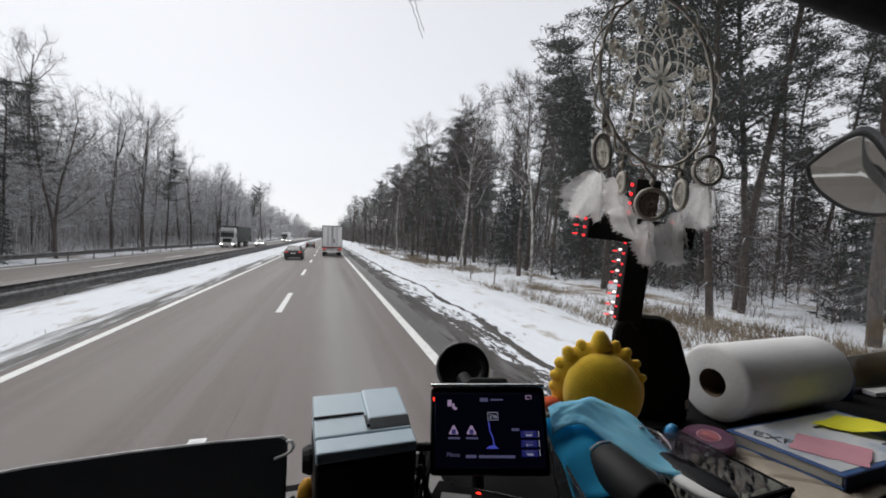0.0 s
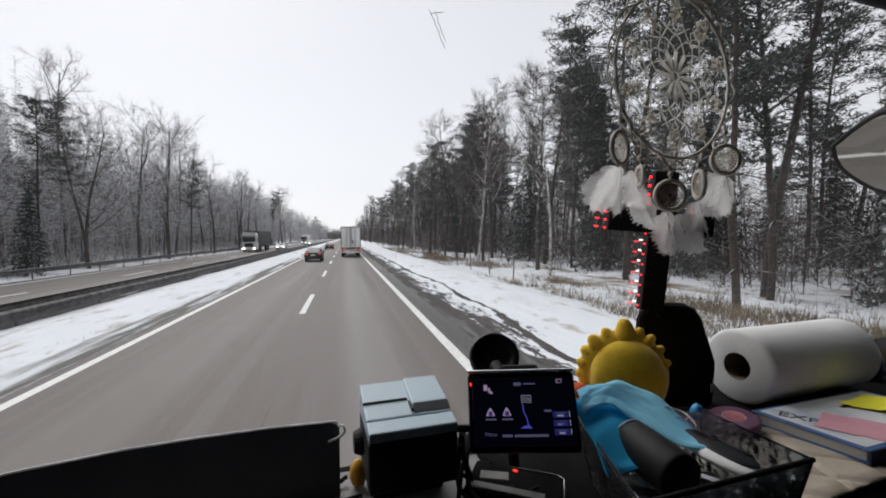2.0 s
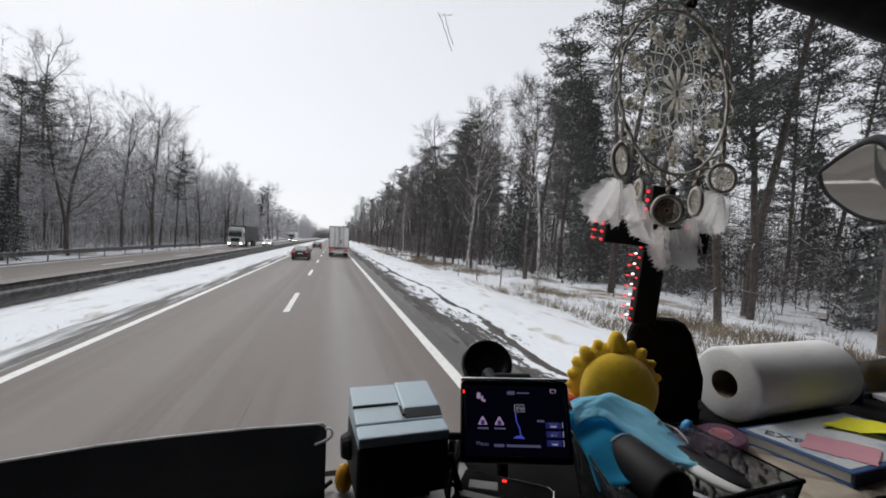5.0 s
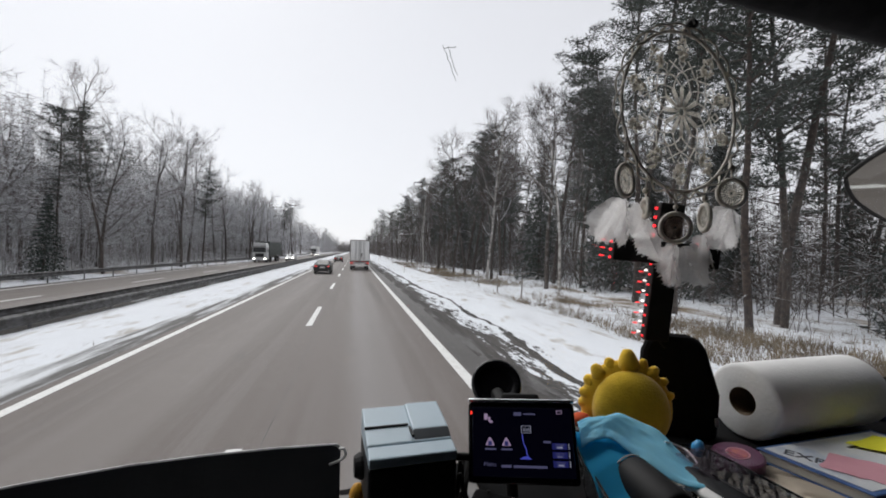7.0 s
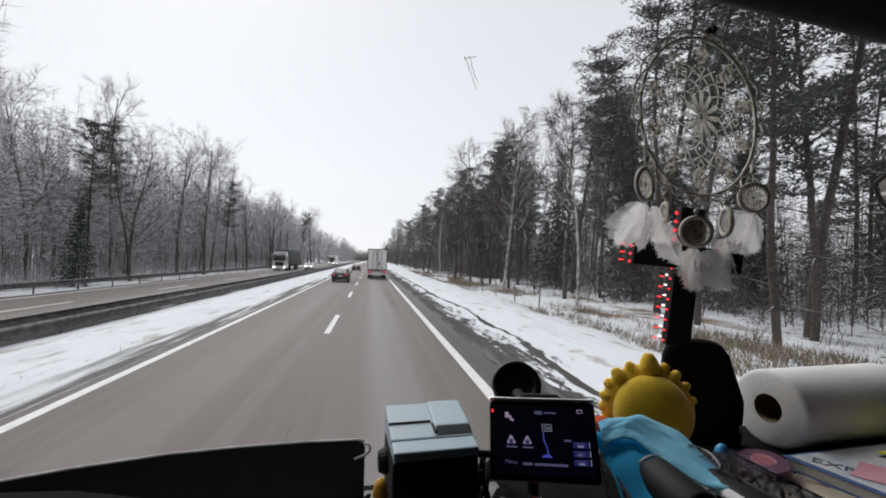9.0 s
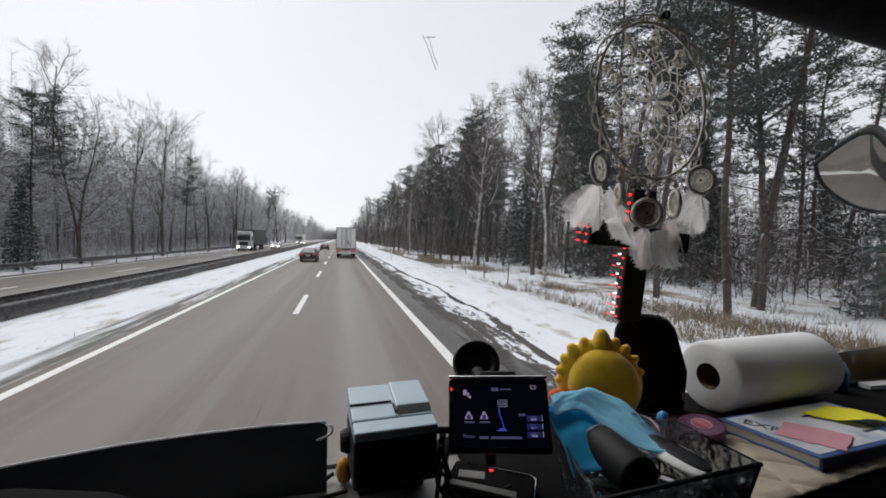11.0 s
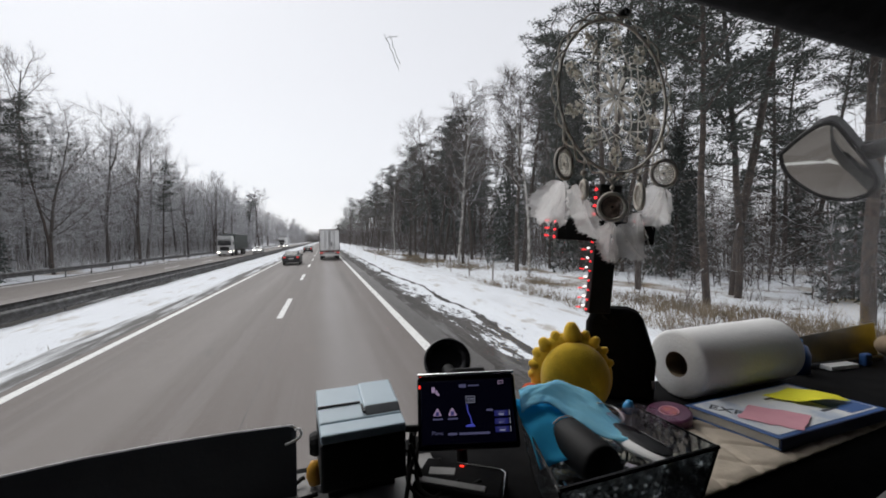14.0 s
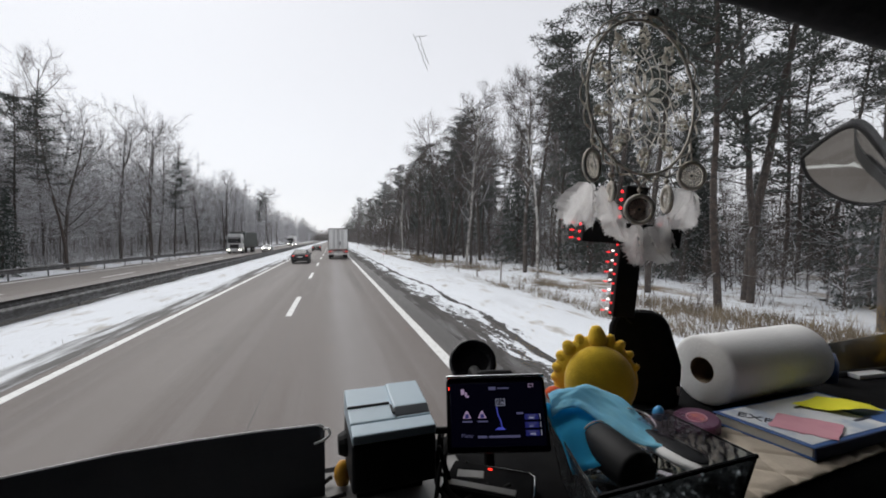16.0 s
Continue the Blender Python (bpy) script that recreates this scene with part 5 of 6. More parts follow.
# quilted mat
M_mat = mat("cream_quilted_mat", (0.60, 0.52, 0.42), 0.9, second=(0.50, 0.43, 0.34), scale=12, bump=0.4, bump_scale=160)
grid = []
for i in range(161):
    row = []
    for j in range(61):
        u, v = i / 160, j / 60
        x, y = 0.50 + 0.62 * u, 1.595 + 0.20 * v + 0.13 * max(0, 0.62 * u - 0.05) * (1 - v)
        a, b = (0.98 * x - 0.2 * y) / 0.085, (0.55 * x + 0.83 * y) / 0.062
        edge = min(1, 12 * v, 12 * (1 - v), 30 * u, 30 * (1 - u))
        puff = min(1, 2.6 * abs(math.sin(math.pi * a))) * min(1, 2.6 * abs(math.sin(math.pi * b))) * edge
        row.append((x, y, DZ + 0.001 + 0.0068 * puff ** 0.6 + 0.0012 * noise.noise((30 * x, 30 * y, 0.5)) * edge))
    grid.append(row)
tagged(part("dash_mat", sheet(grid, 0.002), M_mat, smooth=True), "cream quilted mat under the book", "mat")

# kitchen roll
M_paper = mat("white_paper_towel", (0.82, 0.82, 0.81), 0.95, second=(0.77, 0.77, 0.76), scale=5, bump=0.28, bump_scale=110)
M_card = mat("brown_card", (0.24, 0.18, 0.12), 0.9, second=(0.19, 0.14, 0.09), scale=20)
RR, RL = 0.079, 0.345
roll = thing("kitchen_roll", "white paper kitchen roll lying on its side", "paper towel", at=pose(0.800, 1.900, DZ + RR + 0.002, 0, 90, 5))
prof = [(0.029, 0.0), (0.070, -0.001), (0.0765, 0.002), (RR, 0.007)] + [(RR - 0.0006 * (k % 2), 0.010 + (RL - 0.02) * k / 12) for k in range(1, 12)] + [(RR, RL - 0.008), (0.074, RL), (0.029, RL - 0.001)]
part("paper", lathe(prof, 48), M_paper, roll, smooth=True)
part("core", lathe([(0.0285, 0.001), (0.0295, 0.0005), (0.0295, RL - 0.002), (0.0275, RL - 0.002), (0.0275, 0.001)], 32), M_card, roll, "brown card tube")

# book with notes
M_cover = mat("pale_book_cover", (0.78, 0.80, 0.82), 0.4, second=(0.46, 0.54, 0.66), scale=9, mix=(0.52, 0.66), coat=0.2)
M_blue = mat("blue_book_edge", (0.045, 0.13, 0.36), 0.45, second=(0.03, 0.09, 0.28), scale=9, coat=0.2)
M_pages = mat("book_pages", (0.62, 0.60, 0.55), 0.9, second=(0.52, 0.50, 0.45), scale=4, stretch=(0.2, 0.2, 300))
M_pink = mat("pink_note_paper", (0.72, 0.36, 0.42), 0.9, second=(0.66, 0.30, 0.37), scale=8)
M_note = mat("yellow_note_paper", (0.85, 0.82, 0.04), 0.85, second=(0.78, 0.74, 0.03), scale=6)
M_ink = mat("dark_print", (0.05, 0.055, 0.07), 0.6)
book = thing("book", "thick hardback with a blue-edged pale cover", "book", at=frame_at((0.766, 1.647, DZ + 0.0065), (0.326, 0.025, 0), (0, 0, 1)))
BW, BD, BT = 0.327, 0.166, 0.022
SK = -0.125
skew = Matrix(((1, SK / 1.0, 0, 0), (0, 1, 0, 0), (0, 0, 1, 0), (0, 0, 0, 1)))


def flat(sx, sy, sz, at, bevel=0.001):
    b = box(sx, sy, sz, bevel, 1, at)
    bmesh.ops.transform(b, matrix=skew, verts=b.verts)
    return b


part("page_block", flat(BW - 0.008, BD - 0.008, BT - 0.005, (BW / 2, BD / 2, BT / 2)), M_pages, book)
part("back_cover", flat(BW, BD, 0.0025, (BW / 2, BD / 2, 0.00125)), M_blue, book)
part("front_cover", flat(BW, BD, 0.0025, (BW / 2, BD / 2, BT - 0.00125)), M_blue, book, "blue cover border")
part("cover_sheet", flat(BW - 0.022, BD - 0.016, 0.0008, (BW / 2, BD / 2 + 0.001, BT + 0.0003), 0), M_cover, book, "pale printed cover")
# blue spine with the shade of the near side put into its colour
M_spine = mat("navy_spine", (0.012, 0.022, 0.07), 0.5, second=(0.018, 0.03, 0.09), scale=20)
part("spine", flat(BW, 0.003, BT, (BW / 2, -0.0010, BT / 2)), M_spine, book, "navy spine, darkened for the shade on its side")
part("blue_patch", flat(0.075, BD - 0.05, 0.0006, (BW - 0.052, BD / 2 - 0.012, BT + 0.0009), 0), M_blue, book)
words("title", "EXP", 0.035, M_ink, book, Matrix.Translation((0.004, 0.136, BT + 0.0012)) @ Matrix.Rotation(radians(-62), 4, "Z"))
for k, (u, v, w) in enumerate(((0.06, 0.05, 0.05), (0.07, 0.035, 0.03), (0.17, 0.12, 0.06), (0.20, 0.04, 0.05))):
    part("print_bar", flat(w, 0.006, 0.0006, (u + w / 2, v, BT + 0.001), 0), M_ink, book)


def paper(name, pts, z, wave, material, label, rot_seed):
    """A four-cornered sheet with a slight wave."""
    a, b, c, d = [Vector(p) for p in pts]
    g = []
    for i in range(9):
        row = []
        for j in range(7):
            u, v = i / 8, j / 6
            p = a * (1 - u) * (1 - v) + b * u * (1 - v) + c * u * v + d * (1 - u) * v
            if i in (0, 8) or j in (0, 6):
                p = p + (p - (a + b + c + d) / 4) * 0.16 * noise.noise((9 * u + rot_seed, 9 * v, rot_seed))
            h = wave * (0.5 + 0.5 * math.sin(5 * u + 3 * v + rot_seed)) * (0.3 + 0.7 * u)
            row.append((p.x, p.y, z + h))
        g.append(row)
    return tagged(part(name, sheet(g, 0.0005), material), label, "paper note")


paper("paper_note", [(0.774, 1.728), (0.832, 1.652), (0.908, 1.690), (0.850, 1.768)], DZ + 0.0300, 0.0028, M_pink, "crumpled pink note lying on the book", 1)
paper("paper_note", [(0.915, 1.784), (0.970, 1.716), (1.056, 1.712), (1.016, 1.806)], DZ + 0.033, 0.012, M_note, "curled bright yellow note on the book", 2.5)

M_handle = mat("pale_handle_plastic", (0.17, 0.17, 0.17), 0.6, second=(0.13, 0.13, 0.13), scale=20, bump=0.2, bump_scale=300)
grip = thing("grab_handle", "pale grey grab handle on the dashboard's front", "handle")
part("bar", tube(smooth_line([(0.76, 1.585, 2.120), (0.775, 1.555, 2.155), (0.815, 1.545, 2.187), (0.90, 1.548, 2.212), (1.00, 1.565, 2.222), (1.06, 1.59, 2.205), (1.08, 1.63, 2.16)]), 0.012, 10), M_handle, grip, smooth=True)

# plush sun
def blob(sx, sy, sz, n=20, rings=12):
    return lathe([(max(1e-6, math.sin(math.pi * k / rings)), -math.cos(math.pi * k / rings)) for k in range(rings + 1)], n, m=Matrix.Diagonal((sx, sy, sz, 1)))


toy = thing("plush_sun", "yellow plush sun with knobbly rays", "plush toy", at=pose(0.526, 1.895, 2.314, 4, 0, -30))
# rays and mane brighter than the face: edge light put into the yellow
part("face", blob(0.072, 0.038, 0.080, 28, 16), M_yellow2, toy, smooth=True)
for k, (deg, wide, tall) in enumerate(((22, .009, .010), (40, .010, .013), (58, .012, .017), (72, .012, .018), (90, .020, .032), (114, .014, .018), (133, .016, .021), (150, .015, .017), (166, .013, .016), (181, .014, .015), (196, .012, .012))):
    a = radians(deg)
    e = lathe([(1e-6, tall), (0.42 * wide, 0.93 * tall), (0.70 * wide, 0.66 * tall), (0.92 * wide, 0.3 * tall), (1.1 * wide, -0.05 * tall), (0.9 * wide, -0.012), (1e-6, -0.016)], 14, m=Matrix.Diagonal((1, 0.85, 1, 1)))
    bmesh.ops.transform(e, matrix=Matrix.Translation((-0.004 + 0.080 * math.cos(a), 0.014 + 0.004 * (k % 2), 0.088 * math.sin(a))) @ Matrix.Rotation(a - math.pi / 2 + 0.12 * math.sin(5 * k), 4, Vector((0, -1, 0))), verts=e.verts)
    part("ray", e, M_yellow, toy, smooth=True)
part("mane", blob(0.086, 0.024, 0.096, 36, 18), M_yellow, toy, "yellow mane, window light on its edge put into colour", m=pose(-0.008, 0.016, 0), smooth=True)
part("foot", blob(0.020, 0.018, 0.015, 12, 8), M_orange, toy, "orange felt foot", m=pose(-0.092, -0.01, -0.028), smooth=True)

# black pouch behind it
pouch_g = [(-0.075, 0.0), (0.070, 0.0), (0.080, 0.09), (0.058, 0.185), (0.045, 0.205), (0.025, 0.214), (-0.035, 0.216), (-0.055, 0.205), (-0.066, 0.18), (-0.075, 0.09)]
pch = thing("case", "black soft zip case standing upright", "case", at=pose(0.668, 1.928, DZ, -4, -2, -36))
M_case = mat("black_case_fabric", (0.0045, 0.0045, 0.005), 0.95, second=(0.007, 0.007, 0.0075), scale=40, bump=0.3, bump_scale=500, spec=0.08)
part("shell", outline(pouch_g, 0.055, 0.012), M_case, pch)
part("zip", tube([(x * 0.985, 0.027, z * 0.985 + 0.002) for x, z in pouch_g[1:]], 0.0035, 6), M_rubber, pch)
part("pull", box(0.007, 0.005, 0.018, 0.0015, 2, (0.070, -0.004, 0.042)), M_steel, pch, "small metal zip pull")

# purple tin
M_purple = mat("purple_tin", (0.15, 0.035, 0.10), 0.45, second=(0.11, 0.025, 0.075), scale=15, coat=0.15)
M_tinlabel = mat("tin_label", (0.55, 0.16, 0.12), 0.4, second=(0.40, 0.08, 0.16), scale=60)
tin = thing("tin", "round purple tin with an orange label", "tin", at=pose(0.682, 1.800, DZ + 0.002, 4, -8, 0))
tin.scale = (0.84, 0.84, 0.84)
part("body", lathe([(0.001, 0), (0.046, 0), (0.048, 0.004), (0.048, 0.018), (0.049, 0.019), (0.049, 0.028), (0.045, 0.031), (0.001, 0.0315)], 36), M_purple, tin, smooth=False)
part("label", lathe([(0.001, 0.0325), (0.018, 0.0325), (0.018, 0.0318), (0.001, 0.0318)], 24), M_tinlabel, tin, "orange round label")
part("label_ring", lathe([(0.019, 0.0318), (0.020, 0.033), (0.022, 0.033), (0.023, 0.0318)], 28), M_pink, tin)

# clear smoky basket
M_clear = bpy.data.materials.new("smoky_plastic")
M_clear.use_nodes = True
n, l = M_clear.node_tree.nodes, M_clear.node_tree.links
n.remove(n["Principled BSDF"])
tr, gl, fr, mx = n.new("ShaderNodeBsdfTransparent"), n.new("ShaderNodeBsdfGlossy"), n.new("ShaderNodeFresnel"), n.new("ShaderNodeMixShader")
tr.inputs[0].default_value = (0.66, 0.71, 0.74, 1)
gl.inputs["Roughness"].default_value = 0.25
fr.inputs["IOR"].default_value = 1.5
vo, bp, tc = n.new("ShaderNodeTexVoronoi"), n.new("ShaderNodeBump"), n.new("ShaderNodeTexCoord")
vo.inputs["Scale"].default_value = 85
bp.inputs["Strength"].default_value, bp.inputs["Distance"].default_value = 0.7, 0.004
l.new(tc.outputs["Object"], vo.inputs["Vector"])
l.new(vo.outputs["Distance"], bp.inputs["Height"])
l.new(bp.outputs[0], gl.inputs["Normal"])
l.new(bp.outputs[0], fr.inputs["Normal"])
# glints of the embossed plastic, put in as pale translucent specks
fk, fm_ = n.new("ShaderNodeTexNoise"), n.new("ShaderNodeMapRange")
fk.inputs["Scale"].default_value, fk.inputs["Detail"].default_value = 130, 2
fm_.inputs["From Min"].default_value, fm_.inputs["From Max"].default_value, fm_.inputs["To Max"].default_value = 0.62, 0.70, 0.45
l.new(tc.outputs["Object"], fk.inputs["Vector"])
l.new(fk.outputs["Fac"], fm_.inputs["Value"])
glint, mx2 = n.new("ShaderNodeBsdfTranslucent"), n.new("ShaderNodeMixShader")
glint.inputs[0].default_value = (0.85, 0.90, 0.92, 1)
l.new(fr.outputs[0], mx.inputs[0])
l.new(tr.outputs[0], mx.inputs[1])
l.new(gl.outputs[0], mx.inputs[2])
l.new(fm_.outputs[0], mx2.inputs[0])
l.new(mx.outputs[0], mx2.inputs[1])
l.new(glint.outputs[0], mx2.inputs[2])
l.new(mx2.outputs[0], n["Material Output"].inputs[0])
rim = [Vector(p) for p in ((0.524, 1.560, 2.329), (0.514, 1.716, 2.329), (0.318, 1.736, 2.329), (0.268, 1.540, 2.329))]
mid = sum(rim, Vector()) / 4
foot = [Vector((mid.x + (p.x - mid.x) * 0.84, mid.y + (p.y - mid.y) * 0.84, DZ + 0.004)) for p in rim]
bsk = thing("basket", "smoky clear plastic basket full of odds and ends", "basket")
for k in range(4):
    a, b, c, d = rim[k], rim[(k + 1) % 4], foot[(k + 1) % 4], foot[k]
    g = [[tuple(a.lerp(b, u / 8).lerp(d.lerp(c, u / 8), v / 4)) for u in range(9)] for v in range(5)]
    part("side", sheet(g, 0.002), M_clear, bsk)
part("bottom", sheet([[tuple(foot[0]), tuple(foot[1])], [tuple(foot[3]), tuple(foot[2])]], 0.002), M_clear, bsk)
part("rim", tube([p + Vector((0, 0, 0.001)) for p in rim], 0.0017, 8, closed=True), M_gloss, bsk)
part("front_lip", tube([rim[3] + Vector((0, -.001, 0.001)), rim[0] + Vector((0, -.001, 0.001))], 0.0032, 8), M_gloss, bsk, "thick dark front lip")
for k in range(4):
    part("corner_rib", tube([rim[k], foot[k]], 0.0022, 6), M_gloss, bsk)

# what the basket holds
M_mask = mat("pale_blue_mask_fabric", (0.42, 0.84, 1.0), 0.9, second=(0.36, 0.78, 0.98), scale=40, bump=0.25, bump_scale=500)
M_mask2 = mat("bright_blue_mask_fabric", (0.05, 0.55, 0.86), 0.9, second=(0.04, 0.48, 0.78), scale=40, bump=0.25, bump_scale=500)

for m, colour in ((M_mask, (0.40, 0.85, 1.0, 1)), (M_mask2, (0.06, 0.60, 0.92, 1))):
    n, l = m.node_tree.nodes, m.node_tree.links
    cloth, weave = n.new("ShaderNodeBsdfTranslucent"), n.new("ShaderNodeMixShader")
    cloth.inputs[0].default_value, weave.inputs[0].default_value = colour, 0.50
    l.new(n["Principled BSDF"].outputs[0], weave.inputs[1])
    l.new(cloth.outputs[0], weave.inputs[2])
    l.new(weave.outputs[0], n["Material Output"].inputs[0])


def drape(a, b, c, d, hump, seed, nu=18, nv=10, fold=0.004):
    """A cloth between four corners: a-b far edge, d-c near edge."""
    a, b, c, d = Vector(a), Vector(b), Vector(c), Vector(d)
    g = []
    for j in range(nv + 1):
        row = []
        for i in range(nu + 1):
            u, v = i / nu, j / nv
            p = a.lerp(b, u).lerp(d.lerp(c, u), v)
            p.z += hump * math.sin(math.pi * u) * (0.4 + 0.6 * math.sin(math.pi * v)) + fold * math.sin(9 * v + 4 * u + seed) * (1 - 0.4 * u) + 0.6 * fold * noise.noise((5 * u, 5 * v, seed))
            row.append(tuple(p))
        g.append(row)
    return g


fm = thing("face_mask", "crumpled blue medical face mask lying in the basket", "face mask")
far_edge = smooth_line([(0.310, 1.725, 2.374), (0.3417, 1.735, 2.377), (0.3884, 1.740, 2.3735), (0.4321, 1.725, 2.360), (0.4500, 1.670, 2.336), (0.4450, 1.610, 2.327)], 8)
near_edge = smooth_line([(0.297, 1.690, 2.354), (0.320, 1.690, 2.3605), (0.340, 1.690, 2.3605), (0.364, 1.665, 2.3475), (0.390, 1.630, 2.334), (0.436, 1.600, 2.325)], 8)
g = []
for i, (p, q) in enumerate(zip(far_edge, near_edge)):
    u = i / (len(far_edge) - 1)
    row = []
    for j in range(25):
        v = j / 24
        c = p.lerp(q, v)
        pleat = abs((v * 3.2 + 0.25 * u) % 1 - 0.5) * 2
        c.z += 0.007 * math.sin(math.pi * v) * math.sin(math.pi * min(1, 0.15 + u)) + 0.0022 * pleat * (0.25 + u) + 0.005 * noise.noise((5 * u, 3 * v, 0.4)) + 0.002 * noise.noise((13 * u, 9 * v, 2.4))
        row.append(tuple(c))
    g.append(row)
part("outer_panel", sheet(g, 0.0012), M_mask, fm, smooth=True)
part("inner_panel", sheet(drape((0.296, 1.712, 2.364), (0.378, 1.702, 2.353), (0.356, 1.610, 2.316), (0.293, 1.628, 2.306), 0.004, 2.0), 0.0012), M_mask2, fm, "brighter blue inner fold", smooth=True)
part("ear_loop", tube(smooth_line([(0.43, 1.69, 2.352), (0.455, 1.70, 2.342), (0.468, 1.69, 2.336), (0.456, 1.66, 2.334), (0.44, 1.65, 2.335)]), 0.0014, 6), M_paper, fm)
spray = thing("spray_can", "dark grey tube with a silver collar", "tube", at=frame_at((0.356, 1.668, 2.322), (1, 0.03, 0), (0.02, -1, -0.05)))
part("body", lathe([(0.001, 0.0), (0.027, 0.002), (0.029, 0.006), (0.029, 0.082), (0.027, 0.087), (0.001, 0.087)], 30), M_black, spray, smooth=True)
part("collar", lathe([(0.0275, -0.001), (0.0295, 0.0), (0.0298, 0.002), (0.0292, 0.003)], 30), M_dashlight, spray, "thin silver collar")
brush = thing("shaver", "white-rimmed shaver with a dark top", "shaver", at=frame_at((0.428, 1.655, 2.327), (1, 0.2, 0), (0.16, -1, -0.08)))
part("body", blob(0.025, 0.0095, 0.053, 20, 12), M_paper, brush, "white body", m=pose(0, 0, 0.045, 0, 0, 0), smooth=True)
part("top", blob(0.0195, 0.005, 0.046, 20, 12), M_shell, brush, m=pose(0.0045, 0.0068, 0.047), smooth=True)
part("slot", box(0.003, 0.003, 0.05, 0.001, 1, (0.014, 0.0115, 0.055)), M_gloss, brush)
M_cyan = mat("blue_cap_plastic", (0.05, 0.30, 0.60), 0.35, second=(0.04, 0.25, 0.52), scale=20)
btl = thing("pen", "small bottle with a blue cap in the basket", "bottle", at=pose(0.497, 1.722, 2.27, 12, 8, 0))
part("body", lathe([(0.001, 0), (0.010, 0.0), (0.010, 0.042), (0.007, 0.05), (0.001, 0.05)], 16), M_paper, btl, smooth=True)
part("cap", lathe([(0.001, 0.05), (0.0085, 0.05), (0.0085, 0.064), (0.005, 0.071), (0.001, 0.072)], 16), M_cyan, btl, "blue cap", smooth=True)

M_film = M_clear.copy()
M_film.name = "clear_film"
for nd in M_film.node_tree.nodes:
    if nd.type == "BSDF_TRANSPARENT":
        nd.inputs[0].default_value = (0.80, 0.74, 0.78, 1)
    # the painted glint specks, fainter on the film
    if nd.type == "MAP_RANGE":
        nd.inputs["From Min"].default_value, nd.inputs["To Max"].default_value = 0.60, 0.26
    if nd.type == "BUMP":
        nd.inputs["Strength"].default_value = 0.08
    if nd.type == "BSDF_GLOSSY":
        nd.inputs[0].default_value = (0.75, 0.66, 0.74, 1)
    if nd.type == "TEX_VORONOI":
        nd.inputs["Scale"].default_value = 40
g = []
for j in range(15):
    row = []
    for i in range(19):
        u, v = i / 18, j / 14
        h = 0.010 * abs(noise.noise((3 * u, 3 * v, 3.3))) + 0.003 * abs(noise.noise((9 * u, 8 * v, 8.8)))
        row.append((0.435 + 0.085 * u + 0.01 * noise.noise((4 * v, 2 * u, 1)), 1.58 + 0.15 * v, 2.315 + 0.05 * math.sin(math.pi * v) * 0.5 + h))
    g.append(row)
tagged(part("plastic_bag", sheet(g), M_film, smooth=True), "crumpled clear plastic bag stuffed into the basket", "plastic bag")
r7 = random.Random(77)
for k in range(14):
    x, y = r7.uniform(0.31, 0.49), r7.uniform(1.565, 1.71)
    ob = part("trinket", box(r7.uniform(.02, .05), r7.uniform(.008, .016), r7.uniform(.006, .014), 0.002, 1), r7.choice((M_black, M_shell, M_dashlight, M_alu, M_gloss)),
              m=pose(x, y, DZ + 0.010 + 0.0042 * k, r7.uniform(-14, 14), r7.uniform(-14, 14), r7.uniform(0, 180)))
    tagged(ob, "small dark odd item lying in the basket", "trinket", "basket contents")

# far end of the dashboard: picture card, blue bottle, plush arm
M_amber = mat("olive_card", (0.085, 0.065, 0.018), 0.4, second=(0.035, 0.03, 0.014), scale=5, coat=0.3)
crd = thing("picture_card", "dark olive card standing against the windscreen", "card", at=frame_at((1.315, 1.960, DZ - 0.01), (1, -0.02, 0.0), (0.0, 0.15, 1)))
part("panel", outline([(0, 0), (0.30, 0.0), (0.308, 0.118), (0.0, 0.098)], 0.004, 0.001), M_amber, crd)
part("base_strip", box(0.30, 0.016, 0.02, 0.003, 1, (0.15, -0.006, 0.012)), M_shell, crd)
wb = thing("sticker", "white paper strip at the dashboard's edge", "sticker", at=pose(1.40, 1.93, DZ + 0.001, 0, 0, -3))
part("strip", box(0.10, 0.03, 0.012, 0.001, 1, (0.0, 0, 0.006)), M_paper, wb)
bb = thing("bottle", "small blue plastic bottle behind the roll", "bottle", at=pose(1.255, 1.945, DZ, 0, 0, 0))
part("body", lathe([(0.001, 0), (0.030, 0.002), (0.032, 0.05), (0.024, 0.075), (0.001, 0.076)], 20), M_blue, bb, smooth=True)
part("cap", lathe([(0.001, 0.076), (0.014, 0.076), (0.014, 0.092), (0.001, 0.094)], 16), M_cyan, bb, "light blue cap", smooth=True)
bl = thing("clip", "blue plastic clip beside the card", "clip", at=pose(1.50, 1.925, DZ))
part("body", box(0.03, 0.02, 0.035, 0.006, 2, (0, 0, 0.0175)), M_blue, bl)
arm = thing("plush_toy", "yellow plush toy lying by the pillar", "plush toy", at=pose(1.60, 1.86, DZ + 0.028, 0, 0, 20))
part("arm", blob(0.075, 0.035, 0.030, 18, 12), M_yellow, arm, m=pose(0.0, 0, 0), smooth=True)
part("body", blob(0.06, 0.05, 0.07, 20, 12), M_yellow, arm, m=pose(0.10, 0.02, 0.04), smooth=True)
part("hat", blob(0.045, 0.035, 0.030, 18, 10), M_card, arm, "brown patch", m=pose(-0.03, 0.05, 0.03), smooth=True)

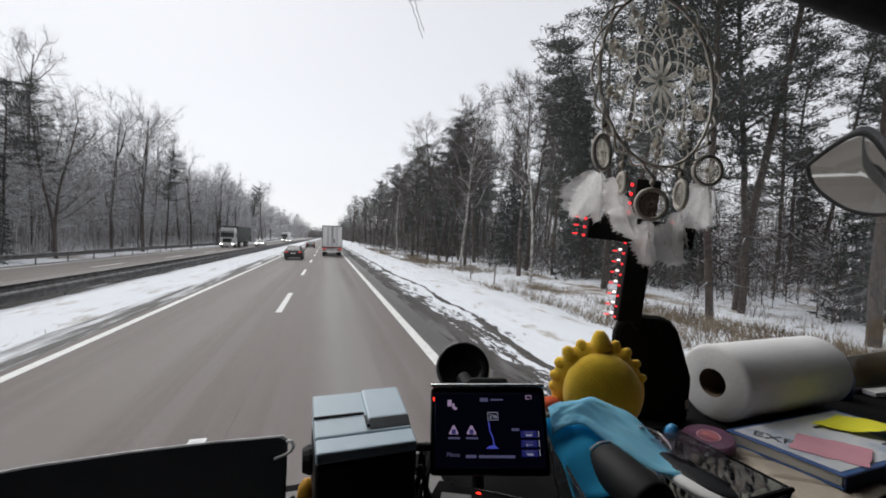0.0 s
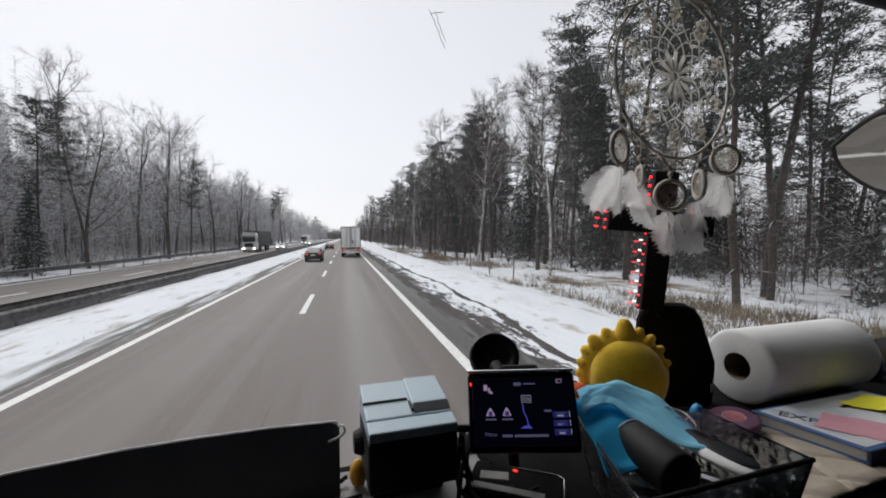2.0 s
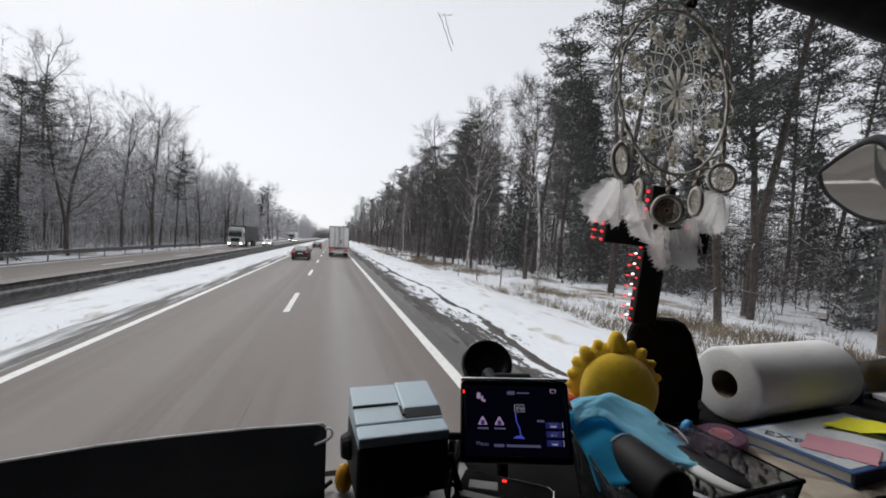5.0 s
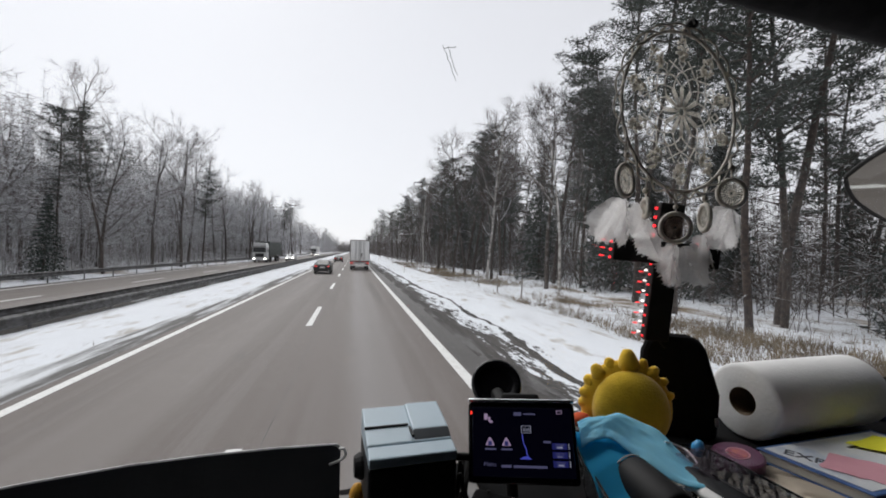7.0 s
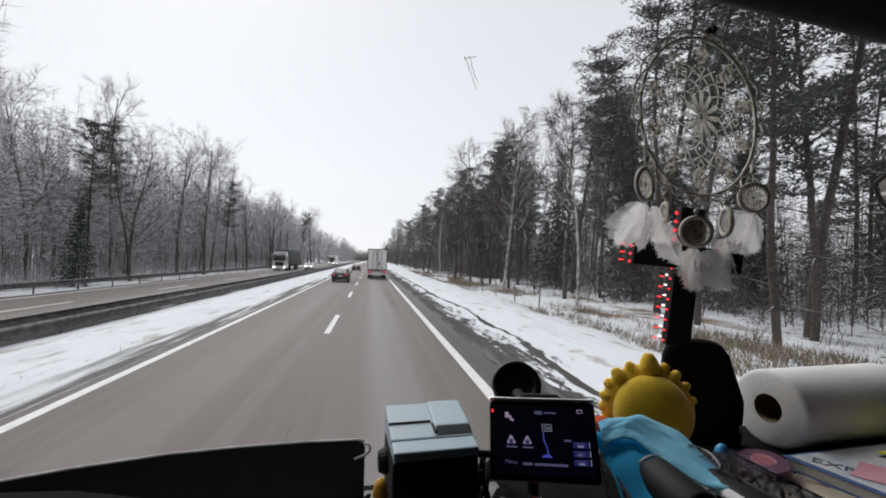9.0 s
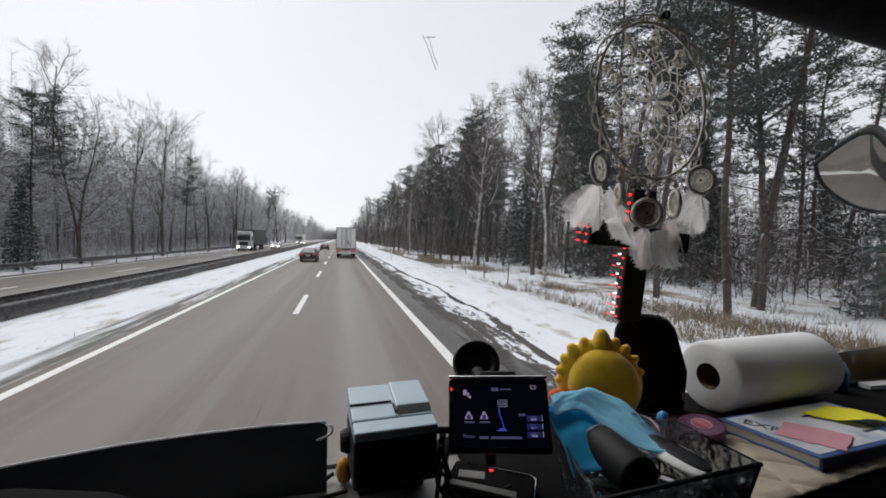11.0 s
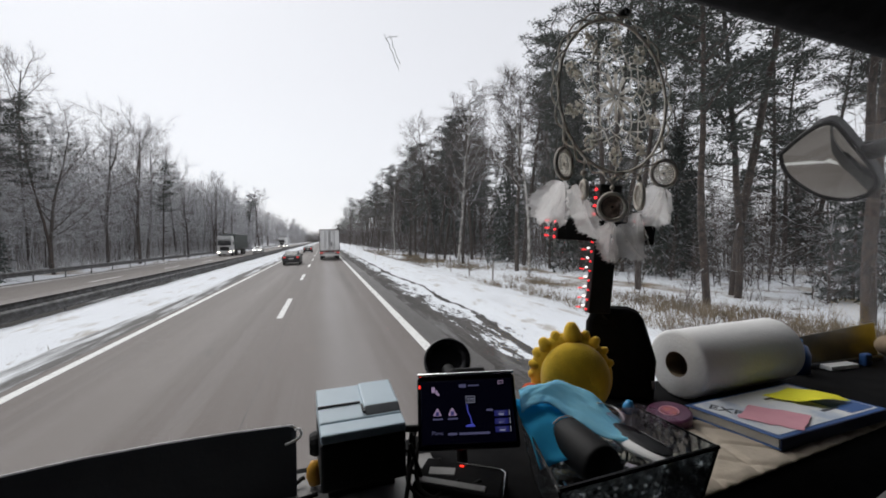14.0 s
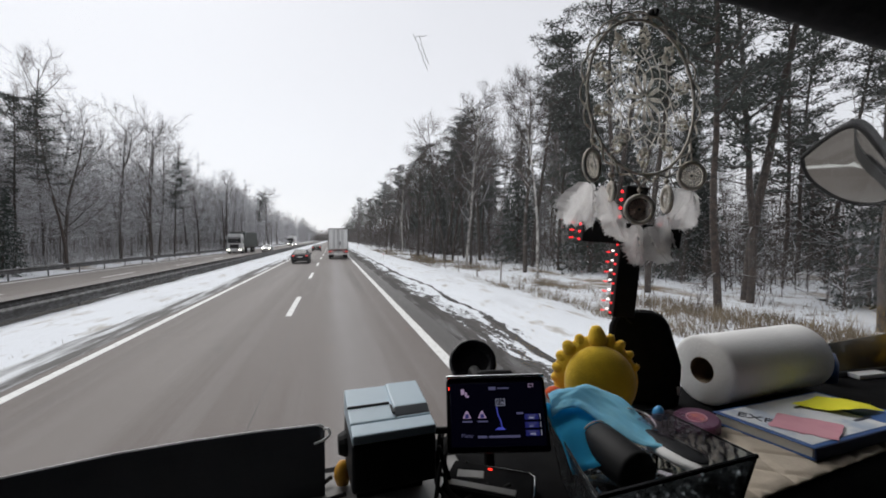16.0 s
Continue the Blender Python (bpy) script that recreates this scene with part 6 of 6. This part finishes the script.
# light cross
M_led_white = mat("white_light_bead", (0.8, 0.8, 0.8), 0.3, emit=(1.0, 0.90, 0.90), power=2.4)
M_led = mat("red_light_bead", (0.5, 0.02, 0.02), 0.3, emit=(1.0, 0.022, 0.030), power=2.2)
crs = thing("light_cross", "black cross edged with red and white light beads", "lamp", at=pose(0.632, 1.962, 2.437, 3, 4.5, -8))
part("shaft", box(0.054, 0.022, 0.300, 0.002, 1, (0.0, 0, 0.150)), M_black, crs)
part("arm", box(0.240, 0.0225, 0.050, 0.002, 1, (0.0, 0, 0.192)), M_black, crs)
for k in range(8):
    z = 0.008 + 0.0225 * k
    part("bead", blob(0.0026, 0.0026, 0.0020, 8, 6), M_led, crs, m=pose(-0.0300, -0.002, z), smooth=True)
    part("white_bead", blob(0.0040, 0.0022, 0.0019, 8, 6), M_led_white, crs, m=pose(-0.0365, 0.002, z + 0.008), smooth=True)
    # windscreen reflection of the red bead, added as a glowing streak on a pin
    part("pin", tube([(-0.026, 0, z + 0.002), (-0.052, 0.002, z + 0.004)], 0.0007, 4), M_steel, crs)
    part("bead", blob(0.0060, 0.0020, 0.0013, 8, 6), M_led, crs, m=pose(-0.0470, 0.002, z + 0.004), smooth=True)
for k in range(3):
    z = 0.172 + 0.017 * k
    part("bead", blob(0.0028, 0.0028, 0.0028, 8, 6), M_led, crs, m=pose(-0.1235, -0.002, z), smooth=True)
    # the arm beads' reflection in the glass, also added as a glowing streak
    part("bead", blob(0.0064, 0.0022, 0.0015, 8, 6), M_led, crs, m=pose(-0.1400, 0.002, z + 0.002), smooth=True)
    part("pin", tube([(-0.119, 0, z), (-0.145, 0.002, z + 0.002)], 0.0007, 4), M_steel, crs)
for k in range(4):
    part("bead", blob(0.0036, 0.0030, 0.0034, 8, 6), M_led, crs, m=pose(-0.030, 0.002, 0.230 + 0.019 * k), smooth=True)
part("bead", blob(0.0060, 0.0026, 0.0026, 8, 6), M_led, crs, m=pose(0.075, 0.002, 0.2195), smooth=True)
part("lead", tube(smooth_line([(0.01, 0, 0.0), (0.02, -0.005, -0.012), (0.035, 0.0, -0.02), (0.04, 0.01, -0.06), (0.05, 0.02, -0.19)]), 0.0022, 6), M_rubber, crs)
part("stand", box(0.05, 0.05, 0.008, 0.002, 1, (0.045, 0.005, -0.196)), M_black, crs)

# dream catcher
M_cord = mat("pale_cotton_cord", (0.72, 0.68, 0.62), 0.95, second=(0.60, 0.56, 0.50), scale=60, bump=0.5, bump_scale=500)
M_lace = mat("crocheted_cotton", (0.78, 0.75, 0.70), 0.95, second=(0.68, 0.65, 0.60), scale=70, bump=0.5, bump_scale=600)
ln, ll = M_lace.node_tree.nodes, M_lace.node_tree.links
thin, blend = ln.new("ShaderNodeBsdfTranslucent"), ln.new("ShaderNodeMixShader")
thin.inputs[0].default_value, blend.inputs[0].default_value = (0.92, 0.90, 0.86, 1), 0.6
ll.new(ln["Principled BSDF"].outputs[0], blend.inputs[1])
ll.new(thin.outputs[0], blend.inputs[2])
ll.new(blend.outputs[0], ln["Material Output"].inputs[0])
M_bead = mat("wooden_bead", (0.55, 0.50, 0.43), 0.6, second=(0.45, 0.40, 0.33), scale=40)
M_feather = bpy.data.materials.new("white_down")
M_feather.use_nodes = True
n, l = M_feather.node_tree.nodes, M_feather.node_tree.links
n["Principled BSDF"].inputs["Base Color"].default_value = (0.86, 0.85, 0.84, 1)
n["Principled BSDF"].inputs["Roughness"].default_value = 0.9
tl, mx = n.new("ShaderNodeBsdfTranslucent"), n.new("ShaderNodeMixShader")
tl.inputs[0].default_value = (0.90, 0.89, 0.88, 1)
mx.inputs[0].default_value = 0.85
l.new(n["Principled BSDF"].outputs[0], mx.inputs[1])
l.new(tl.outputs[0], mx.inputs[2])
gap, sheer = n.new("ShaderNodeBsdfTransparent"), n.new("ShaderNodeMixShader")
fw, fwm = n.new("ShaderNodeTexNoise"), n.new("ShaderNodeMapRange")
fw.inputs["Scale"].default_value, fw.inputs["Detail"].default_value = 90, 4
fwm.inputs["From Min"].default_value, fwm.inputs["From Max"].default_value = 0.35, 0.70
fwm.inputs["To Min"].default_value, fwm.inputs["To Max"].default_value = 0.34, 0.78
l.new(fw.outputs["Fac"], fwm.inputs["Value"])
l.new(fwm.outputs[0], sheer.inputs[0])
l.new(mx.outputs[0], sheer.inputs[1])
l.new(gap.outputs[0], sheer.inputs[2])
l.new(sheer.outputs[0], n["Material Output"].inputs[0])

DY = 1.895
dc = thing("dream_catcher", "pale dream catcher with crocheted lace and white feathers", "dream catcher", at=pose(0.633, DY, 2.918, 0, 0, 8))
RX, RZ = 0.156, 0.163


def ring_pts(cx, cz, rx, rz, count, wobble=0.0, turns=0, phase=0.0):
    out = []
    for k in range(count):
        a = 2 * math.pi * k / count
        w = wobble * math.cos(turns * a + phase)
        out.append((cx + (rx + w) * math.cos(a), wobble * math.sin(turns * a + phase), cz + (rz + w) * math.sin(a)))
    return out


part("ring", tube(ring_pts(0, 0, RX, RZ, 96), 0.0032, 8, closed=True), M_cord, dc, smooth=True)
part("twist", tube(ring_pts(0, 0, RX + 0.008, RZ + 0.008, 180, 0.0078, 11), 0.0020, 7, closed=True), M_cord, dc, smooth=True)
part("twist", tube(ring_pts(0, 0, RX + 0.008, RZ + 0.008, 180, 0.0078, 11, math.pi), 0.0020, 7, closed=True), M_cord, dc, smooth=True)


def P(r, deg):
    return Vector((r * RX * math.sin(radians(deg)), 0, r * RZ * math.cos(radians(deg))))


b = bmesh.new()
TH = 0.0013
N = 12
tube([P(0.055, 360 * k / 16) for k in range(16)], TH * 1.3, 6, b, closed=True)
for k in range(N):
    a, h = 360 * k / N, 180 / N
    for s in (-1, 0, 1):
        tube([P(0.06, a + s * 5), P(0.20, a + s * 6), P(0.31, a + s * 4)], TH, 5, b)
    tube([P(0.31, a), P(0.37, a + h * 0.6), P(0.42, a + h), P(0.37, a + h * 1.4), P(0.31, a + 2 * h)], TH, 5, b)
    tube([P(0.42, a + h), P(0.48, a + h * 1.5), P(0.50, a + 2 * h), P(0.55, a + 2 * h)], TH, 5, b)
    tube([P(0.42, a + h), P(0.48, a + h * 0.5), P(0.50, a)], TH, 5, b)
    tube([P(0.50, a), P(0.56, a + h * 0.7), P(0.60, a + h), P(0.56, a + h * 1.3), P(0.50, a + 2 * h)], TH, 5, b)
    tube([P(0.60, a + h), P(0.66, a + h * 0.6)], TH, 5, b)
    tube([P(0.60, a + h), P(0.66, a + h * 1.4)], TH, 5, b)
    tube([P(0.55, a), P(0.62, a - h * 0.35), P(0.68, a)], TH, 5, b)
    tube([P(0.55, a), P(0.62, a + h * 0.35), P(0.68, a)], TH, 5, b)
part("lace", b, M_lace, dc, smooth=True)
rl = random.Random(88)
for k in range(10):
    a = 36 * k
    lf = bmesh.new()
    for j in range(42):
        f = rl.random()
        wd = 8.5 * math.sin(math.pi * min(1, 0.12 + 0.8 * f)) * rl.uniform(-1, 1)
        q = P(0.64 + 0.27 * f, a + wd) + Vector((0, rl.uniform(-.002, .002), 0))
        bb2 = blob(0.0034, 0.0026, 0.0034, 6, 4)
        bmesh.ops.transform(bb2, matrix=Matrix.Translation(q), verts=bb2.verts)
        join(lf, bb2)
    part("leaf", lf, M_lace, dc, "crocheted leaf")
    part("tie", tube([P(0.90, a), P(0.99, a + rl.uniform(-3, 3))], TH, 5), M_lace, dc)


M_brown = mat("brown_thread", (0.30, 0.22, 0.18), 0.95, second=(0.22, 0.16, 0.13), scale=60)


def small_ring(x, z, radius, turn, tilt=0, thread=M_lace):
    m = pose(x, 0.0, z, 0, tilt, turn)
    s = part("small_ring", tube(ring_pts(0, 0, radius, radius, 36), 0.0046, 8, closed=True), M_cord, dc, "small wound ring", m=m, smooth=True)
    web = bmesh.new()
    spokes, loops = [], []
    for k in range(22):
        a = math.pi * k / 11
        s1, s2 = (0.16, 0.98) if k % 2 == 0 else (0.98, 0.16)
        spokes += [(s1 * radius * math.cos(a), 0, s1 * radius * math.sin(a)), (s2 * radius * math.cos(a), 0, s2 * radius * math.sin(a))]
        s3 = 0.6 if k % 2 else 0.75
        loops.append((s3 * radius * math.cos(a), 0, s3 * radius * math.sin(a)))
    tube(spokes, 0.0009, 4, web, closed=True)
    tube(loops, 0.0009, 4, web, closed=True)
    tube(ring_pts(0, 0, radius * 0.16, radius * 0.16, 14), 0.0014, 5, web, closed=True)
    part("small_web", web, thread, s)
    return s


def bead(x, z, r=0.0062):
    part("bead", blob(r, r, r, 12, 8), M_bead, dc, m=pose(x, 0, z), smooth=True)


small_ring(-0.143, -0.152, 0.030, 18)
small_ring(0.150, -0.157, 0.030, -22)
small_ring(-0.012, -0.238, 0.029, -28, thread=M_brown)
small_ring(0.070, -0.214, 0.028, 58)
small_ring(-0.092, -0.203, 0.018, 66)
for x, z0, z1 in ((-0.143, -0.075, -0.120), (0.150, -0.070, -0.126), (-0.092, -0.135, -0.184), (0.070, -0.150, -0.186), (-0.012, -0.166, -0.205)):
    part("string", tube([(x * 0.97, 0, z0), (x, 0, z1)], 0.0018, 5), M_cord, dc)
bead(-0.140, -0.102)
bead(0.148, -0.100)
bead(-0.092, -0.168)
bead(0.070, -0.174)
bead(-0.012, -0.196, 0.005)
part("bow", tube(smooth_line([(-0.04, 0.0, -0.165), (-0.02, 0, -0.176), (-0.012, 0, -0.186), (0.006, 0, -0.176), (0.025, 0, -0.163)]), 0.0022, 6), M_cord, dc)
part("swag", tube(smooth_line([(0.02, 0, -0.165), (0.05, 0, -0.172), (0.09, 0, -0.155), (0.12, 0, -0.135), (0.15, 0, -0.09)]), 0.0013, 5), M_cord, dc)


def feather(x, y, z, length, width, droop, turn, seed, curl=0.3):
    """A downy feather: a bent shaft with two soft vanes that curl round it and end in a fine fringe."""
    rr = random.Random(seed)
    f = bmesh.new()
    for turned in (rr.uniform(-0.35, 0.0), rr.uniform(0.55, 0.95)):
        grid, reach = [], width * rr.uniform(0.75, 0.95)
        for i in range(31):
            t = i / 30
            w = reach * (math.sin(math.pi * min(1, 0.14 + 0.82 * t)) ** 0.7)
            row = []
            for j in range(9):
                u = j / 4 - 1
                ww = w * u * (1 + 0.30 * noise.noise((3 * t, 2 * u, seed + turned)))
                row.append(f.verts.new((curl * length * t * t + ww * math.cos(turned), ww * math.sin(turned) + 0.30 * w * u * u + 0.004 * u * noise.noise((8 * t, 5 * u, seed + 3)),
                                        -length * t - 0.32 * abs(ww) + 0.003 * u * noise.noise((9 * t, 7 * u, seed)))))
            grid.append(row)
        for r0, r1 in zip(grid, grid[1:]):
            for j in range(8):
                f.faces.new((r0[j], r0[j + 1], r1[j + 1], r1[j]))
            for edge, inner in ((0, 1), (8, 7)):
                p = (r0[edge].co + r1[edge].co) / 2
                out = (r0[edge].co - r0[inner].co).normalized()
                tip = p + out * width * rr.uniform(0.05, 0.30) + Vector((rr.uniform(-.003, .003), rr.uniform(-.006, .006), rr.uniform(-.006, .001)))
                f.faces.new((r0[edge], r1[edge], f.verts.new(tip)))
    bmesh.ops.remove_doubles(f, verts=f.verts, dist=1e-5)
    ob = part("feather", f, M_feather, dc, "soft white down feather", m=pose(x, y, z, 0, droop, turn), smooth=True)
    part("shaft", tube([(curl * length * t * t, 0, -length * t) for t in (0, 0.3, 0.6, 0.95)], 0.0006, 5), M_feather, ob)


for i, (x, z, ln, w, dr, tn, cu) in enumerate(((-0.150, -0.190, 0.095, 0.040, 30, 0, -0.2), (-0.143, -0.186, 0.085, 0.036, -15, 30, -0.3), (-0.120, -0.195, 0.085, 0.038, -35, 10, 0.2),
                                                (-0.092, -0.225, 0.085, 0.030, -10, 0, 0.3), (-0.020, -0.272, 0.085, 0.034, -5, 10, 0.2), (-0.005, -0.272, 0.080, 0.032, 25, 0, 0.3),
                                                (0.010, -0.275, 0.100, 0.032, -25, 0, 0.3), (0.070, -0.248, 0.095, 0.034, 10, 0, 0.2), (0.072, -0.250, 0.080, 0.030, -20, 20, 0.3),
                                                (0.150, -0.190, 0.095, 0.038, 12, 0, -0.2), (0.150, -0.188, 0.090, 0.036, -14, 25, 0.3), (0.146, -0.190, 0.080, 0.032, 38, 0, 0.0))):
    feather(x, 0.002 * (i % 3) - 0.002, z, ln, w, dr, tn, 900 + i, cu)
part("hanger", tube(smooth_line([(0, 0, RZ), (0.006, 0.003, RZ + 0.010), (0.022, 0.012, RZ + 0.022)]), 0.002, 6), M_cord, dc)
hk = thing("suction_hook", "small black suction hook under the header", "hook", at=pose(0.662, 1.906, 3.106))
part("cup", blob(0.013, 0.016, 0.011, 14, 8), M_black, hk, smooth=True)
part("hook", tube(smooth_line([(0.0, 0.0, 0.0), (-0.004, -0.012, -0.004), (-0.008, -0.016, 0.001), (-0.010, -0.012, 0.006)]), 0.002, 6), M_steel, hk)

# mirror outside the right-hand front corner
M_mirror = bpy.data.materials.new("mirror_glass")
M_mirror.use_nodes = True
mb = M_mirror.node_tree.nodes["Principled BSDF"]
mb.inputs["Base Color"].default_value, mb.inputs["Metallic"].default_value, mb.inputs["Roughness"].default_value = (0.62, 0.63, 0.61, 1), 1.0, 0.05
nn = Vector((-0.881, -0.267, -0.391))
uu = Vector((0.2902, -0.957, 0.0))
vv = nn.cross(uu)
shape = [(-0.191, 0.072), (-0.10, 0.145), (-0.010, 0.195), (0.045, 0.175), (0.10, 0.06), (0.146, -0.049), (0.166, -0.140), (0.13, -0.195), (0.055, -0.215), (-0.052, -0.180), (-0.150, -0.080), (-0.185, 0.0)]
shape = [(p.x, p.z) for p in smooth_line([(x, 0, z) for x, z in shape + shape[:1]], 4)][:-1]
mir = thing("mirror", "front mirror in a dark housing outside the windscreen", "mirror", at=Matrix.Translation((2.501, 2.62, 2.98)) @ Matrix((uu, -nn, vv)).transposed().to_4x4())
part("housing", outline([(x * 1.06, z * 1.06) for x, z in shape], 0.11, 0.014), M_black, mir)
gm = bmesh.new()
c0 = gm.verts.new((0, -0.016, 0))
hoops = [[gm.verts.new((x * s, -0.016 + 0.0115 * s * s, z * s)) for x, z in shape] for s in (0.2, 0.4, 0.6, 0.8, 0.94)]
for k in range(len(shape)):
    j = (k + 1) % len(shape)
    gm.faces.new((c0, hoops[0][k], hoops[0][j]))
    for h0, h1 in zip(hoops, hoops[1:]):
        gm.faces.new((h0[k], h1[k], h1[j], h0[j]))
part("glass", gm, M_mirror, mir, "convex mirror glass", smooth=True)
part("lip", tube([(x, -0.004, z) for x, z in shape], 0.009, 8, closed=True), M_rubber, mir, smooth=True)
part("bracket", tube(smooth_line([(0.05, 0.08, 0.02), (0.16, 0.12, 0.03), (0.35, 0.08, 0.05), (0.55, 0.0, 0.05)]), 0.018, 10), M_black, mir, smooth=True)
to_mirror = mir.matrix_basis.inverted()
part("arm", tube([to_mirror @ Vector(p) for p in ((2.60, 2.60, 3.00), (2.56, 2.44, 3.01), (2.36, 2.24, 3.02), (2.00, 2.02, 3.02))], 0.04, 10), M_black, mir, smooth=True)
